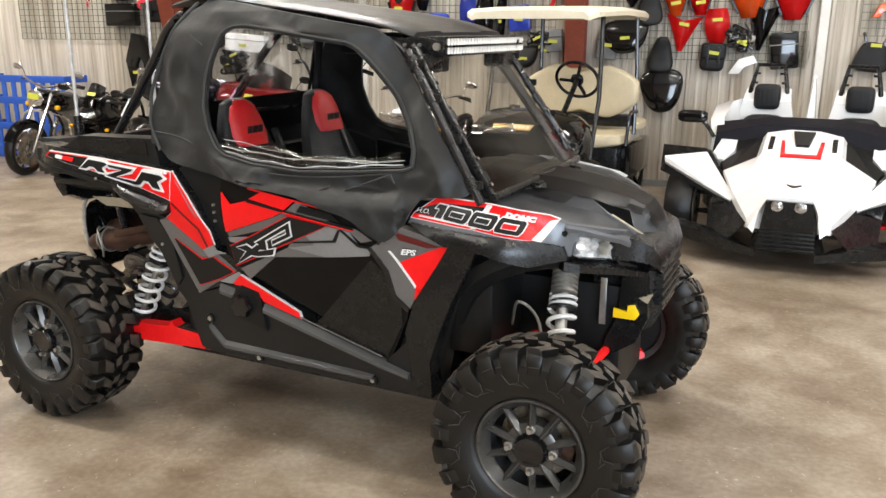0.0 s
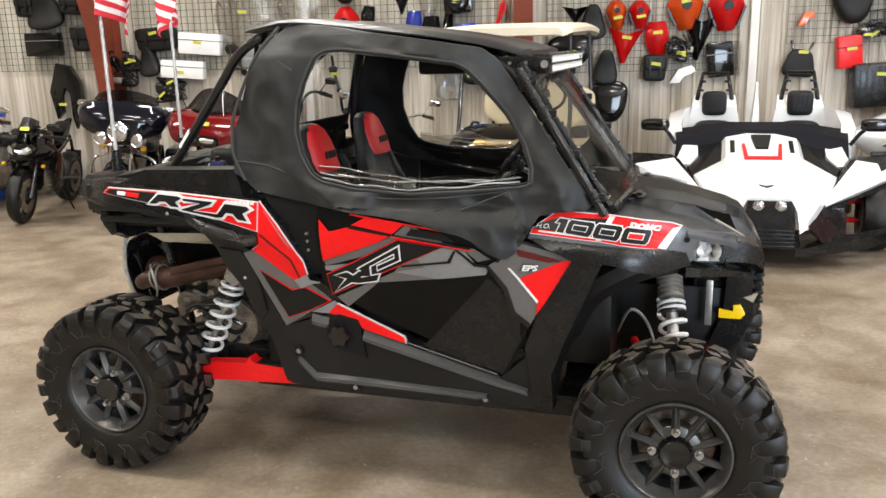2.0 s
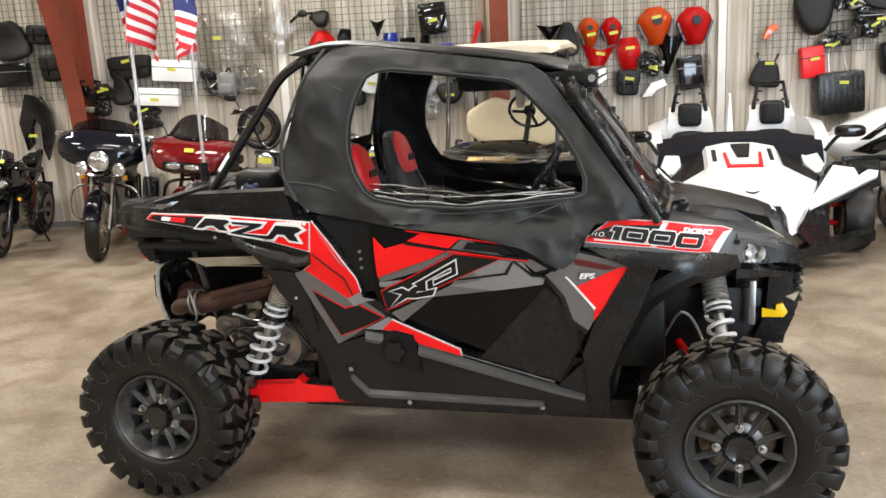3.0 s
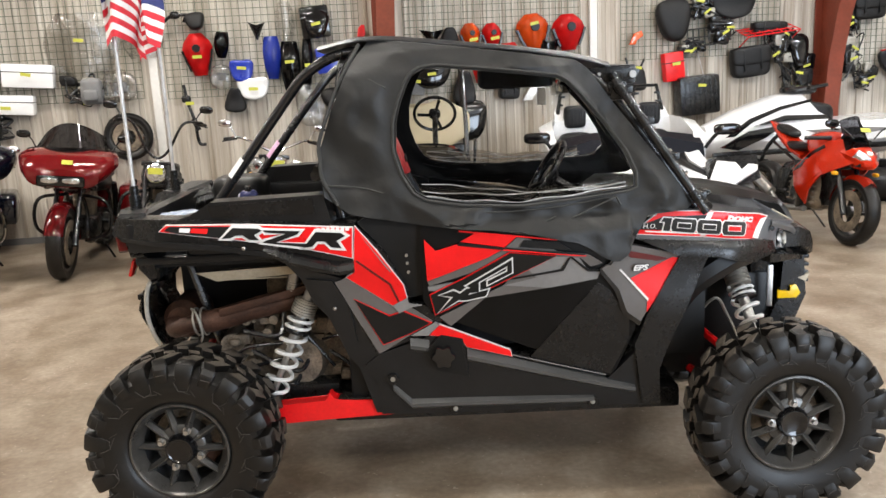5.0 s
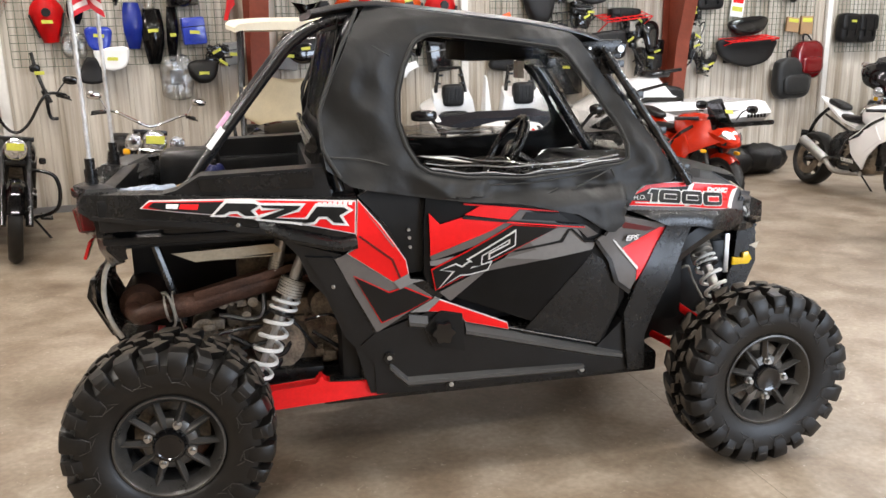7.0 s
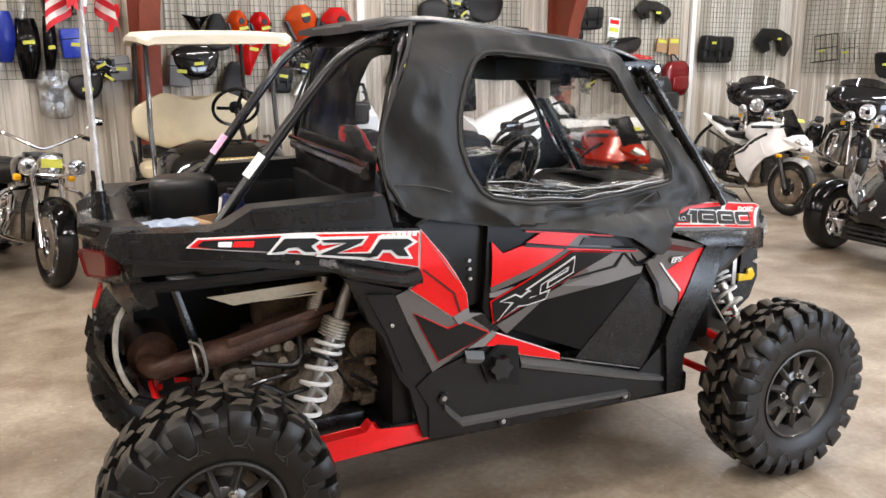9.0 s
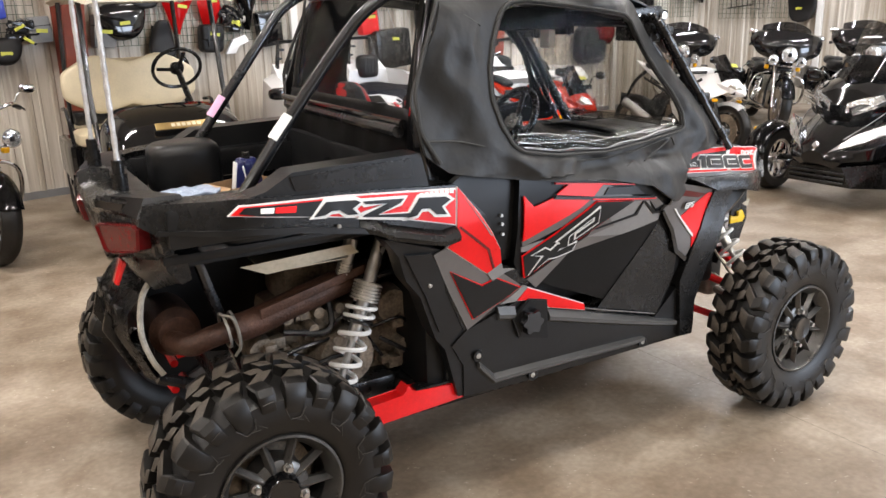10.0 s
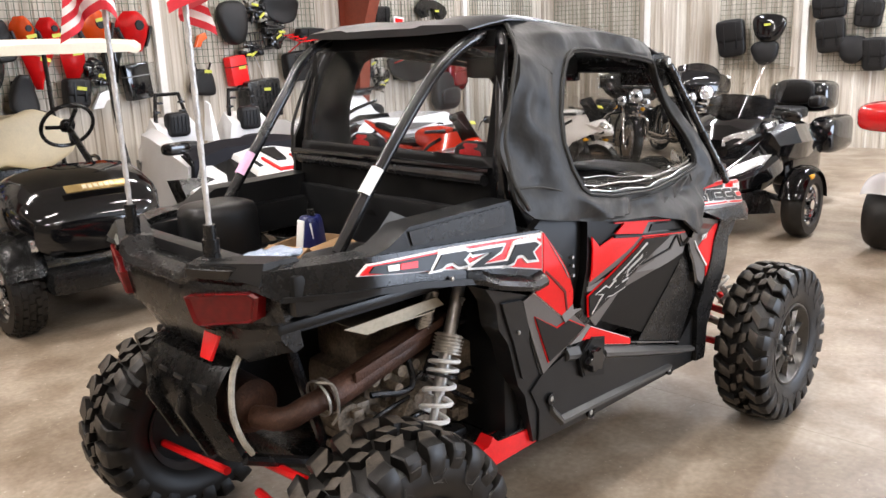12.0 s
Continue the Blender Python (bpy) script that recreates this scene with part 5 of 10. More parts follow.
# -- cargo bed --
bm = B()
box(bm, (-1.34, -0.52), (-0.46, 0.46), (1.01, 1.04), 0.01)
box(bm, (-1.36, -1.30), (-0.46, 0.46), (1.04, 1.20), 0.015)
box(bm, (-0.60, -0.54), (-0.52, 0.52), (1.03, 1.24), 0.015)
for s in (-1, 1):
    box(bm, (-1.33, -0.52), (s * 0.50 - 0.04, s * 0.50 + 0.04), (1.075, 1.19), 0.015)
blob(bm, (-1.08, 0.30, 1.13), (0.13, 0.11, 0.13), 0.3, 0.6)
blob(bm, (-1.03, -0.36, 1.09), (0.12, 0.09, 0.085), 0.2, 0.4)
for y in np.linspace(-0.4, 0.4, 9):
    box(bm, (-1.28, -0.62), (y - 0.01, y + 0.01), (1.038, 1.05))
pieces("bed_panel", bm, "dark_plastic", utv, "black moulded cargo bed panel")

# -- cage --
def cage(name, pts, r=0.025, k=6, mat="black_tube"):
    for s in (-1, 1):
        bm = B()
        tube(bm, mirror_poly(pts, s), r, 12, True, k)
        part(name, bm, mat, utv)


cage("rear_brace", [(-1.06, 0.365, 1.17), (-0.913, 0.362, 1.36), (-0.72, 0.375, 1.60), (-0.62, 0.40, 1.71), (-0.50, 0.415, 1.775), (-0.36, 0.40, 1.795)], 0.0195)
cage("b_pillar", [(-0.50, 0.53, 1.18), (-0.53, 0.535, 1.35), (-0.50, 0.515, 1.55), (-0.44, 0.465, 1.74), (-0.36, 0.405, 1.79), (-0.05, 0.41, 1.755), (0.36, 0.40, 1.675), (0.52, 0.40, 1.61), (0.86, 0.45, 1.14)], 0.022)
bm = B()
tube(bm, [(-0.40, 0.41, 1.78), (-0.40, -0.41, 1.78)], 0.024, 10)
tube(bm, [(0.46, 0.40, 1.64), (0.47, -0.40, 1.64)], 0.024, 10)
tube(bm, [(-0.575, 0.52, 1.34), (-0.59, -0.52, 1.34)], 0.022, 10)
pieces("cage_crossbar", bm, "black_tube", utv)
for s, mt, lab in ((-1, "tag_white", "white sticker on the cage tube"), (1, "tag_pink", "pink sticker on the cage tube")):
    bm = B()
    d = Vector((0.193, s * 0.013, 0.24)).normalized()
    p = Vector((-0.913, s * 0.362, 1.36))
    side = d.cross(Vector((0, 1, 0))).normalized()
    faces_from(bm, [[p + e * d + r * (math.cos(q) * side + math.sin(q) * Vector((0, 1, 0))) for r, q in [(0.0262, radians(a)) for a in range(-80, 81, 20)] + [(0.0245, radians(a)) for a in range(80, -81, -20)]] for e in (-0.045, 0.045)])
    part("sticker", bm, mt, utv, lab)

# -- roof --
bm = B()
rings = []
for i in range(15):
    x = -0.56 + 1.10 * i / 14
    z = lerp(x, [-0.56, -0.42, -0.30, 0.2, 0.42, 0.54], [1.800, 1.828, 1.828, 1.766, 1.728, 1.690])
    h = lerp(x, [-0.56, -0.40, 0.3, 0.54], [0.440, 0.455, 0.445, 0.42])
    rings.append([Vector((x, h * a, z + dz)) for a, dz in ((-1, -0.004), (-1, 0.0), (-0.93, 0.014), (-0.5, 0.02), (-0.42, 0.012), (0, 0.014), (0.42, 0.012), (0.5, 0.02), (0.93, 0.014), (1, 0.0), (1, -0.004), (0.5, -0.012), (-0.5, -0.012))])
faces_from(bm, rings)
part("roof", bm, "roof_plastic", utv, "flat black plastic roof")

# -- light bar --
bar_x, bar_z = 0.615, 1.655
bm = B()
box(bm, (bar_x - 0.04, bar_x + 0.028), (-0.385, 0.42), (bar_z - 0.036, bar_z + 0.036), 0.006)
for i in range(29):
    y = -0.37 + 0.0278 * i
    box(bm, (bar_x - 0.062, bar_x - 0.038), (y - 0.004, y + 0.004), (bar_z - 0.03, bar_z + 0.03))
bar = part("light_bar", bm, "black_plastic", utv, "black light bar with clear lens")
bm = B()
for r in range(2):
    for i in range(29):
        y = -0.358 + 0.027 * i
        lathe(bm, [(0.002, 0.0), (0.0055, 0.001), (0.0135, 0.007)], Matrix.Translation((bar_x + 0.0285, y, bar_z - 0.016 + 0.032 * r)) @ Matrix.Rotation(radians(90), 4, "Y"), 8)
part("bar_reflector", bm, "tag_white", bar, "white rows of small lamp cells")
bm = B()
box(bm, (bar_x + 0.030, bar_x + 0.034), (-0.375, 0.41), (bar_z - 0.032, bar_z + 0.032))
part("bar_lens", bm, "poly_clear", bar, "clear lens").visible_shadow = False
for s in (-1, 1):
    bm = B()
    prism(bm, [(0.42, 1.68), (0.56, 1.69), (0.655, 1.672), (0.645, 1.636), (0.54, 1.63), (0.42, 1.64)], Matrix.Translation((0, s * 0.375 - 0.02, 0)) @ XZ, 0.012, 0.003)
    part("bar_bracket", bm, "black_plastic", bar)
    bm = B()
    for x, z in ((0.628, 1.655), (0.56, 1.66), (0.50, 1.66)):
        cyl(bm, (x, s * 0.375 - 0.042, z), (x, s * 0.375 - 0.01, z), 0.014 if x > 0.6 else 0.006, n=10)
    pieces("bolt", bm, "steel", bar)

# -- windshield --
def shield(x0, z0, x1, z1, w0, w1):
    rings = []
    for i in range(9):
        t = i / 8
        rings.append([Vector((x0 + (x1 - x0) * t + 0.035 * (1 - (j / 8 - 1) ** 2), (w0 + (w1 - w0) * t) * (j / 8 - 1), z0 + (z1 - z0) * t)) for j in range(17)])
    return rings


bm = B()
faces_from(bm, shield(0.885, 1.155, 0.545, 1.655, 0.50, 0.43), False, False)
screen = part("windshield", bm, "poly_clear", utv, "clear polycarbonate windshield")
screen.visible_shadow = False
bm = B()
tube(bm, [(0.895, -0.51, 1.15), (0.932, 0.0, 1.16), (0.895, 0.51, 1.15)], 0.016, 8)
part("shield_seal", bm, "black_plastic", utv)
bm = B()
faces_from(bm, [[Vector((0.904 - 0.68 * dz + 0.035 * (1 - q * q), 0.495 * q, 1.150 + dz)) for q in [j / 8 - 1 for j in range(17)]] for dz in (0.004, 0.030, 0.055)], False, False)
bmesh.ops.solidify(bm, geom=bm.faces[:], thickness=0.004)
part("shield_flange", bm, "poly_band", screen, "clear doubled lower edge").visible_shadow = False
for s in (-1, 1):
    for i in range(6):
        t = 0.06 + 0.17 * i
        c = Vector((0.885, s * 0.488, 1.155)).lerp(Vector((0.545, s * 0.418, 1.655)), t)
        bm = B()
        cyl(bm, c + Vector((0.006, 0, 0.004)), c + Vector((0.016, 0, 0.010)), 0.007, n=10)
        part("shield_bolt", bm, "chrome", screen)
    for t in (0.10, 0.40, 0.68, 0.92):
        c = Vector((0.862, s * 0.560, 1.150)).lerp(Vector((0.545, s * 0.470, 1.640)), t)
        d = (Vector((0.545, s * 0.470, 1.640)) - Vector((0.862, s * 0.560, 1.150))).normalized()
        bm = B()
        cyl(bm, c - d * 0.022, c + d * 0.022, 0.0195, n=14)
        box(bm, (0.0, 0.042), (-0.008, 0.008), (-0.014, 0.014), 0.004, Matrix.Translation(c))
        part("pillar_clamp", bm, "black_plastic", screen, "black pillar clamp")
    bm = B()
    tube(bm, [(0.872, s * 0.562, 1.135), (0.545, s * 0.470, 1.640)], 0.0155, 12)
    part("pillar_tube", bm, "black_tube", utv, "gloss black front pillar tube")
    bm = B()
    tube(bm, [(0.885, s * 0.485, 1.15), (0.545, s * 0.435, 1.66)], 0.012, 8)
    for t in (0.12, 0.52, 0.94):
        p, q = Vector((0.885, s * 0.47, 1.15)), Vector((0.545, s * 0.425, 1.66))
        c = p + (q - p) * t
        cyl(bm, c - (q - p) * 0.03, c + (q - p) * 0.03, 0.016, n=10)
    part("shield_clamp", bm, "black_plastic", screen, "black clamp strip")
    bm = B()
    box(bm, (0.535, 0.60), (s * 0.34 - 0.10, s * 0.34 + 0.10), (1.56, 1.63), 0.01)
    part("shield_latch", bm, "black_plastic", screen)

# -- soft cab --
def outer_width(x, z):
    """The canvas lies over the body where it hangs below the sill."""
    w = soft_width(x, z)
    over = half_width(x, z) + 0.045
    if x > 0.58:
        over = max(over - 0.03, front_width(x, z) + 0.03)
    k = 1 - ease(1.09, 1.17, z)
    return w + max(0.0, over - w) * k



CAB = [(-0.365, 1.828), (-0.20, 1.812), (0.0, 1.782), (0.22, 1.750), (0.405, 1.718), (0.455, 1.682), (0.615, 1.461), (0.828, 1.170), (0.80, 1.150), (0.648, 1.140), (0.613, 1.088), (0.564, 1.000), (0.524, 0.974), (0.476, 0.996), (0.382, 1.060), (0.166, 1.112), (-0.203, 1.152), (-0.463, 1.204), (-0.549, 1.270), (-0.568, 1.422), (-0.509, 1.575), (-0.429, 1.747)]
WINDOW = [(-0.222, 1.665), (-0.205, 1.694), (-0.165, 1.712), (-0.11, 1.714), (0.052, 1.695), (0.195, 1.676), (0.323, 1.657), (0.355, 1.640), (0.40, 1.594), (0.50, 1.478), (0.570, 1.372), (0.599, 1.297), (0.598, 1.252), (0.575, 1.243), (0.389, 1.230), (0.171, 1.218), (-0.036, 1.229), (-0.170, 1.252), (-0.210, 1.275), (-0.250, 1.340), (-0.276, 1.427), (-0.272, 1.525), (-0.250, 1.603)]
for s in (-1, 1):
    bm = B()
    n = len(CAB)
    # canvas as bands from the window's edge to the cab's outline
    steps = 240

    def along(poly, k):
        pts = [Vector((*p, 0)) for p in poly]
        seg = [(pts[(i + 1) % len(pts)] - pts[i]).length for i in range(len(pts))]
        total, out = sum(seg), []
        for j in range(k):
            d = total * j / k
            i = 0
            while d > seg[i]:
                d -= seg[i]
                i += 1
            out.append(pts[i].lerp(pts[(i + 1) % len(pts)], d / seg[i]))
        return out

    opening = WINDOW if s < 0 else [(x + 0.085 * ease(0.28, 0.42, x) * ease(1.20, 1.30, z), z) for x, z in WINDOW]
    inner = along(opening, steps)
    centre = Vector((0.08, 1.42, 0))

    def cast(p):
        """Where the line from the cab's middle through p leaves the outline."""
        d = (p - centre).normalized()
        best = None
        for i in range(n):
            a, b = Vector((*CAB[i], 0)), Vector((*CAB[(i + 1) % n], 0))
            e = b - a
            den = d.x * e.y - d.y * e.x
            if abs(den) < 1e-9:
                continue
            w = a - centre
            t = (w.x * e.y - w.y * e.x) / den
            q = (w.x * d.y - w.y * d.x) / den
            if t > 0 and -1e-6 <= q <= 1 + 1e-6 and (best is None or t > best):
                best = t
        return centre + d * best

    bands = []
    for k in range(19):
        t = k / 18
        ring = []
        for p in inner:
            q = p.lerp(cast(p), t)
            crease = 0.5 - abs(noise.noise(Vector((q.x * 4.5 + q.y * 3.0, q.y * 3.2 - q.x * 2.4, 7.3))))
            crease += 0.45 * (0.5 - abs(noise.noise(Vector((q.x * 8.5 - q.y * 5.0, q.y * 5.0 + q.x * 3.0, 2.9)))))
            fold = (0.040 * noise.noise(Vector((q.x * 5 + q.y * 2, q.y * 3 - q.x, 1.7))) + 0.046 * (crease - 0.45)) * ease(0.04, 0.4, t) * (1.0 if q.y < 1.32 else 0.75)
            ring.append(Vector((q.x, s * (outer_width(q.x, q.y) + fold * (1.0 if q.y > 1.15 else 0.6) + (0.004 if k == 0 else 0)), q.y)))
        bands.append(ring)
    within = [[v - Vector((0, s * 0.014, 0)) for v in ring] for ring in bands]
    skins = faces_from(bm, [*within[::-1], *bands], True, False)
    for i in range(steps):
        j = (i + 1) % steps
        bm.faces.new((skins[-1][i], skins[-1][j], skins[0][j], skins[0][i]))
    bm.faces.ensure_lookup_table()
    for i in range((len(within) - 1) * steps):
        bm.faces[i].material_index = 1
    cab = part("cab_side", bm, None, utv, "black canvas cab door with zip window", 50, ["canvas", "canvas_lining"])
    bm = B()
    for poly, r in ((opening, 0.006),):
        pts = [Vector((p.x, s * (soft_width(p.x, p.y) + 0.004), p.y)) for p in along([(x, z) for x, z in grow(poly, 0.012)], 90)]
        tube(bm, pts + [pts[0]], r, 6, False)
    for a, b in (((0.36, 1.150), (0.53, 1.215)), ((0.53, 1.215), (0.545, 1.185)), ((0.20, 1.12), (0.30, 1.16))):
        tube(bm, [(a[0], s * (soft_width(*a) + 0.005), a[1]), ((a[0] + b[0]) / 2, s * (soft_width((a[0] + b[0]) / 2, (a[1] + b[1]) / 2) + 0.006), (a[1] + b[1]) / 2), (b[0], s * (soft_width(*b) + 0.005), b[1])], 0.003, 6)
    for line in (((-0.417, 1.711), (-0.37, 1.690), (-0.305, 1.652)), ((-0.545, 1.313), (-0.42, 1.300), (-0.285, 1.262)), ((-0.285, 1.262), (-0.16, 1.218), (0.045, 1.188), (0.28, 1.192), (0.50, 1.214))):
        tube(bm, [(x, s * (outer_width(x, z) + 0.003), z) for x, z in line], 0.0035, 6)
    part("seam", bm, "canvas_seam", cab)
    bm = B()
    tube(bm, [(x, s * (outer_width(x, z) + 0.002), z) for x, z in ((-0.402, 1.812), (-0.44, 1.740), (-0.482, 1.66), (-0.555, 1.48), (-0.558, 1.40), (-0.552, 1.335), (-0.50, 1.24))], 0.007, 8)
    part("edge_piping", bm, "canvas_seam", cab, "black piping")
    # clear window, baggy along its lower edge
    bm = B()
    rings = []
    for k in range(9):
        t = k / 8
        ring = []
        for p in along([(x, z) for x, z in grow(opening, 0.006)], 64):
            q = centre.lerp(p, 0.04 + 0.96 * t)
            bag = -0.012 * (1 - t * t)
            ring.append(Vector((q.x, s * (soft_width(q.x, q.y) - 0.004 + bag), q.y)))
        rings.append(ring)
    faces_from(bm, rings, True, False)
    bm.faces.new([v for v in list(bm.verts)[:64]])
    pane = part("window_pane", bm, "vinyl_clear", cab, "clear vinyl window", 80)
    pane.visible_shadow = False
    # rolled-down sheet hanging inside the window's foot
    bm = B()
    rings = []
    for i in range(25):
        x = -0.20 + 0.76 * i / 24
        zt = lerp(x, [-0.20, -0.036, 0.171, 0.40, 0.59], [1.252, 1.230, 1.215, 1.232, 1.250]) + 0.006 * math.sin(x * 23)
        high = 0.062 + 0.014 * math.sin(x * 9 + 1)
        rings.append([Vector((x, s * (soft_width(x, 1.22) - 0.012 - 0.008 * math.sin(j * 1.1 + x * 7 + 2 * math.sin(x * 13))), zt - 0.012 + high * j / 18)) for j in range(19)])
    faces_from(bm, rings, False, False)
    roll = part("vinyl_roll", bm, "vinyl_smoky", cab, "crumpled clear vinyl at the window's foot", 80)
    roll.visible_shadow = False
    # reflections along the folds, painted as thin pale tubes
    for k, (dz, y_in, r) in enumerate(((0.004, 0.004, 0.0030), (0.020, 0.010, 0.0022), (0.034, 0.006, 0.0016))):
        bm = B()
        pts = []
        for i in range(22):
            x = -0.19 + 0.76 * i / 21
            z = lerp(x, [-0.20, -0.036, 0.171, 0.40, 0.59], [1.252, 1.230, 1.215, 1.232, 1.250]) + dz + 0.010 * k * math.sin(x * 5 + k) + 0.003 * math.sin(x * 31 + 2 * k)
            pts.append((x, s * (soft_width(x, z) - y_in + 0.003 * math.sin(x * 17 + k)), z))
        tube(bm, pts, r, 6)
        part("vinyl_fold", bm, "fold_glint", roll, "pale streak painted as a reflection on the slack vinyl")

# rear curtain: canvas strips round a clear window that leans with the cage
def curtain_x(z):
    return -0.56 + 0.09 * (z - 1.34) / 0.44


def curtain(name, mat, y0, y1, z0, z1, thick, label, wave=0.0):
    bm = B()
    rings = []
    for i in range(13):
        z = z0 + (z1 - z0) * i / 12
        rings.append([Vector((curtain_x(z) + wave * noise.noise(Vector((y0 + (y1 - y0) * j / 24, z, 0)) * 7), y0 + (y1 - y0) * j / 24, z)) for j in range(25)])
    faces_from(bm, rings, False, False)
    if thick:
        bmesh.ops.solidify(bm, geom=bm.faces[:], thickness=thick)
    return part(name, bm, mat, utv, label, 80)


curtain("rear_curtain", "matte_panel", -0.52, 0.52, 1.16, 1.405, 0.006, "black canvas below the rear window", 0.02)
curtain("curtain_edge", "matte_panel", -0.47, 0.47, 1.745, 1.795, 0.006, "black canvas edge")
for s in (-1, 1):
    curtain("curtain_edge", "matte_panel", s * 0.50 - 0.016, s * 0.50 + 0.016, 1.36, 1.75, 0.006, "black canvas edge")
bm = B()
tube(bm, [(-0.585, -0.54, 1.366), (-0.590, 0.0, 1.368), (-0.585, 0.54, 1.366)], 0.013, 10)
part("rear_cross_bar", bm, "gloss_black", utv, "black bar under the rear window")
rw = curtain("rear_window", "rear_vinyl", -0.48, 0.48, 1.40, 1.75, 0.0, "clear vinyl rear window", 0.015)
rw.visible_shadow = False

# -- seats --
for s in (-1, 1):
    y = 0.02 + s * 0.305
    bm = B()
    rings = []
    for t, x, z, w, d in ((0, -0.06, 0.74, 0.22, 0.09), (0, -0.18, 0.80, 0.23, 0.09), (0, -0.24, 0.95, 0.225, 0.07), (0, -0.30, 1.10, 0.22, 0.06), (0, -0.345, 1.23, 0.17, 0.05), (0, -0.37, 1.33, 0.125, 0.045), (0, -0.385, 1.405, 0.09, 0.035), (0, -0.39, 1.425, 0.05, 0.02)):
        rings.append([Vector((x + d * spow(math.sin(a), 0.7), y + w * spow(math.cos(a), 0.7), z)) for a in [2 * math.pi * j / 18 for j in range(18)]])
    faces_from(bm, rings)
    seat = part("seat", bm, "seat_black", utv, "black bucket seat with red headrest")
    bm = B()
    rings = []
    for x, z, w, d in ((-0.330, 1.235, 0.105, 0.058), (-0.345, 1.28, 0.116, 0.058), (-0.362, 1.345, 0.104, 0.054), (-0.375, 1.395, 0.08, 0.047), (-0.385, 1.422, 0.040, 0.032)):
        rings.append([Vector((x + d * spow(math.sin(a), 0.7), y + w * spow(math.cos(a), 0.7), z)) for a in [2 * math.pi * j / 18 for j in range(18)]])
    faces_from(bm, rings)
    part("headrest", bm, "seat_red", seat, "red headrest panel")
    bm = B()
    for j in range(3):
        prism(bm, [(-0.05 + 0.035 * j, 0.0), (-0.022 + 0.035 * j, 0.0), (-0.012 + 0.035 * j, 0.03), (-0.040 + 0.035 * j, 0.03)], Matrix.Translation((-0.290, y, 1.285)) @ Matrix.Rotation(radians(-12), 4, "Y") @ YZ, 0.004)
    part("headrest_mark", bm, "black_vinyl", seat)
    bm = B()
    box(bm, (-0.215, -0.16), (y - 0.10, y + 0.10), (0.90, 1.10), 0.02, Matrix.Translation((0.0, 0, 0)) @ Matrix.Rotation(0, 4, "Y"))
    part("seat_inset", bm, "seat_grey", seat)
    bm = B()
    blob(bm, (0.10, y, 0.70), (0.26, 0.23, 0.09), 0.5, 0.5)
    part("cushion", bm, "seat_black", seat)

# -- dash, wheel, interior bits --
bm = B()
rings = []
for x, z0, z1 in ((0.55, 0.92, 1.12), (0.62, 0.88, 1.17), (0.76, 0.85, 1.165), (0.84, 0.85, 1.14)):
    rings.append([Vector((x, y, z)) for y, z in ((-0.47, z0), (-0.48, z1 - 0.03), (-0.40, z1), (0.40, z1), (0.48, z1 - 0.03), (0.47, z0))])
faces_from(bm, rings)
part("dashboard", bm, "dark_plastic", utv, "black dashboard")
wheel_m = Matrix.Translation((0.36, 0.25, 1.20)) @ Matrix.Rotation(radians(-58), 4, "Y")
bm = B()
ring = [wheel_m @ Vector((0.165 * math.cos(a), 0.165 * math.sin(a), 0)) for a in [2 * math.pi * j / 28 for j in range(29)]]
tube(bm, ring, 0.016, 8, False)
for a in (0.0, 2.2, 4.1):
    tube(bm, [wheel_m @ Vector((0.03 * math.cos(a), 0.03 * math.sin(a), -0.03)), wheel_m @ Vector((0.16 * math.cos(a), 0.16 * math.sin(a), 0))], 0.012, 6)
lathe(bm, [(0.0, 0.0), (0.05, -0.005), (0.055, -0.03), (0.03, -0.06)], wheel_m, 14)
tube(bm, [wheel_m @ Vector((0, 0, -0.03)), wheel_m @ Vector((0, 0, -0.35))], 0.022, 8)
part("steering_wheel", bm, "black_plastic", utv, "black three-spoke steering wheel")
for y, x, z in ((0.02, 0.545, 1.03), (-0.38, 0.545, 1.06)):
    bm = B()
    lathe(bm, [(0.058, 0.0), (0.062, 0.008), (0.048, 0.010), (0.046, 0.0)], Matrix.Translation((x, y, z)) @ Matrix.Rotation(radians(-90), 4, "Y"), 20)
    part("vent_ring", bm, "red_paint", utv, "red trim ring")
bm = B()
box(bm, (0.30, 0.42), (-0.05, 0.06), (0.72, 0.98), 0.02)
tube(bm, [(0.36, 0.0, 0.95), (0.33, 0.0, 1.08)], 0.014, 8)
blob(bm, (0.33, 0, 1.10), (0.025, 0.025, 0.03))
part("gear_console", bm, "black_plastic", utv)
bm = B()
box(bm, (0.50, 0.545), (-0.30, -0.08), (0.97, 1.09), 0.012)
part("glove_box", bm, "dark_plastic", utv)
bm = B()
box(bm, (0.40, 0.44), (-0.11, 0.11), (1.585, 1.635), 0.012)
part("mirror", bm, "gloss_black", utv, "black interior mirror")
bm = B()
box(bm, (0.06, 0.36), (-0.16, 0.20), (1.615, 1.70), 0.02)
part("overhead_console", bm, "canvas_lining", utv, "black overhead console")
bm = B()
box(bm, (0.30, 0.33), (-0.12, -0.06), (1.54, 1.61), 0.004)
part("hang_tag", bm, "tag_white", utv, "white paper tag hanging inside")
bm = B()
for y in (-0.10, 0.40):
    tube(bm, [(-0.33, y, 1.28), (-0.20, y - 0.03, 1.05), (-0.06, y - 0.08, 0.80)], 0.018, 6)
pieces("seat_belt", bm, "black_vinyl", utv)

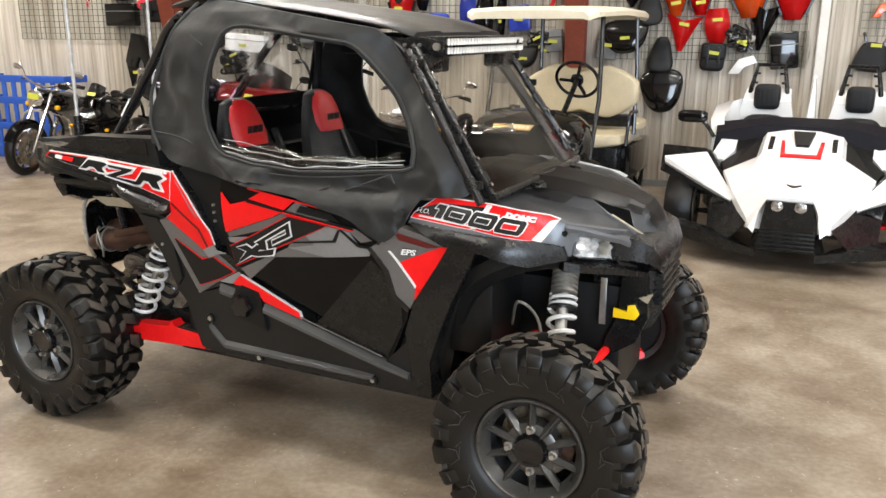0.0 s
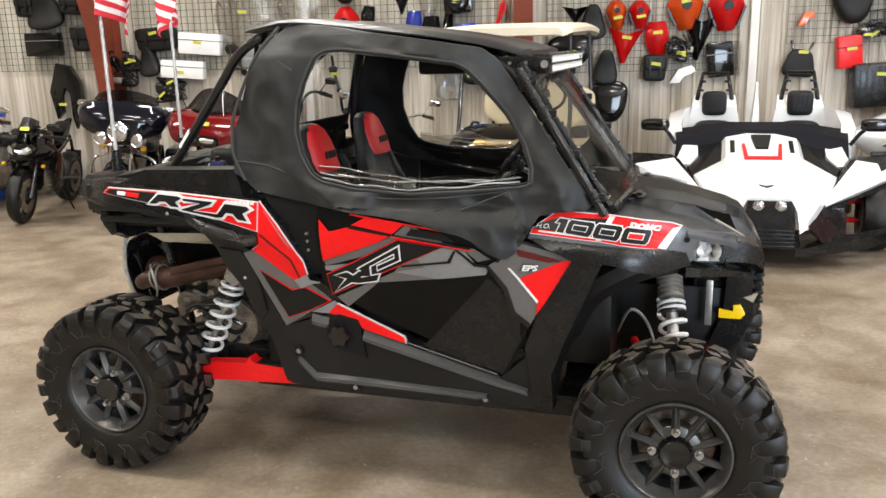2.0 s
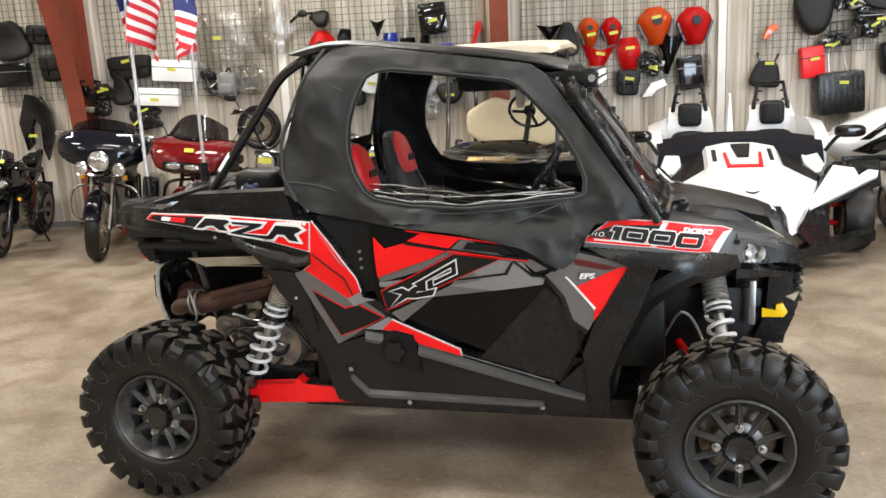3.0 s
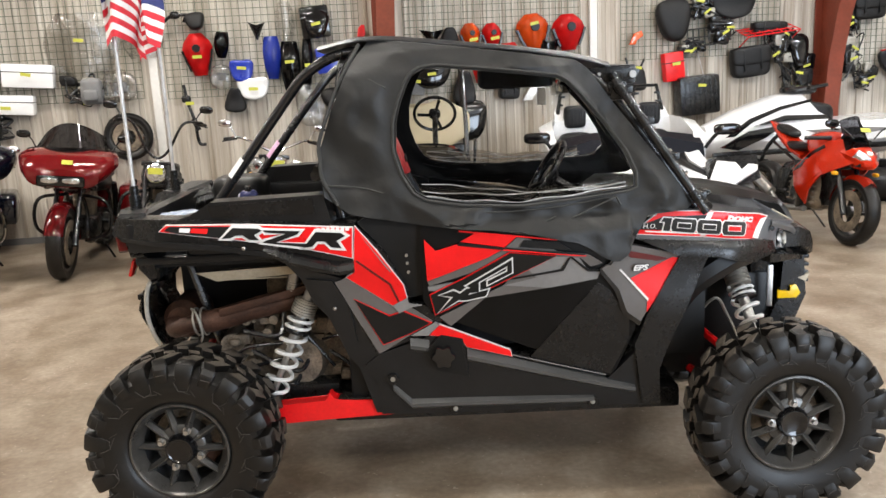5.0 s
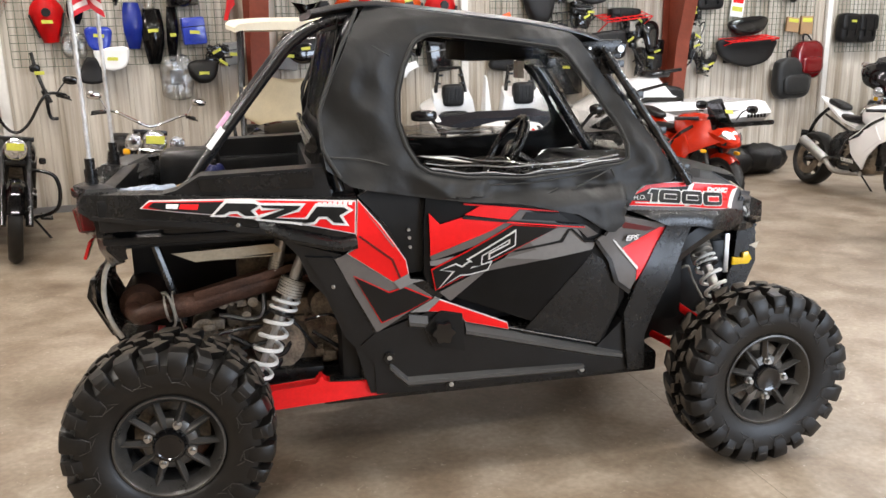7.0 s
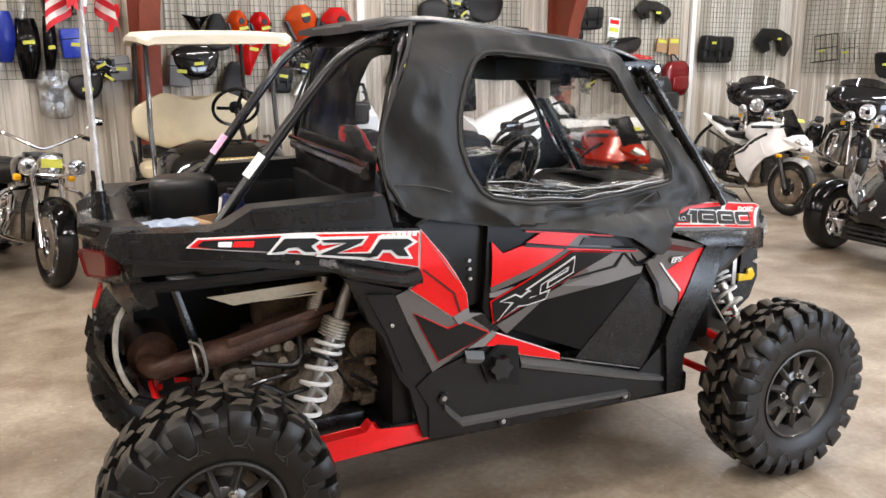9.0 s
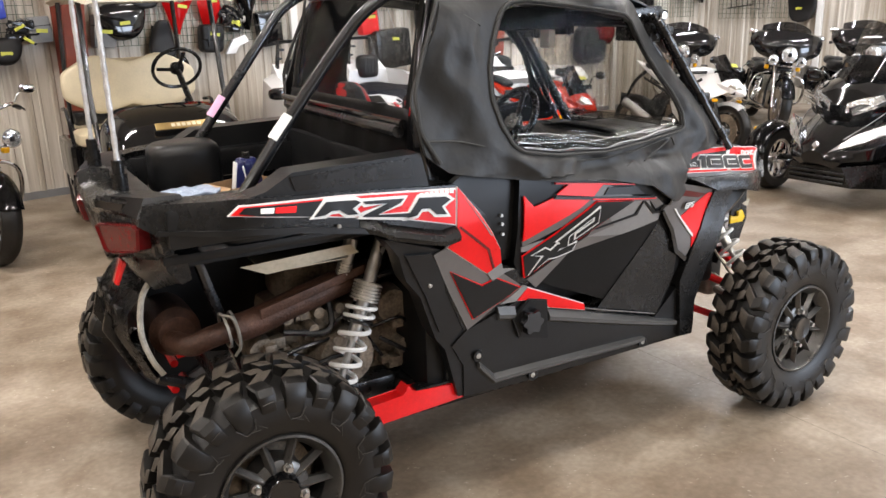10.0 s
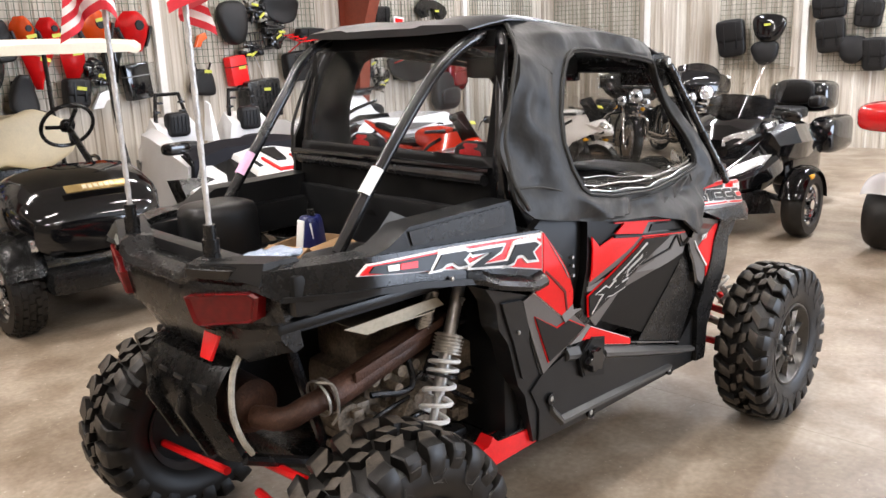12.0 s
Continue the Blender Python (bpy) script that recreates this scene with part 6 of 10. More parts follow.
# -- suspension --
def coil(bm, p, q, r, wire, turns, n=14):
    p, q = Vector(p), Vector(q)
    a, b = frame_of(q - p)
    pts = []
    for i in range(turns * n + 1):
        t = i / (turns * n)
        w = 2 * math.pi * i / n
        pts.append(p + (q - p) * t + r * (math.cos(w) * a + math.sin(w) * b))
    tube(bm, pts, wire, 6, False)


def shock(top, bot, r, c0, c1):
    """A coil-over: bare body, ribbed collar from c0 to c1 of its length, then the spring."""
    p, q = Vector(top), Vector(bot)
    at = lambda t: p + (q - p) * t
    bm = B()
    cyl(bm, p, at(0.62), r * 0.46, n=16)
    cyl(bm, at(0.62), q, r * 0.28, n=10)
    sh = part("shock_absorber", bm, "steel", utv, "coil-over shock with white spring")
    bm = B()
    prof = [(0.0, 0.0)]
    for i in range(6):
        a, st = (q - p).length * (c1 - c0) * i / 6, (q - p).length * (c1 - c0) / 6
        prof += [(r * 0.86, a), (r * 0.86, a + st * 0.35), (r * 1.04, a + st * 0.42), (r * 1.04, a + st * 0.92), (r * 0.86, a + st)]
    prof.append((0.0, prof[-1][1]))
    lathe(bm, prof, Matrix.Translation(at(c0)) @ (q - p).to_track_quat("Z", "Y").to_matrix().to_4x4(), 22)
    part("preload_collar", bm, "collar_alloy", sh, "ribbed pale preload collar")
    bm = B()
    coil(bm, at(c1 + 0.01), at(c1 + 0.11), r, 0.0072, 2)
    part("spring", bm, "spring_white", sh, "white tender spring")
    bm = B()
    coil(bm, at(c1 + 0.13), at(0.985), r, 0.0085, 5, 18)
    part("spring", bm, "spring_white", sh, "white coil spring")
    bm = B()
    cyl(bm, at(c1 + 0.112), at(c1 + 0.128), r * 1.10, n=18)
    cyl(bm, at(0.98), q, r * 0.9, n=16)
    pieces("spring_seat", bm, "black_plastic", sh)
    return sh


for s in (-1, 1):
    sh = shock((-0.612, s * 0.412, 0.985), (-0.850, s * 0.467, 0.440), 0.048, 0.28, 0.39)
    bm = B()
    cyl(bm, (-0.716, s * 0.392, 0.985), (-0.748, s * 0.372, 0.855), 0.024, n=16)
    for i in range(4):
        a = Vector((-0.737, s * 0.379, 0.900)).lerp(Vector((-0.748, s * 0.372, 0.858)), i / 4)
        cyl(bm, a, a + Vector((-0.0016, -s * 0.001, -0.0065)), 0.0275, n=16)
    part("reservoir", bm, "steel", sh, "silver reservoir canister")
    shock((1.083, s * 0.222, 0.866), (1.140, s * 0.490, 0.490), 0.048, 0.03, 0.26)
    bm = B()
    prism(bm, [(-0.32, 0.372), (-0.40, 0.436), (-0.582, 0.440), (-0.594, 0.462), (-0.602, 0.472), (-0.612, 0.462), (-0.622, 0.436), (-0.80, 0.430), (-1.06, 0.43), (-1.16, 0.40), (-1.16, 0.33), (-0.95, 0.346), (-0.775, 0.353)], Matrix.Translation((0, s * 0.51 + 0.03, 0)) @ XZ, 0.06, 0.006)
    part("trailing_arm", bm, "red_paint", utv, "red boxed trailing arm")
    bm = B()
    prism(bm, [(-0.40, 0.438), (-0.57, 0.442), (-0.57, 0.448), (-0.40, 0.446)], Matrix.Translation((0, s * 0.51 + 0.022, 0)) @ XZ, 0.05)
    part("arm_guard", bm, "black_plastic", utv)
    for y0, z0, y1, z1 in ((0.63, 0.30, 0.10, 0.37), (0.39, 0.52, 0.06, 0.49)):
        bm = B()
        tube(bm, [(-1.25, s * y0, z0), (-1.25, s * y1, z1)], 0.015, 8)
        part("radius_rod", bm, "red_paint", utv, "red radius rod")
    for zc, zi, xa, xb in ((0.30, 0.38, 0.92, 1.30), (0.44, 0.56, 0.96, 1.26)):
        bm = B()
        for xi in (xa, xb):
            tube(bm, [(1.143 + (xi - 1.143) * 0.12, s * 0.60, zc), (xi, s * 0.20, zi)], 0.017, 8)
        pieces("control_arm", bm, "red_paint", utv, "red tubular control arm")
    bm = B()
    tube(bm, [(1.143, s * 0.60, 0.36), (1.12, s * 0.14, 0.45)], 0.020, 10)
    blob(bm, (1.13, s * 0.26, 0.43), (0.05, 0.06, 0.05))
    tube(bm, [(-1.143, s * 0.60, 0.36), (-1.05, s * 0.2, 0.48)], 0.022, 10)
    pieces("drive_shaft", bm, "dull_steel", utv)
    bm = B()
    tube(bm, [(0.90, s * 0.30, 0.62), (0.96, s * 0.40, 0.75), (1.03, s * 0.36, 0.66), (1.10, s * 0.50, 0.45)], 0.006, 6)
    part("brake_line", bm, "dull_steel", utv)

# -- wheels --
def tyre_bm(R, rim, w, count):
    """Carcass and moulded lugs about local y, outer side towards -y."""
    bm = B()
    prof = [(rim, -w * 0.38), (rim + 0.010, -w * 0.42), (rim + 0.022, -w * 0.445), (rim + 0.05, -w * 0.475), (R - 0.100, -w * 0.497), (R - 0.058, -w * 0.468), (R - 0.034, -w * 0.30), (R - 0.030, 0), (R - 0.034, w * 0.30), (R - 0.058, w * 0.468), (R - 0.100, w * 0.497), (rim + 0.05, w * 0.475), (rim + 0.016, w * 0.43), (rim, w * 0.38)]
    m = Matrix.Rotation(radians(-90), 4, "X")
    lathe(bm, prof, m, 72)
    step = 2 * math.pi / count

    def lug(a0, rows, foot_drop=0.040):
        """rows: (radius, y, half angle, angle shift) across a lug's top; its foot lies inside the carcass."""
        cols = (-1, -0.78, 0.78, 1)
        top, foot = [], []
        for i, (r, y, h, sh) in enumerate(rows):
            rim_row = i in (0, len(rows) - 1)
            tr, tf = [], []
            for c in cols:
                a = a0 + sh + c * h
                drop = 0.004 if abs(c) == 1 or rim_row else 0.0
                inward = 0.002 if abs(y) > w * 0.46 and (abs(c) == 1 or rim_row) else 0.0
                yy = y - math.copysign(inward, y)
                tr.append(bm.verts.new(((r - drop) * math.cos(a), yy, (r - drop) * math.sin(a))))
                b = a0 + sh + c * h * 1.10
                tf.append(bm.verts.new(((r - foot_drop) * math.cos(b), y * 0.93, (r - foot_drop) * math.sin(b))))
            top.append(tr)
            foot.append(tf)
        for i in range(len(rows) - 1):
            for c in range(3):
                f = bm.faces.new((top[i][c], top[i][c + 1], top[i + 1][c + 1], top[i + 1][c]))
                f.material_index = 1 if min(rows[i][0], rows[i + 1][0]) > R - 0.010 else 0
            bm.faces.new((top[i][3], foot[i][3], foot[i + 1][3], top[i + 1][3]))
            bm.faces.new((foot[i][0], top[i][0], top[i + 1][0], foot[i + 1][0]))
        for r, q in ((top[0], foot[0]), (top[-1], foot[-1])):
            for c in range(3):
                bm.faces.new((r[c], q[c], q[c + 1], r[c + 1]))

    for i in range(count):
        for sg in (-1, 1):
            a0 = i * step + (0 if sg < 0 else step / 2)
            if i % 2 == 0:
                # broad rounded pad running down to a blunt point on the sidewall
                lug(a0, [(R, sg * w * 0.17, step * 0.24, sg * 0.08), (R - 0.003, sg * w * 0.34, step * 0.35, 0.0), (R - 0.012, sg * w * 0.458, step * 0.36, 0.0), (R - 0.034, sg * w * 0.505, step * 0.36, 0.0), (R - 0.066, sg * w * 0.516, step * 0.34, 0.0), (R - 0.090, sg * w * 0.506, step * 0.24, 0.0)])
            else:
                # narrow bar with its own step
                lug(a0, [(R + 0.001, sg * w * 0.12, step * 0.22, sg * 0.10), (R - 0.002, sg * w * 0.33, step * 0.27, 0.04), (R - 0.012, sg * w * 0.455, step * 0.29, 0.0), (R - 0.030, sg * w * 0.500, step * 0.29, 0.0), (R - 0.056, sg * w * 0.508, step * 0.27, 0.0), (R - 0.070, sg * w * 0.500, step * 0.20, 0.0)])
        # centre blocks
        for k in (-1, 1):
            lug(i * step + step * (0.25 + 0.22 * k), [(R + 0.001, k * w * 0.015, step * 0.20, 0.0), (R + 0.002, k * w * 0.07, step * 0.23, 0.02 * k), (R + 0.001, k * w * 0.13, step * 0.20, 0.04 * k)])
    return bm


def tyre_lines_bm(R, rim, w, count):
    """Thin raised moulding lines on the outer sidewall, scuffed pale."""
    bm = B()
    step = 2 * math.pi / count

    def at(r, a, y):
        return Vector((r * math.cos(a), y, r * math.sin(a)))

    for i in range(count):
        a0 = i * step
        if i % 2 == 0:
            y = -w * 0.516
            tube(bm, [at(R - 0.078, a0 - step * 0.41, y), at(R - 0.110, a0 - step * 0.30, y + 0.003), at(R - 0.116, a0 + step * 0.16, y + 0.003), at(R - 0.080, a0 + step * 0.41, y)], 0.0016, 5, False)
            tube(bm, [at(rim + 0.055, a0 - step * 0.5, -w * 0.482), at(rim + 0.064, a0 + step * 0.1, -w * 0.487)], 0.0018, 5, False)
        else:
            tube(bm, [at(R - 0.050, a0 - step * 0.20, -w * 0.508), at(R - 0.053, a0 + step * 0.20, -w * 0.508)], 0.0016, 5, False)
            tube(bm, [at(rim + 0.050, a0 + step * 0.2, -w * 0.480), at(rim + 0.072, a0 + step * 0.55, -w * 0.490)], 0.0016, 5, False)
    return bm


def rim_bm(rim, w):
    """Outer lip and ring."""
    bm = B()
    m = Matrix.Rotation(radians(90), 4, "X")
    lathe(bm, [(rim + 0.004, w * 0.38), (rim + 0.002, w * 0.425), (rim - 0.005, w * 0.43), (rim - 0.010, w * 0.41), (rim - 0.013, w * 0.385), (rim - 0.034, w * 0.272), (rim - 0.037, w * 0.252), (rim - 0.032, w * 0.215), (rim + 0.002, w * 0.20)], m, 60)
    return bm


def spoke_bm(rim, y, a):
    """One bladed spoke with a crest, outer face at -y; it flares at the ring."""
    bm = B()
    rows = []
    for r, w, d0, d1 in ((0.050, 0.020, -0.006, 0.034), (0.085, 0.0155, -0.012, 0.026), (0.130, 0.0130, -0.008, 0.028), (rim - 0.032, 0.0115, -0.006, 0.034), (rim - 0.006, 0.0105, -0.010, 0.045)):
        rows.append([Vector((r, sg * w, y + dd)) for sg, dd in ((-1, d0 + 0.016), (-0.15, d0), (0.15, d0), (1, d0 + 0.016), (0.7, d1), (-0.7, d1))])
    rot = Matrix.Rotation(-a, 4, "Y")
    faces_from(bm, [[rot @ Vector((p.x, p.z, p.y)) for p in row] for row in rows])
    return bm


def make_wheel(w, name="wheel"):
    e = thing(name, "knobbly black tyre on dark cast wheel", "wheel")
    ty = part("tyre", tyre_bm(0.364, 0.186, w, 24), None, e, "knobbly black mud tyre", 30, ["rubber", "rubber_worn"])
    pieces("sidewall_moulding", tyre_lines_bm(0.364, 0.186, w, 24), "tyre_line", ty)
    rm = part("rim", rim_bm(0.186, w), "cast_wheel", e, "dark grey cast wheel")
    for i in range(10):
        part("spoke", spoke_bm(0.186, -w * 0.31, 2 * math.pi * i / 10 + 0.01), "cast_wheel", rm)
    m = Matrix.Rotation(radians(90), 4, "X")
    bm = B()
    lathe(bm, [(0.184, w * 0.21), (0.172, w * 0.18), (0.166, w * 0.02), (0.160, -w * 0.30), (0.184, -w * 0.40)], m, 60)
    part("barrel", bm, "barrel", rm, "grey inner barrel")
    # added disc, stands in for the shaded inside of the wheel
    bm = B()
    lathe(bm, [(0.0, 0.012), (0.162, 0.012), (0.162, -0.012), (0.0, -0.012)], Matrix.Translation((0, w * 0.16, 0)) @ m, 40)
    part("backing_plate", bm, "matte_panel", rm, "added black disc for the dark behind the spokes")
    bm = B()
    lathe(bm, [(0.0, w * 0.425), (0.040, w * 0.425), (0.044, w * 0.435), (0.050, w * 0.435), (0.058, w * 0.39), (0.060, w * 0.34), (0.062, w * 0.31)], m, 32)
    part("hub_cap", bm, "gloss_black", rm, "glossy black hub cap")
    bm = B()
    lathe(bm, [(0.054, w * 0.325), (0.086, w * 0.310), (0.093, w * 0.29), (0.093, w * 0.05)], m, 32)
    part("hub", bm, "cast_wheel", rm)
    for i in range(4):
        bm = B()
        a = 0.30 + math.pi / 2 * i
        c = Vector((0.078 * math.cos(a), -w * 0.30, 0.075 * math.sin(a)))
        cyl(bm, c, c + Vector((0, -0.030, 0)), 0.0115, 0.0095, 6)
        cyl(bm, c, c + Vector((0, -0.012, 0)), 0.0155, 0.0155, 12)
        part("lug_nut", bm, "steel", rm, "steel lug nut")
    bm = B()
    lathe(bm, [(0.05, 0.0), (0.13, 0.0), (0.13, 0.006), (0.05, 0.006)], Matrix.Translation((0, 0.005, 0)) @ m, 36)
    part("brake_disc", bm, "engine", rm)
    bm = B()
    box(bm, (0.07, 0.135), (-0.015, 0.03), (-0.04, 0.045), 0.01)
    part("brake_caliper", bm, "rust", rm, "rusty brake caliper")
    return e


wf = make_wheel(0.235)
wr = make_wheel(0.285)
for base_wheel, x, w in ((wf, 1.143, 0.235), (wr, -1.143, 0.285)):
    yy = 0.765 + 0.035 - w * 0.40 - 0.03
    for s in (-1, 1):
        steer = 2.0 if x > 0 else 0.0
        spin = 17 if x > 0 else 40
        m = Matrix.Translation((x, s * yy, 0.3635)) @ Matrix.Rotation(radians(steer + (0 if s < 0 else 180)), 4, "Z") @ Matrix.Rotation(radians(spin), 4, "Y")
        if s < 0:
            base_wheel.matrix_world = m
            base_wheel.parent = utv
        else:
            copy_thing(base_wheel, m)
for o in list(scene.objects):
    if o.name.split(".")[0] == "wheel":
        o.parent = utv
        for k in ("label", "category", "group"):
            if k in o and k != "label":
                del o[k]

# -- things lying in the bed and the whips --
def flag_whip(y, way):
    t = thing("flag_whip", "white twisted whip pole with a stars-and-stripes flag", "flag", Matrix.Translation((-1.392, y, 1.20)), "whips")
    bm = B()
    cyl(bm, (0, 0, 0.0), (0, 0, 0.06), 0.024, n=12)
    cyl(bm, (0, 0, 0.05), (0, 0, 0.10), 0.018, n=12)
    part("base", bm, "black_plastic", t, "black whip base")
    bm = B()
    n, rings = 10, []
    for i in range(90):
        z = 0.10 + 1.25 * i / 89
        rings.append([Vector(((0.0082 + 0.0009 * math.cos(2 * (a - z * 60))) * math.cos(a), (0.0082 + 0.0009 * math.cos(2 * (a - z * 60))) * math.sin(a), z)) for a in [2 * math.pi * j / n for j in range(n)]])
    faces_from(bm, rings)
    part("pole", bm, "pole_silver", t, "silver-white spiral-wrapped pole")
    bm = B()
    rows, cols = 13, 14
    vs = []
    rnd = random.Random(int(100 * y) + 7)
    ph = rnd.uniform(0, 6)
    for i in range(rows + 1):
        row = []
        for j in range(cols + 1):
            c, d = j / cols, i / rows
            drop = 0.12 * abs(c - 0.25) + 0.06 * max(0.0, c - 0.25) ** 2
            x = -0.02 + 0.115 * c + 0.020 * math.sin(8 * c + 3 * d + ph)
            yy = 0.045 * math.sin(9.0 * c + 3 * d + ph) - 0.10 * c + 0.028
            row.append(bm.verts.new((way * x, -1.5 * yy, 1.05 - 0.36 * d * (1 - 0.1 * c) - drop)))
        vs.append(row)
    for i in range(rows):
        for j in range(cols):
            f = bm.faces.new((vs[i][j], vs[i][j + 1], vs[i + 1][j + 1], vs[i + 1][j]))
            f.material_index = 2 if (i < 7 and j < 6) else (0 if i % 2 == 0 else 1)
    part("flag_cloth", bm, None, t, "small red, white and blue flag hanging slack", 80, ["flag_red", "flag_white", "flag_blue"])
    return t


flag_whip(-0.237, 1)
flag_whip(0.281, -1)

bx = thing("cardboard_box", "small opened brown cardboard box in the cargo bed", "box", pose(-0.97, -0.08, 1.05, 0, 0, 20) @ Matrix.Diagonal((0.8, 0.85, 0.8, 1.0)))
bm = B()
for x, y in (((-0.13, 0.13), (-0.09, -0.085)), ((-0.13, 0.13), (0.085, 0.09)), ((-0.13, -0.125), (-0.09, 0.09)), ((0.125, 0.13), (-0.09, 0.09))):
    box(bm, x, y, (0, 0.13))
box(bm, (-0.13, 0.13), (-0.09, 0.09), (0, 0.005))
part("carton", bm, "cardboard", bx)
bm = B()
box(bm, (-0.13, 0.13), (-0.09, 0.0), (-0.002, 0.002), 0, Matrix.Translation((0, -0.09, 0.13)) @ Matrix.Rotation(radians(28), 4, "X") @ Matrix.Translation((0, 0.0, 0)))
box(bm, (-0.005, 0.0), (-0.09, 0.09), (-0.08, 0.0), 0, Matrix.Translation((-0.13, 0, 0.13)) @ Matrix.Rotation(radians(70), 4, "Y"))
part("flap", bm, "cardboard", bx)
for i, (x, y, a) in enumerate(((-0.985, -0.085, 8), (-0.925, -0.075, -10))):
    t = thing("bottle", "dark blue plastic oil bottle standing in the opened box", "bottle", pose(x, y, 1.057, 0, a, 20 * i), "oil bottles")
    bm = B()
    blob(bm, (0, 0, 0.090), (0.034, 0.025, 0.090), 0.35, 0.5)
    part("body", bm, "navy_plastic", t)
    bm = B()
    cyl(bm, (0, 0, 0.176), (0, 0, 0.200), 0.012, n=12)
    part("cap", bm, "black_plastic", t)
    bm = B()
    box(bm, (-0.0355, -0.030), (-0.018, 0.018), (0.07, 0.165), 0.002)
    part("sticker", bm, "tag_white", t)
t = thing("plastic_bag", "crumpled pale blue plastic parts bag on the bed edge", "bag", pose(-1.27, -0.22, 1.160, 0, 0, 12))
bm = B()
blob(bm, (0.06, 0.0, 0.006), (0.12, 0.070, 0.007), 0.5, 0.5, None, 36, 12, lambda p: Vector((p.x, p.y, p.z + 0.010 * noise.noise(p * 22) + 0.006 * noise.noise(p * 60))))
part("sheet", bm, "poly_bag", t)
t = thing("rubber_flap", "black folded rubber flap lying in the cargo bed", "flap", pose(-0.72, -0.20, 1.06, 0, -38, 10))
bm = B()
box(bm, (-0.16, 0.20), (-0.12, 0.12), (0, 0.012), 0.004)
part("sheet", bm, "seat_grey", t)


# ---- motor cycles: built with x forward and y left, origin on the floor under the front axle ----
def disc_wheel(parent, name, x, R, w, rim_mat, style="cast", y=0.0, spokes=10, turn=0.0):
    """A road wheel: tyre with rim, spokes and brake disc under it."""
    c = Matrix.Translation((x, y, R)) @ Matrix.Rotation(radians(turn), 4, "Z")
    m = c @ Matrix.Rotation(radians(90), 4, "X")
    bm = B()
    r = R * (0.60 if style in ("fat", "knobbly") else 0.76)
    lathe(bm, [(r, -w * 0.42), (r + 0.02, -w * 0.5), (R - 0.03, -w * 0.49), (R - 0.008, -w * 0.30), (R, 0), (R - 0.008, w * 0.30), (R - 0.03, w * 0.49), (r + 0.02, w * 0.5), (r, w * 0.42)], m, 40)
    for i in range(36):
        a = 2 * math.pi * i / 36
        for sg in (-1, 1):
            p = [m @ Vector(((R - q) * math.cos(a + e), (R - q) * math.sin(a + e), sg * w * k)) for q, e, k in ((-0.0015, 0, 0.10), (-0.0015, 0.05, 0.10), (0.010, 0.11, 0.36), (0.010, 0.06, 0.36))]
            bm.faces.new([bm.verts.new(v) for v in p])
    if style == "knobbly":
        for i in range(30):
            for k in range(5):
                a = 2 * math.pi * (i + 0.5 * (k % 2)) / 30
                y0 = w * (-0.40 + 0.20 * k)
                q = 0.020 if k in (0, 4) else 0.0
                ring = lambda rr, sz: [m @ Vector((rr * math.cos(a + e * sz), rr * math.sin(a + e * sz), y0 + f * w * 0.085)) for e, f in ((-1, -1), (1, -0.7), (1, 1), (-1, 0.7))]
                faces_from(bm, [ring(R - 0.03 - q, 0.085), ring(R + 0.006 - q, 0.075)])
    tyre = part(name, bm, "rubber", parent, "black road tyre on its wheel")
    bm = B()
    lathe(bm, [(r + 0.004, -w * 0.42), (r - 0.022, -w * 0.36), (r - 0.03, 0), (r - 0.022, w * 0.36), (r + 0.004, w * 0.42)], m, 40)
    lathe(bm, [(r + 0.006, -w * 0.40), (r, 0), (r + 0.006, w * 0.40)], m, 40)
    lathe(bm, [(0.0, -w * 0.5), (0.045, -w * 0.5), (0.05, 0), (0.045, w * 0.5), (0.0, w * 0.5)], m, 18)
    thick = 0.014 if style == "cast" else (0.004 if style == "wire" else 0.022)
    for i in range(spokes):
        a = 2 * math.pi * i / spokes
        for e in ((-0.12, 0.12) if style == "wire" else (0.0,)):
            tube(bm, [m @ Vector((0.04 * math.cos(a), 0.04 * math.sin(a), w * 0.2 * (1 if i % 2 else -1) if style == "wire" else 0)), m @ Vector(((r - 0.01) * math.cos(a + e), (r - 0.01) * math.sin(a + e), 0))], thick, 6)
    part("wheel_rim", bm, rim_mat, tyre)
    for sg in (-1, 1) if style not in ("fat", "knobbly") else ():
        bm = B()
        lathe(bm, [(r * 0.42, sg * w * 0.50), (r * 0.80, sg * w * 0.50), (r * 0.80, sg * (w * 0.50 + 0.005)), (r * 0.42, sg * (w * 0.50 + 0.005))], m, 30)
        part("brake_disc", bm, "engine", tyre)
    return tyre


def arc_fender(parent, name, x, R, w, a0, a1, mat, y=0.0, gap=0.03, n=14, z=None):
    """A mudguard round a wheel from angle a0 to a1 (degrees, 0 forward, 90 up)."""
    bm = B()
    rings = []
    for i in range(n + 1):
        a = radians(a0 + (a1 - a0) * i / n)
        ring = []
        for k in (-1.0, -0.85, -0.4, 0.4, 0.85, 1.0):
            rr = R + gap - 0.045 * abs(k) ** 3
            ring.append(Vector((x + rr * math.cos(a), y + w * k, R + rr * math.sin(a))))
        rings.append(ring)
    faces_from(bm, rings, False, False)
    bmesh.ops.solidify(bm, geom=bm.faces[:], thickness=0.006)
    return part(name, bm, mat, parent)


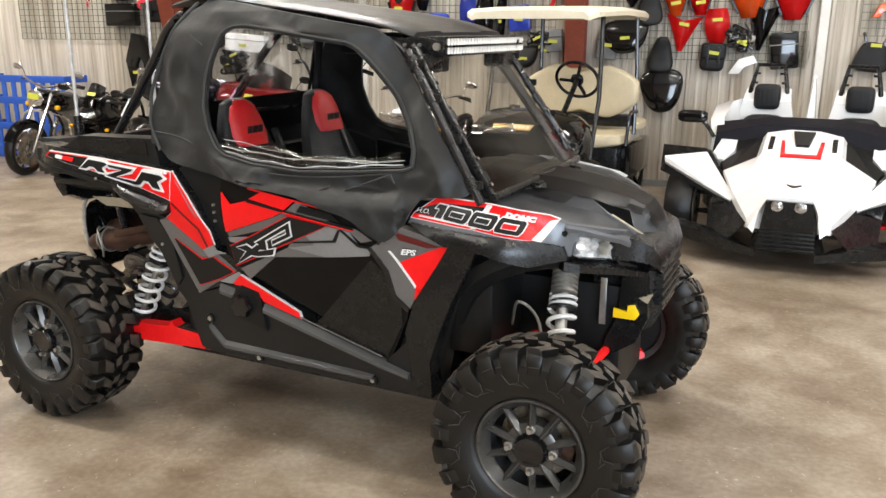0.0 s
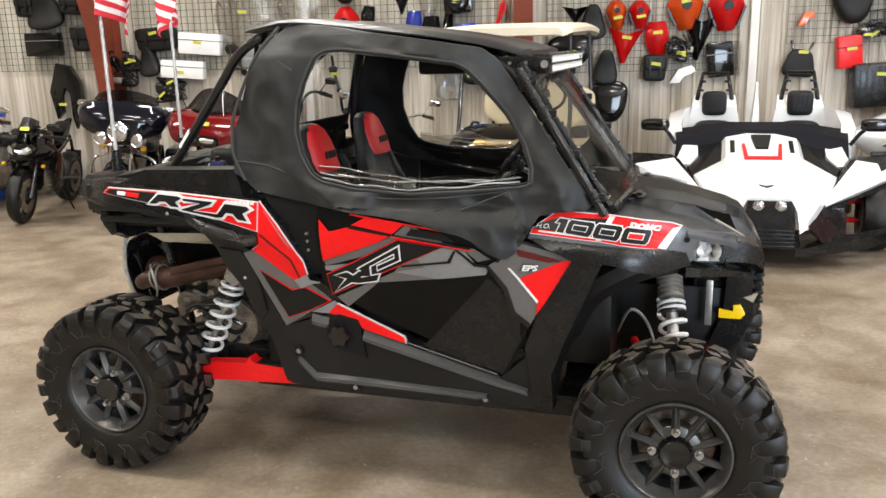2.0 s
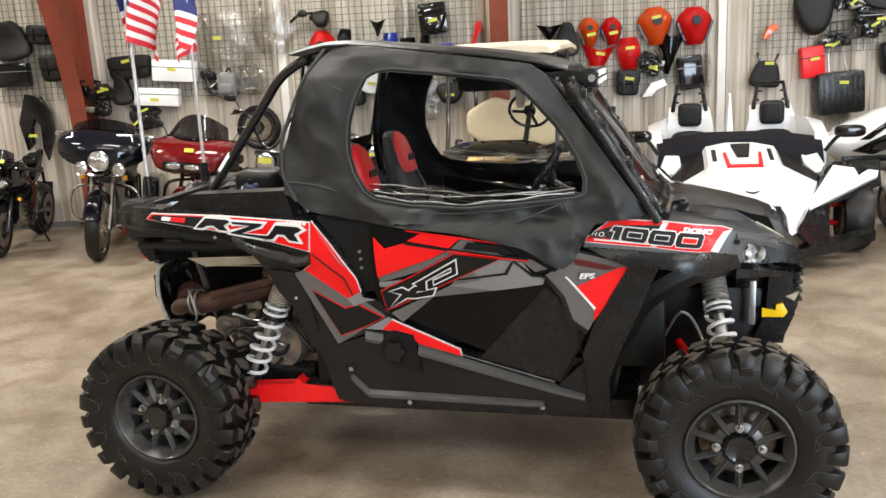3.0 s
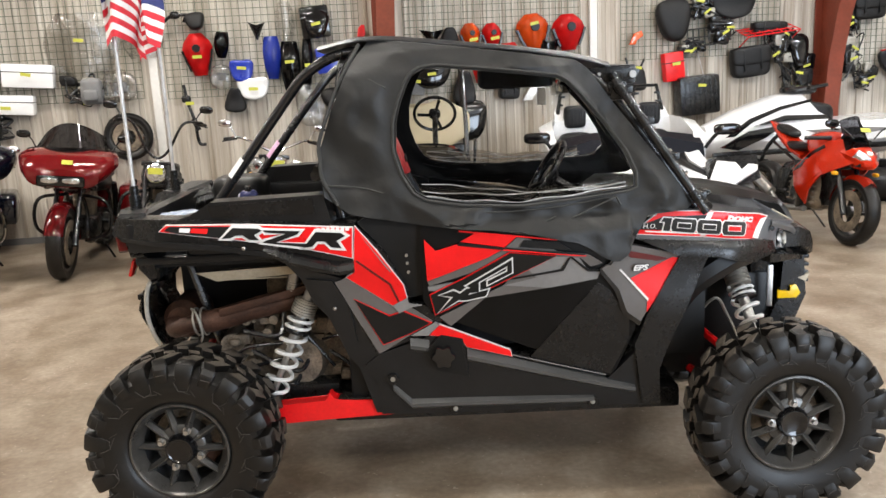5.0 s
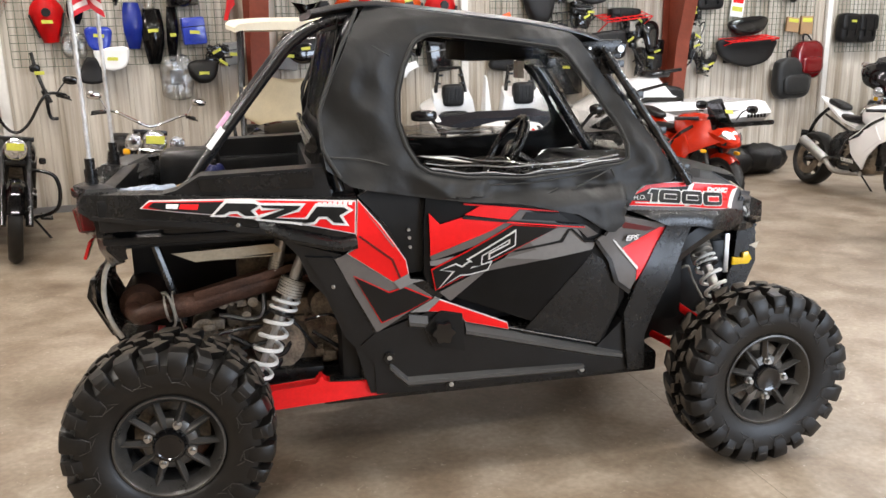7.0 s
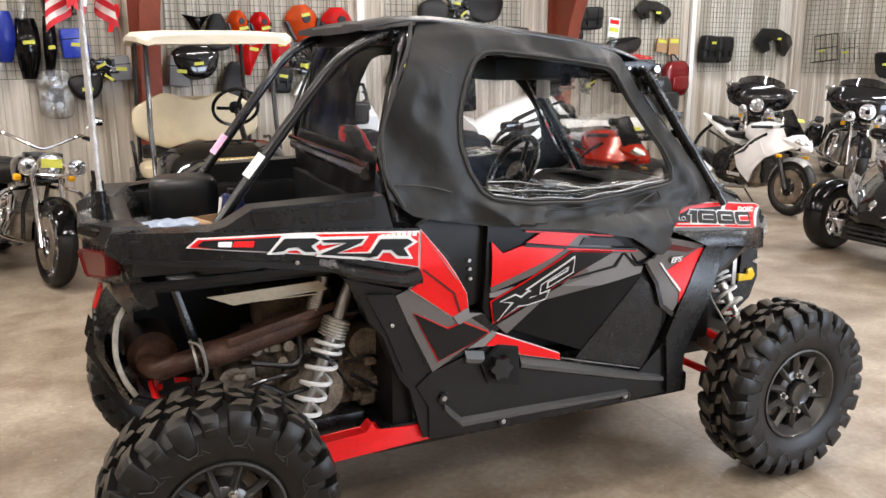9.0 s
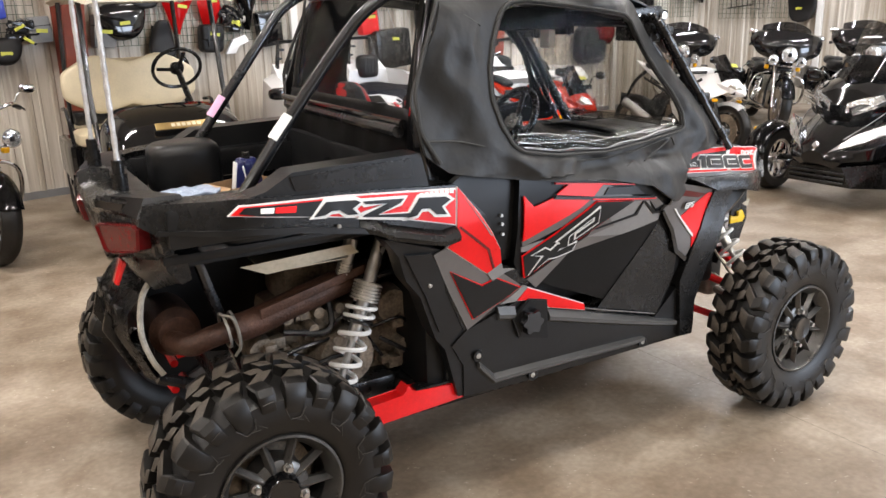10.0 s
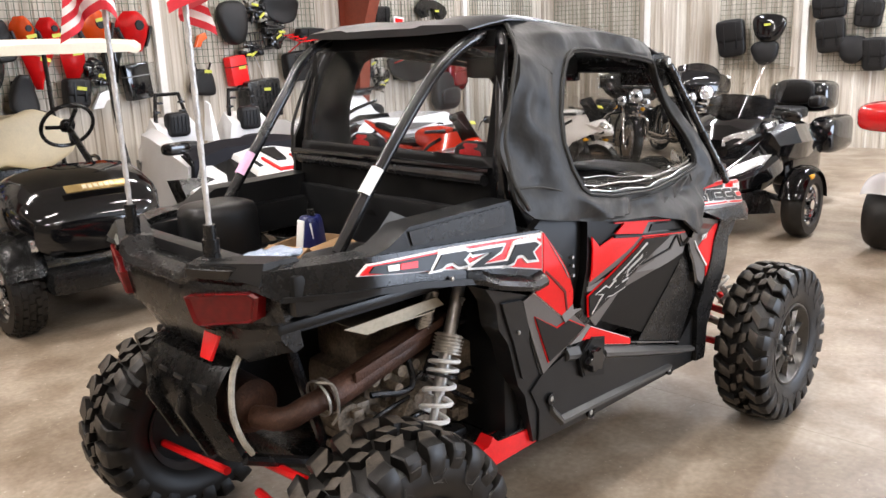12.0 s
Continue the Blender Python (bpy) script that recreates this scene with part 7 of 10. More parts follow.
def round_lamp(parent, name, c, r, glass="lamp_glass", shell="chrome", d=(1, 0, 0)):
    q = Matrix.Translation(c) @ Vector(d).to_track_quat("Z", "Y").to_matrix().to_4x4()
    bm = B()
    lathe(bm, [(0.0, -r * 1.1), (r * 0.55, -r * 0.95), (r * 0.95, -r * 0.35), (r * 1.06, 0.0), (r * 0.98, r * 0.08), (r * 0.9, 0.0)], q, 24)
    b = part(name, bm, shell, parent)
    bm = B()
    lathe(bm, [(0.0, r * 0.16), (r * 0.5, r * 0.12), (r * 0.94, 0.0)], q, 24)
    part("lens", bm, glass, b)
    bm = B()
    lathe(bm, [(0.0, r * 0.17), (r * 0.32, r * 0.165), (r * 0.34, r * 0.12)], q, 14)
    part("reflector", bm, "chrome", b)


def hand_mirror(parent, p, q, r=0.05, mat="gloss_black"):
    bm = B()
    tube(bm, [p, ((p[0] + q[0]) / 2 - 0.02, (p[1] + q[1]) / 2, (p[2] + q[2]) / 2 + 0.03), q], 0.006, 6)
    st = part("mirror_stalk", bm, "chrome" if mat == "chrome" else "black_tube", parent)
    bm = B()
    blob(bm, q, (0.018, r * 1.3, r * 0.75), 0.8, 0.8)
    part("mirror", bm, mat, st)


def price_tag(parent, p, d=(1, 0, 0), s=0.05):
    bm = B()
    m = Matrix.Translation(p) @ Vector(d).to_track_quat("Z", "Y").to_matrix().to_4x4()
    box(bm, (-s, s), (-s * 0.45, s * 0.45), (0, 0.004), 0, m)
    part("price_tag", bm, "tag_yellow", parent, "yellow price tag")


def v_twin(t, x, mat="chrome", case="engine"):
    bm = B()
    blob(bm, (x, 0, 0.34), (0.20, 0.13, 0.13), 0.5, 0.5)
    blob(bm, (x - 0.30, 0, 0.34), (0.14, 0.12, 0.12), 0.5, 0.5)
    e = part("engine", bm, case, t, "V-twin engine")
    for a in (-24, 24):
        bm = B()
        m = Matrix.Translation((x, 0, 0.42)) @ Matrix.Rotation(radians(a), 4, "Y")
        prof = [(0.055, 0.0), (0.055, 0.03)]
        for i in range(9):
            prof += [(0.080, 0.031 + 0.026 * i), (0.080, 0.043 + 0.026 * i), (0.055, 0.044 + 0.026 * i), (0.055, 0.055 + 0.026 * i)]
        prof += [(0.073, 0.266), (0.073, 0.31), (0.060, 0.325)]
        faces_from(bm, [[m @ Vector((k * spow(math.cos(q), 0.4), 1.1 * k * spow(math.sin(q), 0.4), z)) for q in [2 * math.pi * j / 16 for j in range(16)]] for k, z in prof])
        part("cylinder", bm, "dull_steel" if mat == "chrome" else "engine", e)
    bm = B()
    cyl(bm, (x, -0.13, 0.34), (x, -0.17, 0.34), 0.11, 0.095, 24)
    cyl(bm, (x + 0.02, -0.10, 0.56), (x + 0.02, -0.19, 0.56), 0.085, 0.075, 22)
    cyl(bm, (x - 0.3, 0.12, 0.34), (x - 0.3, 0.17, 0.34), 0.11, 0.09, 22)
    pieces("engine_cover", bm, mat, e)
    for k, z in enumerate((0.20, 0.29)):
        bm = B()
        tube(bm, [(x + 0.10 - 0.16 * k, -0.11, 0.60), (x + 0.17 - 0.2 * k, -0.16, 0.42), (x - 0.05, -0.19, z), (x - 0.55, -0.20, z), (x - 1.05, -0.20, z + 0.02)], 0.032, 12)
        part("exhaust_pipe", bm, mat, t, "exhaust pipe")


def fork(t, top, R, mat, gap=0.10, x0=0.0, turn=0.0):
    for s in (-1, 1):
        bm = B()
        a = Vector((x0, s * gap, R - 0.03))
        b = Vector((top[0], s * gap, top[1]))
        cyl(bm, a, a.lerp(b, 0.5), 0.030, 0.028, 12)
        cyl(bm, a.lerp(b, 0.45), b, 0.021, n=12)
        part("fork_leg", bm, mat, t)
    bm = B()
    box(bm, (top[0] - 0.05, top[0] + 0.03), (-gap - 0.04, gap + 0.04), (top[1] - 0.03, top[1] + 0.01), 0.008)
    box(bm, (top[0] + 0.02, top[0] + 0.08), (-gap - 0.04, gap + 0.04), (top[1] - 0.22, top[1] - 0.18), 0.008)
    part("fork_clamp", bm, "black_tube", t)


def cruiser(label, m, paint="gloss_black", metal="chrome", fairing=None, bars="mid", bags=True, R=0.33, w=0.13, lamp=0.09, spots=False, tag=True, seat="leather", style="cast", screen="smoke_screen", group="motor cycles in a row"):
    """Cruisers and tourers; fairing: None, bat or shark."""
    t = thing("motorcycle", label, "motorcycle", m, group)
    wb = 1.62
    disc_wheel(t, "front_wheel", 0, R, w, metal if metal == "chrome" else "cast_wheel", style, 0.0, 10 if style == "cast" else 20)
    disc_wheel(t, "rear_wheel", -wb, R, w * 1.2, metal if metal == "chrome" else "cast_wheel", "cast")
    arc_fender(t, "front_fender", 0, R, w * 0.62, 20, 185, paint)
    arc_fender(t, "rear_fender", -wb, R, w * 0.8, 20, 200, paint, 0.0, 0.04)
    fork(t, (-0.34, 0.98), R, metal if metal == "chrome" else "black_tube")
    v_twin(t, -0.86, metal if metal == "chrome" else "gloss_black", "engine" if metal == "chrome" else "black_plastic")
    bm = B()
    blob(bm, (-0.62, 0, 0.84), (0.30, 0.155, 0.125), 0.75, 0.8, None, 24, 14, lambda p: Vector((p.x, p.y * (1 + 0.55 * p.x), p.z * (1 + 0.4 * p.x) - 0.04 * (0.3 - p.x))))
    tank = part("fuel_tank", bm, paint, t)
    bm = B()
    lathe(bm, [(0.0, 0.02), (0.035, 0.016), (0.04, 0.0)], Matrix.Translation((-0.55, 0, 0.965)), 18)
    part("filler_cap", bm, "chrome", tank)
    bm = B()
    blob(bm, (-1.14, 0, 0.735), (0.28, 0.17, 0.075), 0.6, 0.6, None, 24, 10, lambda p: Vector((p.x, p.y, p.z + 0.4 * p.x * p.x)))
    blob(bm, (-1.50, 0, 0.80), (0.19, 0.13, 0.06), 0.6, 0.6)
    part("saddle", bm, seat, t)
    bm = B()
    for s in (-1, 1):
        tube(bm, [(-0.30, s * 0.05, 0.86), (-0.55, s * 0.08, 0.55), (-0.58, s * 0.09, 0.24), (-1.3, s * 0.10, 0.24), (-1.5, s * 0.1, 0.45), (-1.2, s * 0.10, 0.70), (-0.4, s * 0.05, 0.76)], 0.018, 8)
    part("frame", bm, "black_tube", t)
    for s in (-1, 1):
        bm = B()
        tube(bm, [(-0.40, s * 0.06, 0.72), (-0.36, s * 0.30, 0.66), (-0.40, s * 0.32, 0.38), (-0.50, s * 0.08, 0.26)], 0.016, 8)
        part("crash_bar", bm, metal if metal == "chrome" else "black_tube", t)
        bm = B()
        box(bm, (-0.76, -0.50), (s * 0.24 - 0.05, s * 0.24 + 0.05), (0.26, 0.28), 0.006)
        part("footboard", bm, "black_plastic", t)
        bm = B()
        cyl(bm, (-wb + 0.0, s * 0.14, 0.33), (-wb + 0.18, s * 0.15, 0.70), 0.028, n=10)
        part("rear_shock", bm, metal if metal == "chrome" else "black_tube", t)
        if bags:
            bm = B()
            blob(bm, (-1.62, s * 0.30, 0.52), (0.30, 0.10, 0.17), 0.35, 0.4)
            bg = part("saddlebag", bm, paint, t, "hard saddlebag")
            bm = B()
            box(bm, (-1.66, -1.58), (s * 0.40 - 0.006, s * 0.40 + 0.006), (0.56, 0.60), 0.004)
            part("latch", bm, "chrome", bg)
    hb = {"mid": [(-0.36, 0.0, 1.02), (-0.37, 0.12, 1.06), (-0.42, 0.30, 1.13), (-0.56, 0.42, 1.10)], "high": [(-0.36, 0.0, 1.02), (-0.36, 0.10, 1.10), (-0.34, 0.22, 1.34), (-0.44, 0.36, 1.36), (-0.56, 0.40, 1.33)], "low": [(-0.34, 0.0, 1.02), (-0.32, 0.14, 1.05), (-0.36, 0.30, 1.10), (-0.50, 0.40, 1.06)]}[bars]
    bm = B()
    tube(bm, [(x, -y, z) for x, y, z in hb[::-1]] + hb[1:], 0.013, 8)
    handle = part("handlebar", bm, metal if metal == "chrome" else "black_tube", t)
    for s in (-1, 1):
        x, y, z = hb[-1]
        bm = B()
        cyl(bm, (x + 0.10, s * (y - 0.08), z + 0.02), (x - 0.02, s * (y + 0.01), z - 0.004), 0.019, n=10)
        tube(bm, [(x + 0.12, s * (y - 0.10), z + 0.03), (x + 0.10, s * (y - 0.02), z), (x + 0.02, s * (y + 0.03), z - 0.02)], 0.007, 6)
        part("grip", bm, "rubber", handle)
        hand_mirror(t, (x + 0.10, s * (y - 0.09), z + 0.02), (x + 0.10, s * (y + 0.02), z + 0.15), 0.048, "gloss_black" if metal != "chrome" else "chrome")
        bm = B()
        blob(bm, (-0.30, s * 0.20, 0.80), (0.03, 0.028, 0.028))
        part("turn_signal", bm, "amber" if metal == "chrome" else "gloss_black", t)
    if fairing == "bat":
        bm = B()
        rings = []
        for x, hw, z0, z1 in ((-0.12, 0.16, 0.90, 1.10), (-0.16, 0.30, 0.88, 1.20), (-0.24, 0.42, 0.90, 1.27), (-0.34, 0.46, 0.98, 1.28), (-0.42, 0.44, 1.04, 1.26)):
            rings.append([Vector((x, hw * spow(math.cos(a), 0.75), (z0 + z1) / 2 + (z1 - z0) / 2 * spow(math.sin(a), 0.8))) for a in [2 * math.pi * j / 26 for j in range(26)]])
        faces_from(bm, rings)
        f = part("fairing", bm, paint, t, "batwing fairing")
        bm = B()
        rings = [[Vector((-0.20 - 0.16 * i / 6 - 0.06 * (j / 8 - 1) ** 2 * 2, (0.36 - 0.06 * i / 6) * (j / 8 - 1), 1.22 + 0.16 * i / 6 - 0.07 * (j / 8 - 1) ** 2)) for j in range(17)] for i in range(7)]
        faces_from(bm, rings, False, False)
        bmesh.ops.solidify(bm, geom=bm.faces[:], thickness=0.004)
        part("windscreen", bm, screen, f, "dark windscreen")
        round_lamp(t, "headlight", (-0.05, 0, 0.98), lamp)
    elif fairing == "shark":
        bm = B()
        rings = []
        for x, hw, z0, z1 in ((0.03, 0.19, 0.84, 1.00), (-0.02, 0.31, 0.82, 1.06), (-0.12, 0.38, 0.86, 1.12), (-0.26, 0.43, 0.94, 1.16), (-0.42, 0.40, 1.02, 1.15)):
            rings.append([Vector((x, hw * spow(math.cos(a), 0.7), (z0 + z1) / 2 + (z1 - z0) / 2 * spow(math.sin(a), 0.75))) for a in [2 * math.pi * j / 26 for j in range(26)]])
        faces_from(bm, rings)
        f = part("fairing", bm, paint, t, "wide frame-mounted fairing")
        bm = B()
        box(bm, (0.01, 0.045), (-0.20, 0.20), (0.845, 0.945), 0.03)
        hl = part("headlight", bm, "gloss_black", f)
        for k in (-0.09, 0.09):
            bm = B()
            blob(bm, (0.045, k, 0.900), (0.012, 0.075, 0.026), 0.7, 0.7)
            part("lens", bm, "lamp_glass", hl)
        bm = B()
        rings = [[Vector((-0.14 - 0.22 * i / 6 - 0.16 * (j / 8 - 1) ** 2, (0.35 - 0.08 * i / 6) * (j / 8 - 1), 1.11 + 0.27 * i / 6 - 0.05 * (j / 8 - 1) ** 2 - 0.08 * (i / 6) * (j / 8 - 1) ** 2)) for j in range(17)] for i in range(7)]
        faces_from(bm, rings, False, False)
        bmesh.ops.solidify(bm, geom=bm.faces[:], thickness=0.004)
        part("windscreen", bm, screen, f, "dark windscreen")
        if tag:
            price_tag(f, (0.0, 0.05, 1.06), (1, 0, 0.6), 0.045)
    else:
        round_lamp(t, "headlight", (-0.16, 0, 0.90), lamp)
        if tag:
            price_tag(t, (-0.155 + lamp * 0.25, 0.0, 0.925), (1, 0, 0.1), lamp * 0.75)
    if spots:
        for s in (-1, 1):
            round_lamp(t, "spot_lamp", (-0.10, s * 0.175, 0.90), lamp * 0.66)
        bm = B()
        tube(bm, [(-0.14, -0.22, 0.85), (-0.16, 0, 0.83), (-0.14, 0.22, 0.85)], 0.012, 8)
        part("lamp_bar", bm, "chrome", t)
    bm = B()
    tube(bm, [(-0.95, 0.12, 0.22), (-0.80, 0.30, 0.015)], 0.011, 6)
    part("side_stand", bm, "black_tube", t)
    return t


def sport_bike(label, m, paint, second="gloss_black", accent=None, seat_mat="leather", rim="cast_wheel", tag=True, whole=False, group="sport bikes"):
    t = thing("sport_bike", label, "motorcycle", m, group)
    R, wb = 0.30, 1.40
    disc_wheel(t, "front_wheel", 0, R, 0.12, rim, "cast", 0.0, 6)
    disc_wheel(t, "rear_wheel", -wb, R, 0.17, rim, "cast", 0.0, 6)
    arc_fender(t, "front_fender", 0, R, 0.060, 55, 170, paint, 0.0, 0.022)
    fork(t, (-0.27, 0.86), R, "black_tube", 0.09)

    def flank(x, z):
        """Half width of the fairing at a place on its side."""
        return 0.105 + 0.125 * ease(0.10, -0.36, x) - 0.075 * ease(0.66, 0.95, z) - 0.05 * ease(0.46, 0.24, z) - 0.06 * ease(-0.50, -0.80, x)

    for s in (-1, 1):
        bm = B()
        side_plate(bm, [(0.07, 0.735), (0.0, 0.86), (-0.10, 0.925), (-0.26, 0.885), (-0.42, 0.800), (-0.54, 0.665), (-0.71, 0.585), (-0.62, 0.44), (-0.44, 0.29), (-0.36, 0.43), (-0.25, 0.575), (-0.10, 0.655)], flank, 0.0, 0.014, s, 0.05)
        f = part("side_fairing", bm, paint, t, "painted side fairing", 24)
        for poly, mat, off in (([(-0.235, 0.615), (-0.33, 0.745), (-0.47, 0.690), (-0.50, 0.56), (-0.40, 0.47)], paint, 0.006), ([(-0.30, 0.845), (-0.42, 0.770), (-0.53, 0.650), (-0.68, 0.578), (-0.70, 0.560), (-0.52, 0.615), (-0.40, 0.74), (-0.28, 0.82)], second, 0.007), ([(-0.44, 0.290), (-0.62, 0.44), (-0.70, 0.40), (-0.86, 0.25), (-0.60, 0.235)], accent or second, 0.004)):
            bm = B()
            side_plate(bm, poly, flank, off, 0.012, s, 0.06)
            part("fairing_panel", bm, mat, f)
        if whole:
            # a row of unreadable letters on the belly
            for i in range(6):
                x, z = -0.56 - 0.042 * i, 0.335 + 0.0 * i
                bm = B()
                side_plate(bm, [(x, z), (x - 0.028, z + 0.006), (x - 0.032, z + 0.040), (x - 0.004, z + 0.034)], flank, 0.010, 0.012, s, 0.06)
                part("name_bar", bm, "white_vinyl", f)
        hand_mirror(t, (-0.03, s * 0.10, 0.93), (-0.06, s * 0.30, 1.04), 0.052)
        bm = B()
        cyl(bm, (-0.28, s * 0.13, 0.91), (-0.38, s * 0.33, 0.89), 0.018, n=10)
        part("clip_on_bar", bm, "rubber", t)
        bm = B()
        blob(bm, (-0.06, s * 0.20, 0.62), (0.035, 0.018, 0.018))
        part("turn_signal", bm, "amber", t)
    bm = B()
    rings = []
    for x, w, z0, z1 in ((0.165, 0.022, 0.695, 0.735), (0.125, 0.070, 0.675, 0.785), (0.05, 0.112, 0.665, 0.850), (-0.06, 0.135, 0.675, 0.905), (-0.20, 0.130, 0.700, 0.915)):
        rings.append([Vector((x, w * k, z0 + (z1 - z0) * h)) for k, h in ((-0.35, 0.0), (-0.85, 0.22), (-1.0, 0.50), (-0.70, 0.80), (-0.28, 0.96), (0.28, 0.96), (0.70, 0.80), (1.0, 0.50), (0.85, 0.22), (0.35, 0.0))])
    faces_from(bm, rings)
    nose = part("nose", bm, paint, t, "painted pointed nose", 16)
    for s in (-1, 1):
        bm = B()
        eye = [(0.142, 0.026, 0.748), (0.100, 0.085, 0.752), (0.045, 0.118, 0.790), (0.055, 0.095, 0.822), (0.105, 0.045, 0.795)]
        faces_from(bm, [[Vector((x + d, q * s, z + d)) for x, q, z in eye] for d in (-0.03, 0.010)])
        part("headlight", bm, "lamp_glass", nose, "slanted clear headlight")
        bm = B()
        gill = [(0.128, 0.022, 0.722), (0.085, 0.085, 0.722), (0.06, 0.090, 0.690), (0.11, 0.025, 0.690)]
        faces_from(bm, [[Vector((x + d, q * s, z)) for x, q, z in gill] for d in (-0.03, 0.012)])
        part("intake", bm, "matte_panel", nose)
    bm = B()
    rings = [[Vector((0.03 - 0.20 * i / 6 - 0.10 * (j / 6 - 1) ** 2, (0.125 - 0.035 * i / 6) * (j / 6 - 1), 0.865 + 0.25 * i / 6 - 0.05 * (j / 6 - 1) ** 2)) for j in range(13)] for i in range(7)]
    faces_from(bm, rings, False, False)
    bmesh.ops.solidify(bm, geom=bm.faces[:], thickness=0.004)
    ws = part("windscreen", bm, "smoke_screen", t)
    if tag:
        price_tag(ws, (-0.05, 0.02, 1.00), (1, 0, 0.8), 0.045)
    bm = B()
    box(bm, (-0.22, -0.10), (-0.09, 0.09), (0.88, 0.94), 0.02)
    part("dial_pod", bm, "black_plastic", t)
    bm = B()
    blob(bm, (-0.50, 0, 0.835), (0.25, 0.155, 0.125), 0.7, 0.75, None, 24, 14, lambda p: Vector((p.x, p.y * (1 + 1.3 * p.x), p.z * (1 + 0.9 * p.x))))
    tank = part("fuel_tank", bm, paint, t)
    bm = B()
    lathe(bm, [(0.0, 0.01), (0.035, 0.008), (0.04, -0.01)], Matrix.Translation((-0.44, 0, 0.985)), 16)
    part("filler_cap", bm, "gloss_black", tank)
    bm = B()
    blob(bm, (-0.86, 0, 0.785), (0.20, 0.13, 0.04), 0.6, 0.6, None, 24, 10, lambda p: Vector((p.x, p.y * (1 + 1.0 * p.x), p.z + 0.6 * p.x * p.x)))
    part("saddle", bm, seat_mat, t)
    bm = B()
    blob(bm, (-1.15, 0, 0.925), (0.14, 0.085, 0.035), 0.6, 0.6, None, 20, 10, lambda p: Vector((p.x, p.y, p.z - 0.25 * p.x)))
    part("pillion_saddle", bm, seat_mat, t)
    bm = B()
    rings = []
    for x, z0, z1, w in ((-0.72, 0.66, 0.735, 0.125), (-0.92, 0.71, 0.79, 0.125), (-1.12, 0.79, 0.895, 0.105), (-1.32, 0.90, 0.965, 0.065), (-1.46, 0.975, 1.0, 0.025)):
        rings.append([Vector((x, w * k, z0 + (z1 - z0) * h)) for k, h in ((-0.4, 0.0), (-0.95, 0.35), (-1.0, 0.70), (-0.6, 1.0), (0.6, 1.0), (1.0, 0.70), (0.95, 0.35), (0.4, 0.0))])
    faces_from(bm, rings)
    part("tail_cowl", bm, paint, t, "", 24)
    bm = B()
    blob(bm, (-0.60, 0, 0.42), (0.24, 0.15, 0.18), 0.5, 0.5)
    for i in range(6):
        box(bm, (-0.78, -0.40), (-0.16, 0.16), (0.30 + 0.05 * i, 0.315 + 0.05 * i), 0.004)
    pieces("engine", bm, "engine", t)
    bm = B()
    rings = []
    for x, w, z0, z1 in ((-0.36, 0.09, 0.30, 0.60), (-0.55, 0.12, 0.22, 0.68), (-0.85, 0.12, 0.22, 0.66), (-1.02, 0.10, 0.28, 0.62), (-1.12, 0.07, 0.36, 0.56)):
        rings.append([Vector((x, w * k, z0 + (z1 - z0) * h)) for k, h in ((-0.6, 0), (-1, 0.2), (-1, 0.8), (-0.6, 1), (0.6, 1), (1, 0.8), (1, 0.2), (0.6, 0))])
    faces_from(bm, rings)
    part("crankcase", bm, "black_plastic", t, "black crankcase and belly", 25)
    bm = B()
    for s in (-1, 1):
        tube(bm, [(-0.28, s * 0.08, 0.82), (-0.70, s * 0.14, 0.62), (-0.85, s * 0.13, 0.40)], 0.026, 8)
        tube(bm, [(-0.85, s * 0.10, 0.36), (-wb, s * 0.11, R)], 0.026, 8)
        tube(bm, [(-0.75, s * 0.09, 0.62), (-1.25, s * 0.08, 0.80)], 0.014, 8)
    part("frame", bm, "black_tube", t)
    bm = B()
    tube(bm, [(-0.50, -0.14, 0.24), (-0.85, -0.16, 0.22), (-1.0, -0.19, 0.32)], 0.028, 10)
    part("exhaust_pipe", bm, "steel", t)
    bm = B()
    tube(bm, [(-1.0, -0.19, 0.32), (-1.05, -0.20, 0.35), (-1.38, -0.22, 0.50)], 0.055, 14, False)
    part("silencer", bm, "steel", t, "brushed steel silencer")
    bm = B()
    tube(bm, [(-1.28, 0, 0.90), (-1.48, 0, 0.74), (-1.58, 0, 0.56)], 0.02, 8)
    box(bm, (-1.60, -1.585), (-0.09, 0.09), (0.46, 0.60), 0.004)
    part("plate_hanger", bm, "black_plastic", t)
    bm = B()
    tube(bm, [(-0.85, 0.10, 0.28), (-0.75, 0.30, 0.015)], 0.010, 6)
    part("side_stand", bm, "black_tube", t)
    return t


def at_front(x, y, heading):
    """Pose whose front axle stands over (x, y), pointing along heading degrees from +x; leaning on the stand."""
    return pose(x, y, 0.0, 0, 0, heading) @ Matrix.Rotation(radians(-7), 4, "X")


cruiser("black cruiser with chrome headlight beside a blue crate", at_front(-6.75, 3.58, -78), "gloss_black", "chrome", None, "low", False, 0.32, 0.11, 0.10)
sport_bike("black sport bike with a clear-smoke screen", at_front(-5.70, 3.52, -68), "gloss_black", "black_plastic")
cruiser("dark navy touring motorcycle with batwing fairing and chrome forks", at_front(-4.46, 3.44, -66), "navy_gloss", "chrome", "bat", "low", True, 0.34, 0.13, 0.095, True, False)
cruiser("deep red touring motorcycle with wide fairing and dark screen", at_front(-3.62, 3.62, -80), "deep_red", "black", "shark", "mid", True, 0.34, 0.13)
cruiser("black high-handlebar cruiser with yellow-tagged headlight", at_front(-2.80, 3.62, -76), "gloss_black", "black", None, "high", False, 0.33, 0.11, 0.085)
cruiser("chrome-laden black cruiser with spot lamps", at_front(-1.72, 3.72, -72), "gloss_black", "chrome", None, "mid", False, 0.33, 0.14, 0.10, True)
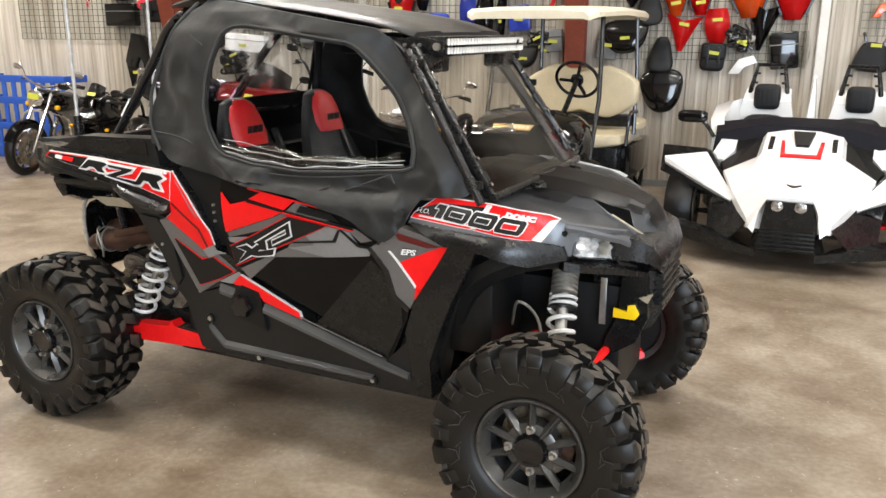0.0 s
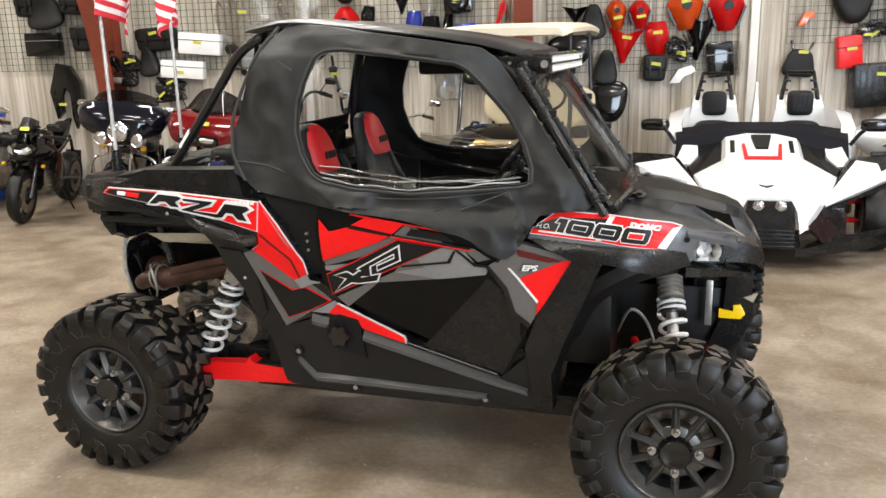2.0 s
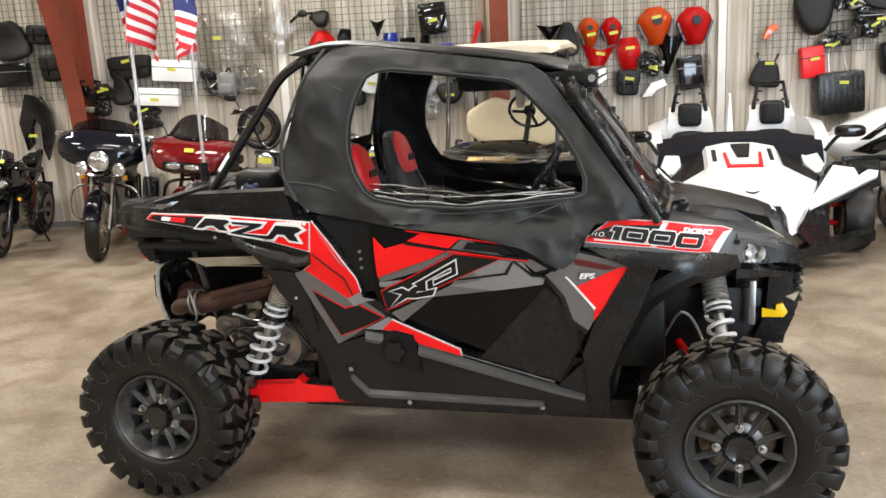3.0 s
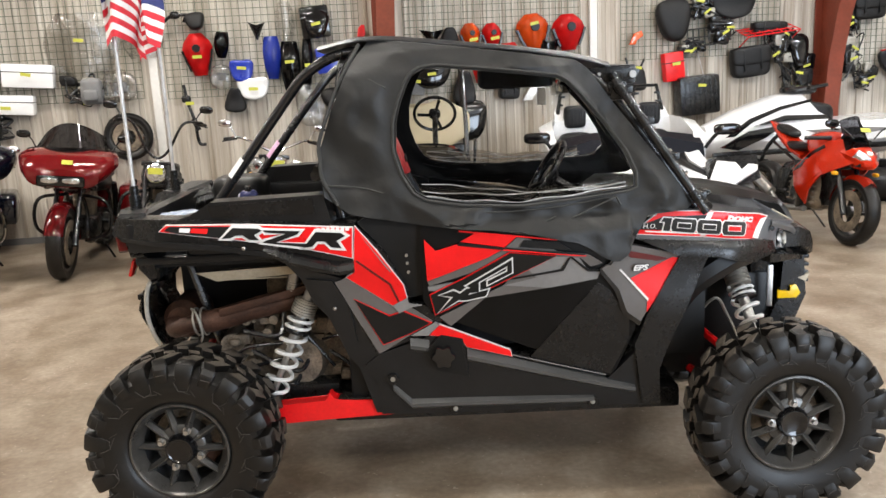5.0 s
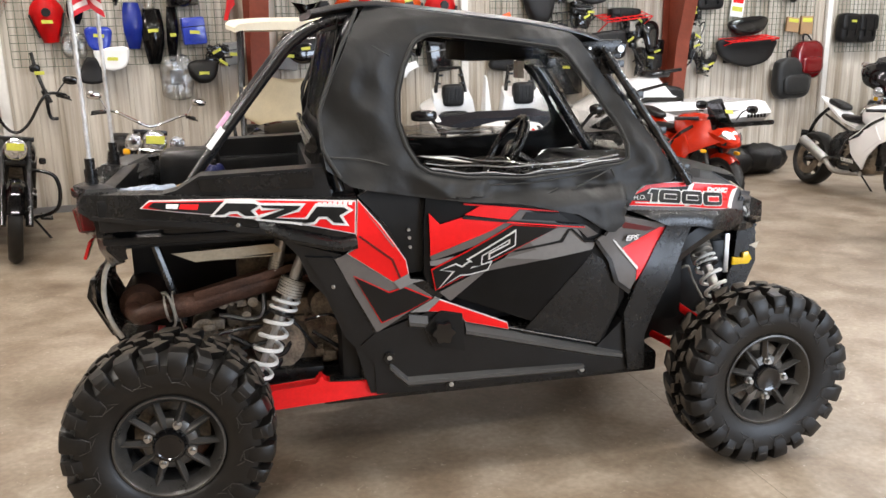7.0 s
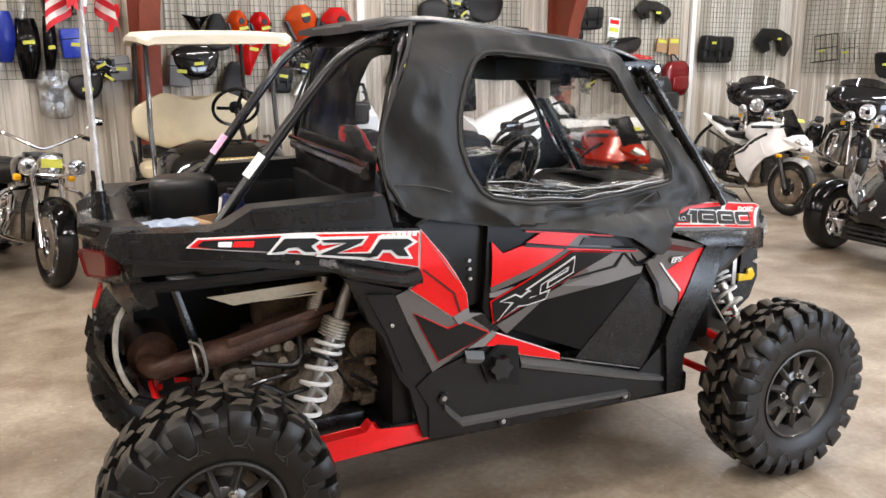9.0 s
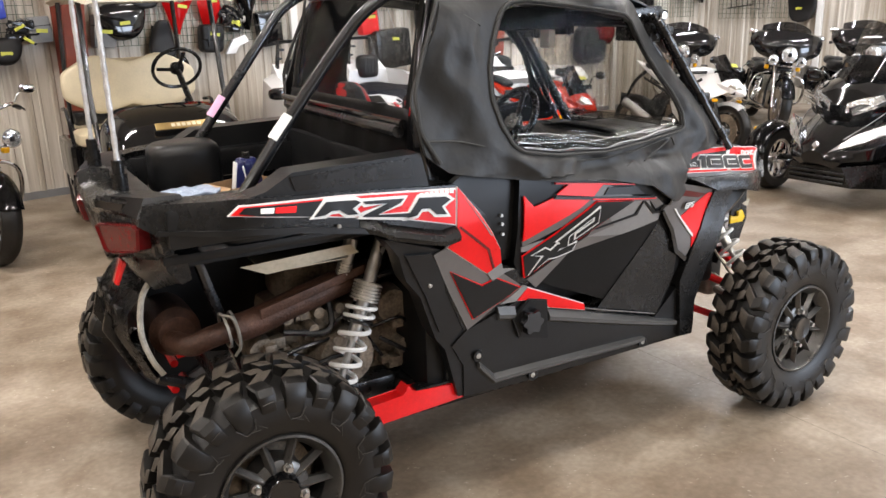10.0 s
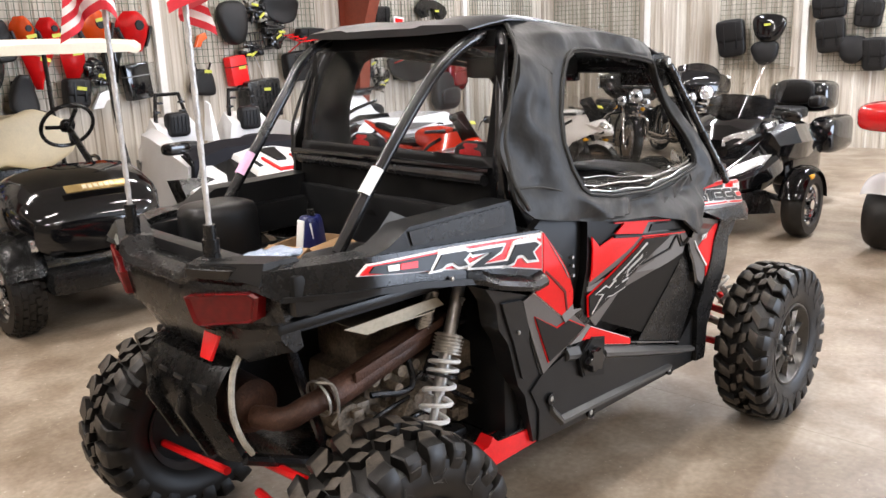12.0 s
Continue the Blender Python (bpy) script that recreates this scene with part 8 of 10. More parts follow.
sport_bike("glossy red-orange sport bike with dark screen", at_front(3.38, 3.50, -80), "candy_red", "gloss_black")
sport_bike("white sport bike with black seat and silver silencer", at_front(5.42, 3.46, -88), "white_paint", "gloss_black", "gloss_black", whole=True)
cruiser("black touring motorcycle with batwing fairing and chrome trim", at_front(7.36, 4.34, -128), "gloss_black", "chrome", "bat", "low", True, 0.34, 0.13, 0.095, True, False)
cruiser("black touring motorcycle parked near the back wall", at_front(7.12, 5.95, -135), "gloss_black", "chrome", "bat", "low", True, 0.34, 0.13, 0.09, True, False)
cruiser("black touring motorcycle at the end of its row", at_front(8.15, 3.72, -128), "gloss_black", "chrome", "bat", "low", True, 0.34, 0.13, 0.095, True, False)

# blue crate behind the bikes
t = thing("plastic_crate", "blue slatted plastic crate behind the motorcycles", "crate", pose(-7.85, 4.9, 0.0, 0, 0, 8))
bm = B()
for s in (-1, 1):
    for i in range(9):
        box(bm, (-0.66 + 0.158 * i, -0.60 + 0.158 * i), (s * 0.4 - 0.015, s * 0.4 + 0.015), (0.0, 1.08), 0.004)
    for z in (0.02, 0.38, 0.72, 1.0):
        box(bm, (-0.68, 0.68), (s * 0.4 - 0.02, s * 0.4 + 0.02), (z, z + 0.09), 0.006)
        box(bm, (s * 0.67 - 0.02, s * 0.67 + 0.02), (-0.4, 0.4), (z, z + 0.09), 0.006)
box(bm, (-0.66, 0.66), (-0.38, 0.38), (0.0, 0.03))
pieces("slat", bm, "blue_plastic", t)


# ---- three-wheel black touring trike, facing the walk ----
def touring_trike(m):
    t = thing("touring_trike", "glossy black three-wheel touring motorcycle with top box", "trike", m)

    def slab(name, mat, sections, label="", sub=None, sharp=30, s=1):
        bm = B()
        faces_from(bm, [[Vector((p[0], s * p[1], p[2])) for p in sec] for sec in sections])
        return part(name, bm, mat, sub or t, label, sharp)

    # low nose
    secs = []
    for x, w, z0, z1 in ((0.52, 0.10, 0.40, 0.50), (0.46, 0.22, 0.36, 0.56), (0.30, 0.36, 0.34, 0.66), (0.10, 0.44, 0.34, 0.78), (-0.15, 0.46, 0.36, 0.88), (-0.55, 0.36, 0.36, 0.90), (-0.90, 0.24, 0.40, 0.82)):
        secs.append([(x, w * k, z0 + (z1 - z0) * h) for k, h in ((-0.7, 0.0), (-1.0, 0.30), (-0.96, 0.55), (-0.62, 0.86), (-0.18, 1.0), (0.18, 1.0), (0.62, 0.86), (0.96, 0.55), (1.0, 0.30), (0.7, 0.0))])
    nose = slab("front_cowl", "gloss_black", secs, "glossy black nose cowl", None, 22)
    secs = []
    for x, w, z0, z1 in ((0.22, 0.13, 0.70, 0.84), (0.12, 0.27, 0.72, 0.96), (-0.08, 0.34, 0.74, 1.06), (-0.34, 0.36, 0.76, 1.08), (-0.62, 0.26, 0.74, 0.98)):
        secs.append([(x, w * k, z0 + (z1 - z0) * h) for k, h in ((-0.8, 0.0), (-1.0, 0.45), (-0.85, 0.8), (-0.35, 1.0), (0.35, 1.0), (0.85, 0.8), (1.0, 0.45), (0.8, 0.0))])
    slab("upper_fairing", "gloss_black", secs, "gloss black upper fairing", None, 22)
    slab("lower_intake", "black_plastic", [[(0.44, -0.30, 0.22), (0.44, 0.30, 0.22), (0.46, 0.22, 0.38), (0.46, -0.22, 0.38)], [(-0.1, -0.46, 0.16), (-0.1, 0.46, 0.16), (0.1, 0.44, 0.40), (0.1, -0.44, 0.40)]])
    for i in range(3):
        bm = B()
        tube(bm, [(0.455, -0.24, 0.25 + 0.04 * i), (0.475, 0.0, 0.25 + 0.04 * i), (0.455, 0.24, 0.25 + 0.04 * i)], 0.008, 6)
        part("grille_bar", bm, "dark_plastic", nose)
    bm = B()
    lathe(bm, [(0.0, 0.006), (0.022, 0.006), (0.03, 0.0)], Matrix.Translation((0.49, 0.0, 0.545)) @ Matrix.Rotation(radians(60), 4, "Y"), 14)
    part("emblem", bm, "chrome", nose)
    for s in (-1, 1):
        disc_wheel(t, "front_wheel", 0.0, 0.29, 0.18, "chrome", "fat", s * 0.72, 9)
        arc_fender(t, "front_fender", 0.0, 0.29, 0.11, 15, 175, "gloss_black", s * 0.72, 0.05)
        bm = B()
        blob(bm, (0.10, s * 0.825, 0.55), (0.05, 0.012, 0.022))
        part("side_marker", bm, "amber", t)
        bm = B()
        tube(bm, [(0.0, s * 0.64, 0.30), (-0.05, s * 0.20, 0.36)], 0.03, 8)
        part("suspension_arm", bm, "black_plastic", t)
        # long low lamp sweeping up and out
        low = [(0.500, 0.12, 0.500), (0.35, 0.33, 0.585), (0.18, 0.455, 0.665), (0.10, 0.475, 0.72), (0.20, 0.40, 0.715), (0.36, 0.25, 0.635)]
        slab("headlight", "lamp_glass", [low, [(x - 0.06, y * 0.9, z - 0.05) for x, y, z in low]], "long clear headlight", nose, 20, s)
        high = [(0.235, 0.07, 0.785), (0.17, 0.21, 0.81), (0.085, 0.315, 0.885), (0.09, 0.29, 0.93), (0.17, 0.17, 0.90), (0.22, 0.075, 0.86)]
        slab("upper_headlight", "lamp_glass", [high, [(x - 0.06, y * 0.9, z) for x, y, z in high]], "clear upper headlight", t, 20, s)
        mark = [(-0.03, 0.37, 0.92), (-0.20, 0.40, 0.95), (-0.22, 0.385, 0.985), (-0.04, 0.345, 0.965)]
        slab("side_lamp", "lamp_glass", [mark, [(x - 0.02, y * 0.9, z) for x, y, z in mark]], "", t, 20, s)
        # swept bright edges
        bm = B()
        tube(bm, [(0.44, s * 0.20, 0.60), (0.20, s * 0.30, 0.735), (-0.10, s * 0.33, 0.855)], 0.005, 6)
        part("trim_line", bm, "chrome", nose)
        hand_mirror(t, (-0.20, s * 0.34, 1.00), (-0.22, s * 0.50, 1.02), 0.07)
        bm = B()
        blob(bm, (-1.70, s * 0.38, 0.72), (0.36, 0.14, 0.18), 0.4, 0.5)
        part("pannier", bm, "gloss_black", t)
        bm = B()
        blob(bm, (-1.45, s * 0.30, 1.06), (0.10, 0.07, 0.06), 0.6, 0.6)
        part("armrest", bm, "leather", t)
        bm = B()
        blob(bm, (-0.95, s * 0.30, 0.55), (0.46, 0.13, 0.24), 0.5, 0.5)
        part("side_panel", bm, "gloss_black", t)
        secs = []
        for x, w0, w1, z0, z1 in ((-0.16, 0.30, 0.44, 0.62, 0.90), (-0.42, 0.34, 0.54, 0.56, 0.98), (-0.75, 0.34, 0.52, 0.54, 0.96), (-1.15, 0.30, 0.44, 0.56, 0.88), (-1.45, 0.26, 0.38, 0.60, 0.84)):
            secs.append([(x, w0, z0), (x, w1 * 0.94, z0 + 0.06), (x, w1, (z0 + z1) / 2), (x, w1 * 0.86, z1 - 0.05), (x, w0, z1)])
        slab("body_flank", "gloss_black", secs, "gloss black body flank", None, 24, s)
    for y0, h, z0, z1, mat, label in ((0.30, 0.02, 1.00, 1.22, "smoke_screen", "dark smoked lower screen"), (0.30, 0.05, 1.02, 1.50, "poly_clear", "tall clear windscreen")):
        bm = B()
        rings = [[Vector((0.05 - 0.85 * (z1 - z0) * i / 7 - 0.20 * (j / 7 - 1) ** 2 - (0.10 if mat == "poly_clear" else 0.0), (y0 + h * i / 7) * (j / 7 - 1), z0 + (z1 - z0) * i / 7 - 0.07 * (j / 7 - 1) ** 2)) for j in range(15)] for i in range(8)]
        faces_from(bm, rings, False, False)
        bmesh.ops.solidify(bm, geom=bm.faces[:], thickness=0.005)
        part("windscreen", bm, mat, t, label)
    bm = B()
    blob(bm, (-0.85, 0, 0.78), (0.35, 0.22, 0.16), 0.6, 0.6)
    part("tank", bm, "gloss_black", t)
    bm = B()
    blob(bm, (-1.3, 0, 0.58), (0.6, 0.26, 0.22), 0.5, 0.5)
    part("body", bm, "gloss_black", t)
    bm = B()
    blob(bm, (-1.05, 0, 0.86), (0.30, 0.20, 0.07), 0.6, 0.6)
    part("saddle", bm, "leather", t)
    bm = B()
    blob(bm, (-1.45, 0, 0.94), (0.20, 0.19, 0.07), 0.6, 0.6)
    part("pillion_saddle", bm, "leather", t)
    bm = B()
    blob(bm, (-1.66, 0, 1.14), (0.06, 0.20, 0.13), 0.6, 0.6)
    part("backrest", bm, "leather", t)
    bm = B()
    blob(bm, (-1.92, 0, 1.08), (0.24, 0.32, 0.16), 0.4, 0.45)
    part("top_box", bm, "gloss_black", t)
    bm = B()
    tube(bm, [(-0.45, -0.40, 1.06), (-0.38, -0.2, 1.08), (-0.36, 0, 1.06), (-0.38, 0.2, 1.08), (-0.45, 0.40, 1.06)], 0.016, 8)
    part("handlebar", bm, "black_tube", t)
    disc_wheel(t, "rear_wheel", -1.72, 0.32, 0.22, "cast_wheel", "cast", 0.0, 7)
    arc_fender(t, "rear_fender", -1.72, 0.32, 0.15, 10, 170, "gloss_black", 0.0, 0.05)
    return t


touring_trike(pose(4.66, 1.46, 0, 0, 0, 184))

# red and white quad at the end of the row
t = thing("quad_bike", "red and white four-wheel quad bike", "quad bike", pose(4.66, -0.38, 0, 0, 0, 180))
for s in (-1, 1):
    for x in (0.0, -1.25):
        disc_wheel(t, "wheel", x, 0.28, 0.20, "cast_wheel", "fat", s * 0.42, 6)
        arc_fender(t, "fender", x, 0.28, 0.13, 38, 160, "white_paint", s * 0.42, 0.07)
bm = B()
rings = []
for x, w, z0, z1 in ((0.40, 0.14, 0.55, 0.74), (0.15, 0.28, 0.60, 0.86), (-0.25, 0.22, 0.60, 0.90), (-0.7, 0.20, 0.60, 0.82), (-1.3, 0.26, 0.62, 0.84), (-1.6, 0.20, 0.66, 0.80)):
    rings.append([Vector((x, w * spow(math.cos(q), 0.7), (z0 + z1) / 2 + (z1 - z0) / 2 * spow(math.sin(q), 0.7))) for q in [2 * math.pi * j / 20 for j in range(20)]])
faces_from(bm, rings)
part("body", bm, "red_paint", t)
bm = B()
blob(bm, (0.12, -0.28, 1.085), (0.24, 0.36, 0.115), 0.5, 0.5, None, 28, 12, lambda p: Vector((p.x, p.y * (1 - 0.5 * p.x), p.z)))
part("front_cowl", bm, "red_gloss", t, "glossy red front cowl")
bm = B()
tube(bm, [(0.05, -0.22, 1.02), (0.02, -0.12, 0.90), (0.0, 0.0, 0.74)], 0.05, 10)
part("cowl_stay", bm, "black_plastic", t)
bm = B()
blob(bm, (-0.80, 0, 0.86), (0.38, 0.15, 0.07), 0.6, 0.6)
part("saddle", bm, "leather", t)
bm = B()
tube(bm, [(-0.35, -0.38, 1.06), (-0.2, -0.18, 1.02), (-0.18, 0.18, 1.02), (-0.35, 0.38, 1.06)], 0.014, 8)
tube(bm, [(-0.18, 0, 1.02), (-0.02, 0, 0.7)], 0.03, 8)
part("handlebar", bm, "black_tube", t)
bm = B()
box(bm, (-1.2, 0.05), (-0.16, 0.16), (0.26, 0.62), 0.05)
part("engine", bm, "black_plastic", t)


# ---- white three-wheel roadster, nose towards the walk; local x forward, origin under the front axle ----
def roadster(m):
    t = thing("three_wheel_roadster", "white and black open three-wheel roadster with twin roll hoops", "roadster", m)

    def slab(name, mat, sections, label="", sub=None, sharp=30):
        bm = B()
        faces_from(bm, [[Vector(p) for p in sec] for sec in sections])
        return part(name, bm, mat, sub or t, label, sharp)

    # hood sections: x, edge half width, edge z, shoulder half width, shoulder z, crown z
    secs = []
    for x, ye, ze, ys, zs, zc in ((-0.62, 0.33, 0.82, 0.30, 0.86, 0.895), (-0.50, 0.328, 0.80, 0.30, 0.835, 0.862), (-0.15, 0.335, 0.698, 0.30, 0.735, 0.752), (0.12, 0.555, 0.612, 0.33, 0.664, 0.676), (0.50, 0.42, 0.495, 0.25, 0.572, 0.584), (0.85, 0.285, 0.390, 0.15, 0.550, 0.562)):
        secs.append([(x, -ye, ze - 0.07), (x, -ye, ze), (x, -ys, zs), (x, -ys * 0.4, zc), (x, ys * 0.4, zc), (x, ys, zs), (x, ye, ze), (x, ye, ze - 0.07)])
    hood = slab("hood", "white_paint", secs, "white sculpted hood", None, 14)
    for s in (-1, 1):
        # prongs either side of the grille
        slab("nose_prong", "white_paint", [[(0.845, s * 0.285, 0.388), (0.845, s * 0.15, 0.552), (0.845, s * 0.20, 0.46), (0.845, s * 0.23, 0.30)], [(0.95, s * 0.262, 0.345), (0.935, s * 0.195, 0.47), (0.955, s * 0.205, 0.40), (0.955, s * 0.22, 0.31)]])
        # white shoulder beside the cockpit
        slab("shoulder_panel", "white_paint", [[(-0.30, s * 0.73, 0.645), (-0.55, s * 0.67, 0.785), (-0.60, s * 0.54, 0.785), (-0.35, s * 0.53, 0.715), (-0.20, s * 0.60, 0.655)], [(-0.34, s * 0.74, 0.55), (-0.60, s * 0.72, 0.68), (-0.66, s * 0.54, 0.70), (-0.40, s * 0.53, 0.62), (-0.25, s * 0.60, 0.57)]])
        slab("side_pod", "black_plastic", [[(0.10, s * 0.50, 0.52), (0.05, s * 0.66, 0.48), (-0.30, s * 0.74, 0.56), (-0.30, s * 0.40, 0.60)], [(0.20, s * 0.42, 0.30), (0.16, s * 0.62, 0.28), (-0.30, s * 0.76, 0.26), (-0.30, s * 0.40, 0.30)]])
        slab("hood_flank", "matte_panel", [[(-0.66, s * 0.33, 0.835), (-0.15, s * 0.33, 0.690), (0.11, s * 0.55, 0.600), (-0.20, s * 0.62, 0.635), (-0.36, s * 0.52, 0.695), (-0.62, s * 0.54, 0.780)], [(-0.66, s * 0.33, 0.70), (-0.15, s * 0.33, 0.55), (0.11, s * 0.53, 0.50), (-0.20, s * 0.60, 0.50), (-0.36, s * 0.52, 0.55), (-0.62, s * 0.54, 0.62)]])
        slab("door_side", "white_paint", [[(-0.60, s * 0.76, 0.78), (-0.60, s * 0.66, 0.80), (-0.60, s * 0.66, 0.40), (-0.60, s * 0.78, 0.40)], [(-0.85, s * 0.82, 0.92), (-0.85, s * 0.70, 0.95), (-0.85, s * 0.70, 0.36), (-0.85, s * 0.84, 0.36)], [(-1.20, s * 0.82, 1.02), (-1.20, s * 0.68, 1.06), (-1.20, s * 0.68, 0.36), (-1.20, s * 0.84, 0.36)], [(-1.60, s * 0.72, 1.02), (-1.60, s * 0.60, 1.08), (-1.60, s * 0.60, 0.36), (-1.60, s * 0.78, 0.36)]])
        # fender over the front wheel
        edge = [(-0.12, 1.09, 0.765), (-0.25, 0.76, 0.735), (-0.20, 0.69, 0.70), (0.43, 0.42, 0.465), (0.47, 0.43, 0.40), (0.30, 0.62, 0.44), (0.02, 1.08, 0.56)]
        fd = slab("front_fender", "black_plastic", [[(x, s * y, z) for x, y, z in edge], [(x - 0.22, s * y, z - 0.03) for x, y, z in edge]], "black fender with white panel")
        panel = [(0.0, 1.05, 0.672), (-0.19, 0.735, 0.702), (0.40, 0.435, 0.460), (0.445, 0.445, 0.420), (0.02, 1.04, 0.625)]
        slab("fender_panel", "white_paint", [[(x + 0.022, s * y, z + 0.014) for x, y, z in panel], [(x - 0.03, s * y, z - 0.02) for x, y, z in panel]], "", fd)
        slab("fender_cheek", "black_plastic", [[(0.46, s * 0.43, 0.42), (0.86, s * 0.27, 0.37), (0.72, s * 0.46, 0.14), (0.52, s * 0.60, 0.16), (0.34, s * 0.62, 0.36)], [(0.30, s * 0.40, 0.42), (0.60, s * 0.24, 0.37), (0.50, s * 0.42, 0.14), (0.36, s * 0.56, 0.16), (0.22, s * 0.58, 0.36)]], "black angular cheek")
        bm = B()
        blob(bm, (-0.16, s * 1.035, 0.66), (0.05, 0.012, 0.03))
        part("side_marker", bm, "amber", fd)
        disc_wheel(t, "front_wheel", 0.0, 0.285, 0.22, "cast_wheel", "cast", s * 0.88, 8)
        bm = B()
        for z in (0.24, 0.40):
            tube(bm, [(0.0, s * 0.76, z), (0.14, s * 0.32, z)], 0.018, 8)
            tube(bm, [(0.0, s * 0.76, z), (-0.2, s * 0.32, z)], 0.018, 8)
        part("suspension_arm", bm, "red_paint" if s > 0 else "black_tube", t)
        slab("splitter_wing", "black_plastic", [[(0.92, s * 0.20, 0.18), (0.70, s * 0.70, 0.24), (0.45, s * 0.95, 0.26), (0.35, s * 0.92, 0.26), (0.6, s * 0.4, 0.20)], [(0.92, s * 0.20, 0.12), (0.70, s * 0.70, 0.15), (0.45, s * 0.95, 0.18), (0.35, s * 0.92, 0.18), (0.6, s * 0.4, 0.12)]], "black front splitter")
        # mirrors
        bm = B()
        tube(bm, [(-0.55, s * 0.74, 0.80), (-0.50, s * 0.80, 0.90), (-0.48, s * 0.86, 0.96)], 0.018, 8)
        st = part("mirror_stalk", bm, "black_plastic", t)
        bm = B()
        blob(bm, (-0.46, s * 0.92, 0.98), (0.05, 0.13, 0.055), 0.6, 0.6)
        part("mirror", bm, "gloss_black", st)
        # seat, head rest and roll hoop
        y = s * 0.40
        bm = B()
        blob(bm, (-1.36, y, 0.68), (0.10, 0.21, 0.26), 0.5, 0.5)
        blob(bm, (-1.10, y, 0.46), (0.30, 0.24, 0.09), 0.5, 0.5)
        seat = part("seat", bm, "seat_black", t)
        bm = B()
        blob(bm, (-1.46, y, 1.10), (0.07, 0.12, 0.12), 0.4, 0.5)
        for k in (-0.06, -0.02, 0.02, 0.06):
            box(bm, (-1.39, -1.382), (y + k - 0.004, y + k + 0.004), (1.03, 1.18))
        part("headrest", bm, "seat_black", seat)
        bm = B()
        hoop = [(-1.52, y - 0.19, 0.96), (-1.58, y - 0.16, 1.18), (-1.62, y - 0.12, 1.39), (-1.62, y + 0.12, 1.39), (-1.58, y + 0.16, 1.18), (-1.52, y + 0.19, 0.96)]
        tube(bm, hoop, 0.022, 8, False)
        for k in (-1, 1):
            for i in range(3):
                box(bm, (-1.64 + 0.035 * (2 - i) - 0.02, -1.60 + 0.035 * (2 - i)), (y + k * (0.115 + 0.02 * i) - 0.028, y + k * (0.115 + 0.02 * i) + 0.028), (1.30 - 0.09 * i, 1.322 - 0.09 * i), 0.004)
        part("roll_hoop", bm, "black_plastic", t, "black perforated roll hoop")
        secs = []
        for x, hw, z0, z1 in ((-1.44, 0.27, 0.80, 1.06), (-1.62, 0.25, 0.80, 1.17), (-1.95, 0.16, 0.74, 0.98), (-2.3, 0.08, 0.66, 0.80)):
            secs.append([(x, y - hw, z0), (x, y - hw * 0.8, z1), (x, y + hw * 0.8, z1), (x, y + hw, z0)])
        slab("seat_hump", "white_paint", secs, "white hump behind the seat")
    slab("centre_fin", "white_paint", [[(-1.45, -0.035, 0.90), (-1.62, -0.045, 0.90), (-1.62, 0.045, 0.90), (-1.45, 0.035, 0.90)], [(-1.52, -0.008, 1.27), (-1.60, -0.012, 1.30), (-1.60, 0.012, 1.30), (-1.52, 0.008, 1.27)]])
    # cockpit tub, dash and grille
    slab("cockpit", "dash_navy", [[(-0.50, -0.78, 0.30), (-0.50, 0.78, 0.30), (-0.55, 0.72, 0.84), (-0.62, 0.36, 0.92), (-0.62, -0.36, 0.92), (-0.55, -0.72, 0.84)], [(-0.90, -0.80, 0.30), (-0.90, 0.80, 0.30), (-0.86, 0.76, 0.90), (-0.86, 0.30, 0.97), (-0.86, -0.30, 0.97), (-0.86, -0.76, 0.90)]], "black cockpit and dash")
    slab("tub", "black_plastic", [[(-0.8, -0.80, 0.2), (-0.8, 0.80, 0.2), (-0.8, 0.8, 0.42), (-0.8, -0.8, 0.42)], [(-2.3, -0.5, 0.25), (-2.3, 0.5, 0.25), (-2.3, 0.5, 0.7), (-2.3, -0.5, 0.7)]])
    slab("grille_frame", "black_plastic", [[(0.70, -0.26, 0.16), (0.70, 0.26, 0.16), (0.72, 0.15, 0.53), (0.72, -0.15, 0.53)], [(0.91, -0.20, 0.18), (0.91, 0.20, 0.18), (0.92, 0.155, 0.545), (0.92, -0.155, 0.545)]])
    bm = B()
    for i in range(5):
        box(bm, (0.905, 0.93), (-0.19, 0.19), (0.20 + 0.03 * i, 0.21 + 0.03 * i), 0.003)
    part("grille_bar", bm, "dark_plastic", t)
    for s in (-1, 1):
        round_lamp(t, "headlight", (0.945, s * 0.078, 0.515), 0.038)
    # red and white scoop with black intake on the hood
    bm = B()
    poly = [(-0.35, 0.165), (-0.05, 0.150), (-0.05, -0.150), (-0.35, -0.165), (-0.35, -0.140), (-0.10, -0.118), (-0.10, 0.118), (-0.35, 0.140)]
    faces_from(bm, [[Vector((x, y, lerp(x, [-0.62, -0.50, -0.15, 0.12], [0.895, 0.862, 0.752, 0.676]) + d)) for x, y in poly] for d in (-0.02, 0.012)])
    part("scoop_trim", bm, "red_vinyl", hood, "red scoop trim")
    bm = B()
    poly = [(-0.52, 0.085), (-0.26, 0.05), (-0.26, -0.05), (-0.52, -0.085)]
    faces_from(bm, [[Vector((x, y, lerp(x, [-0.62, -0.50, -0.15, 0.12], [0.895, 0.862, 0.752, 0.676]) + d)) for x, y in poly] for d in (-0.02, 0.02)])
    part("scoop_intake", bm, "matte_panel", hood)
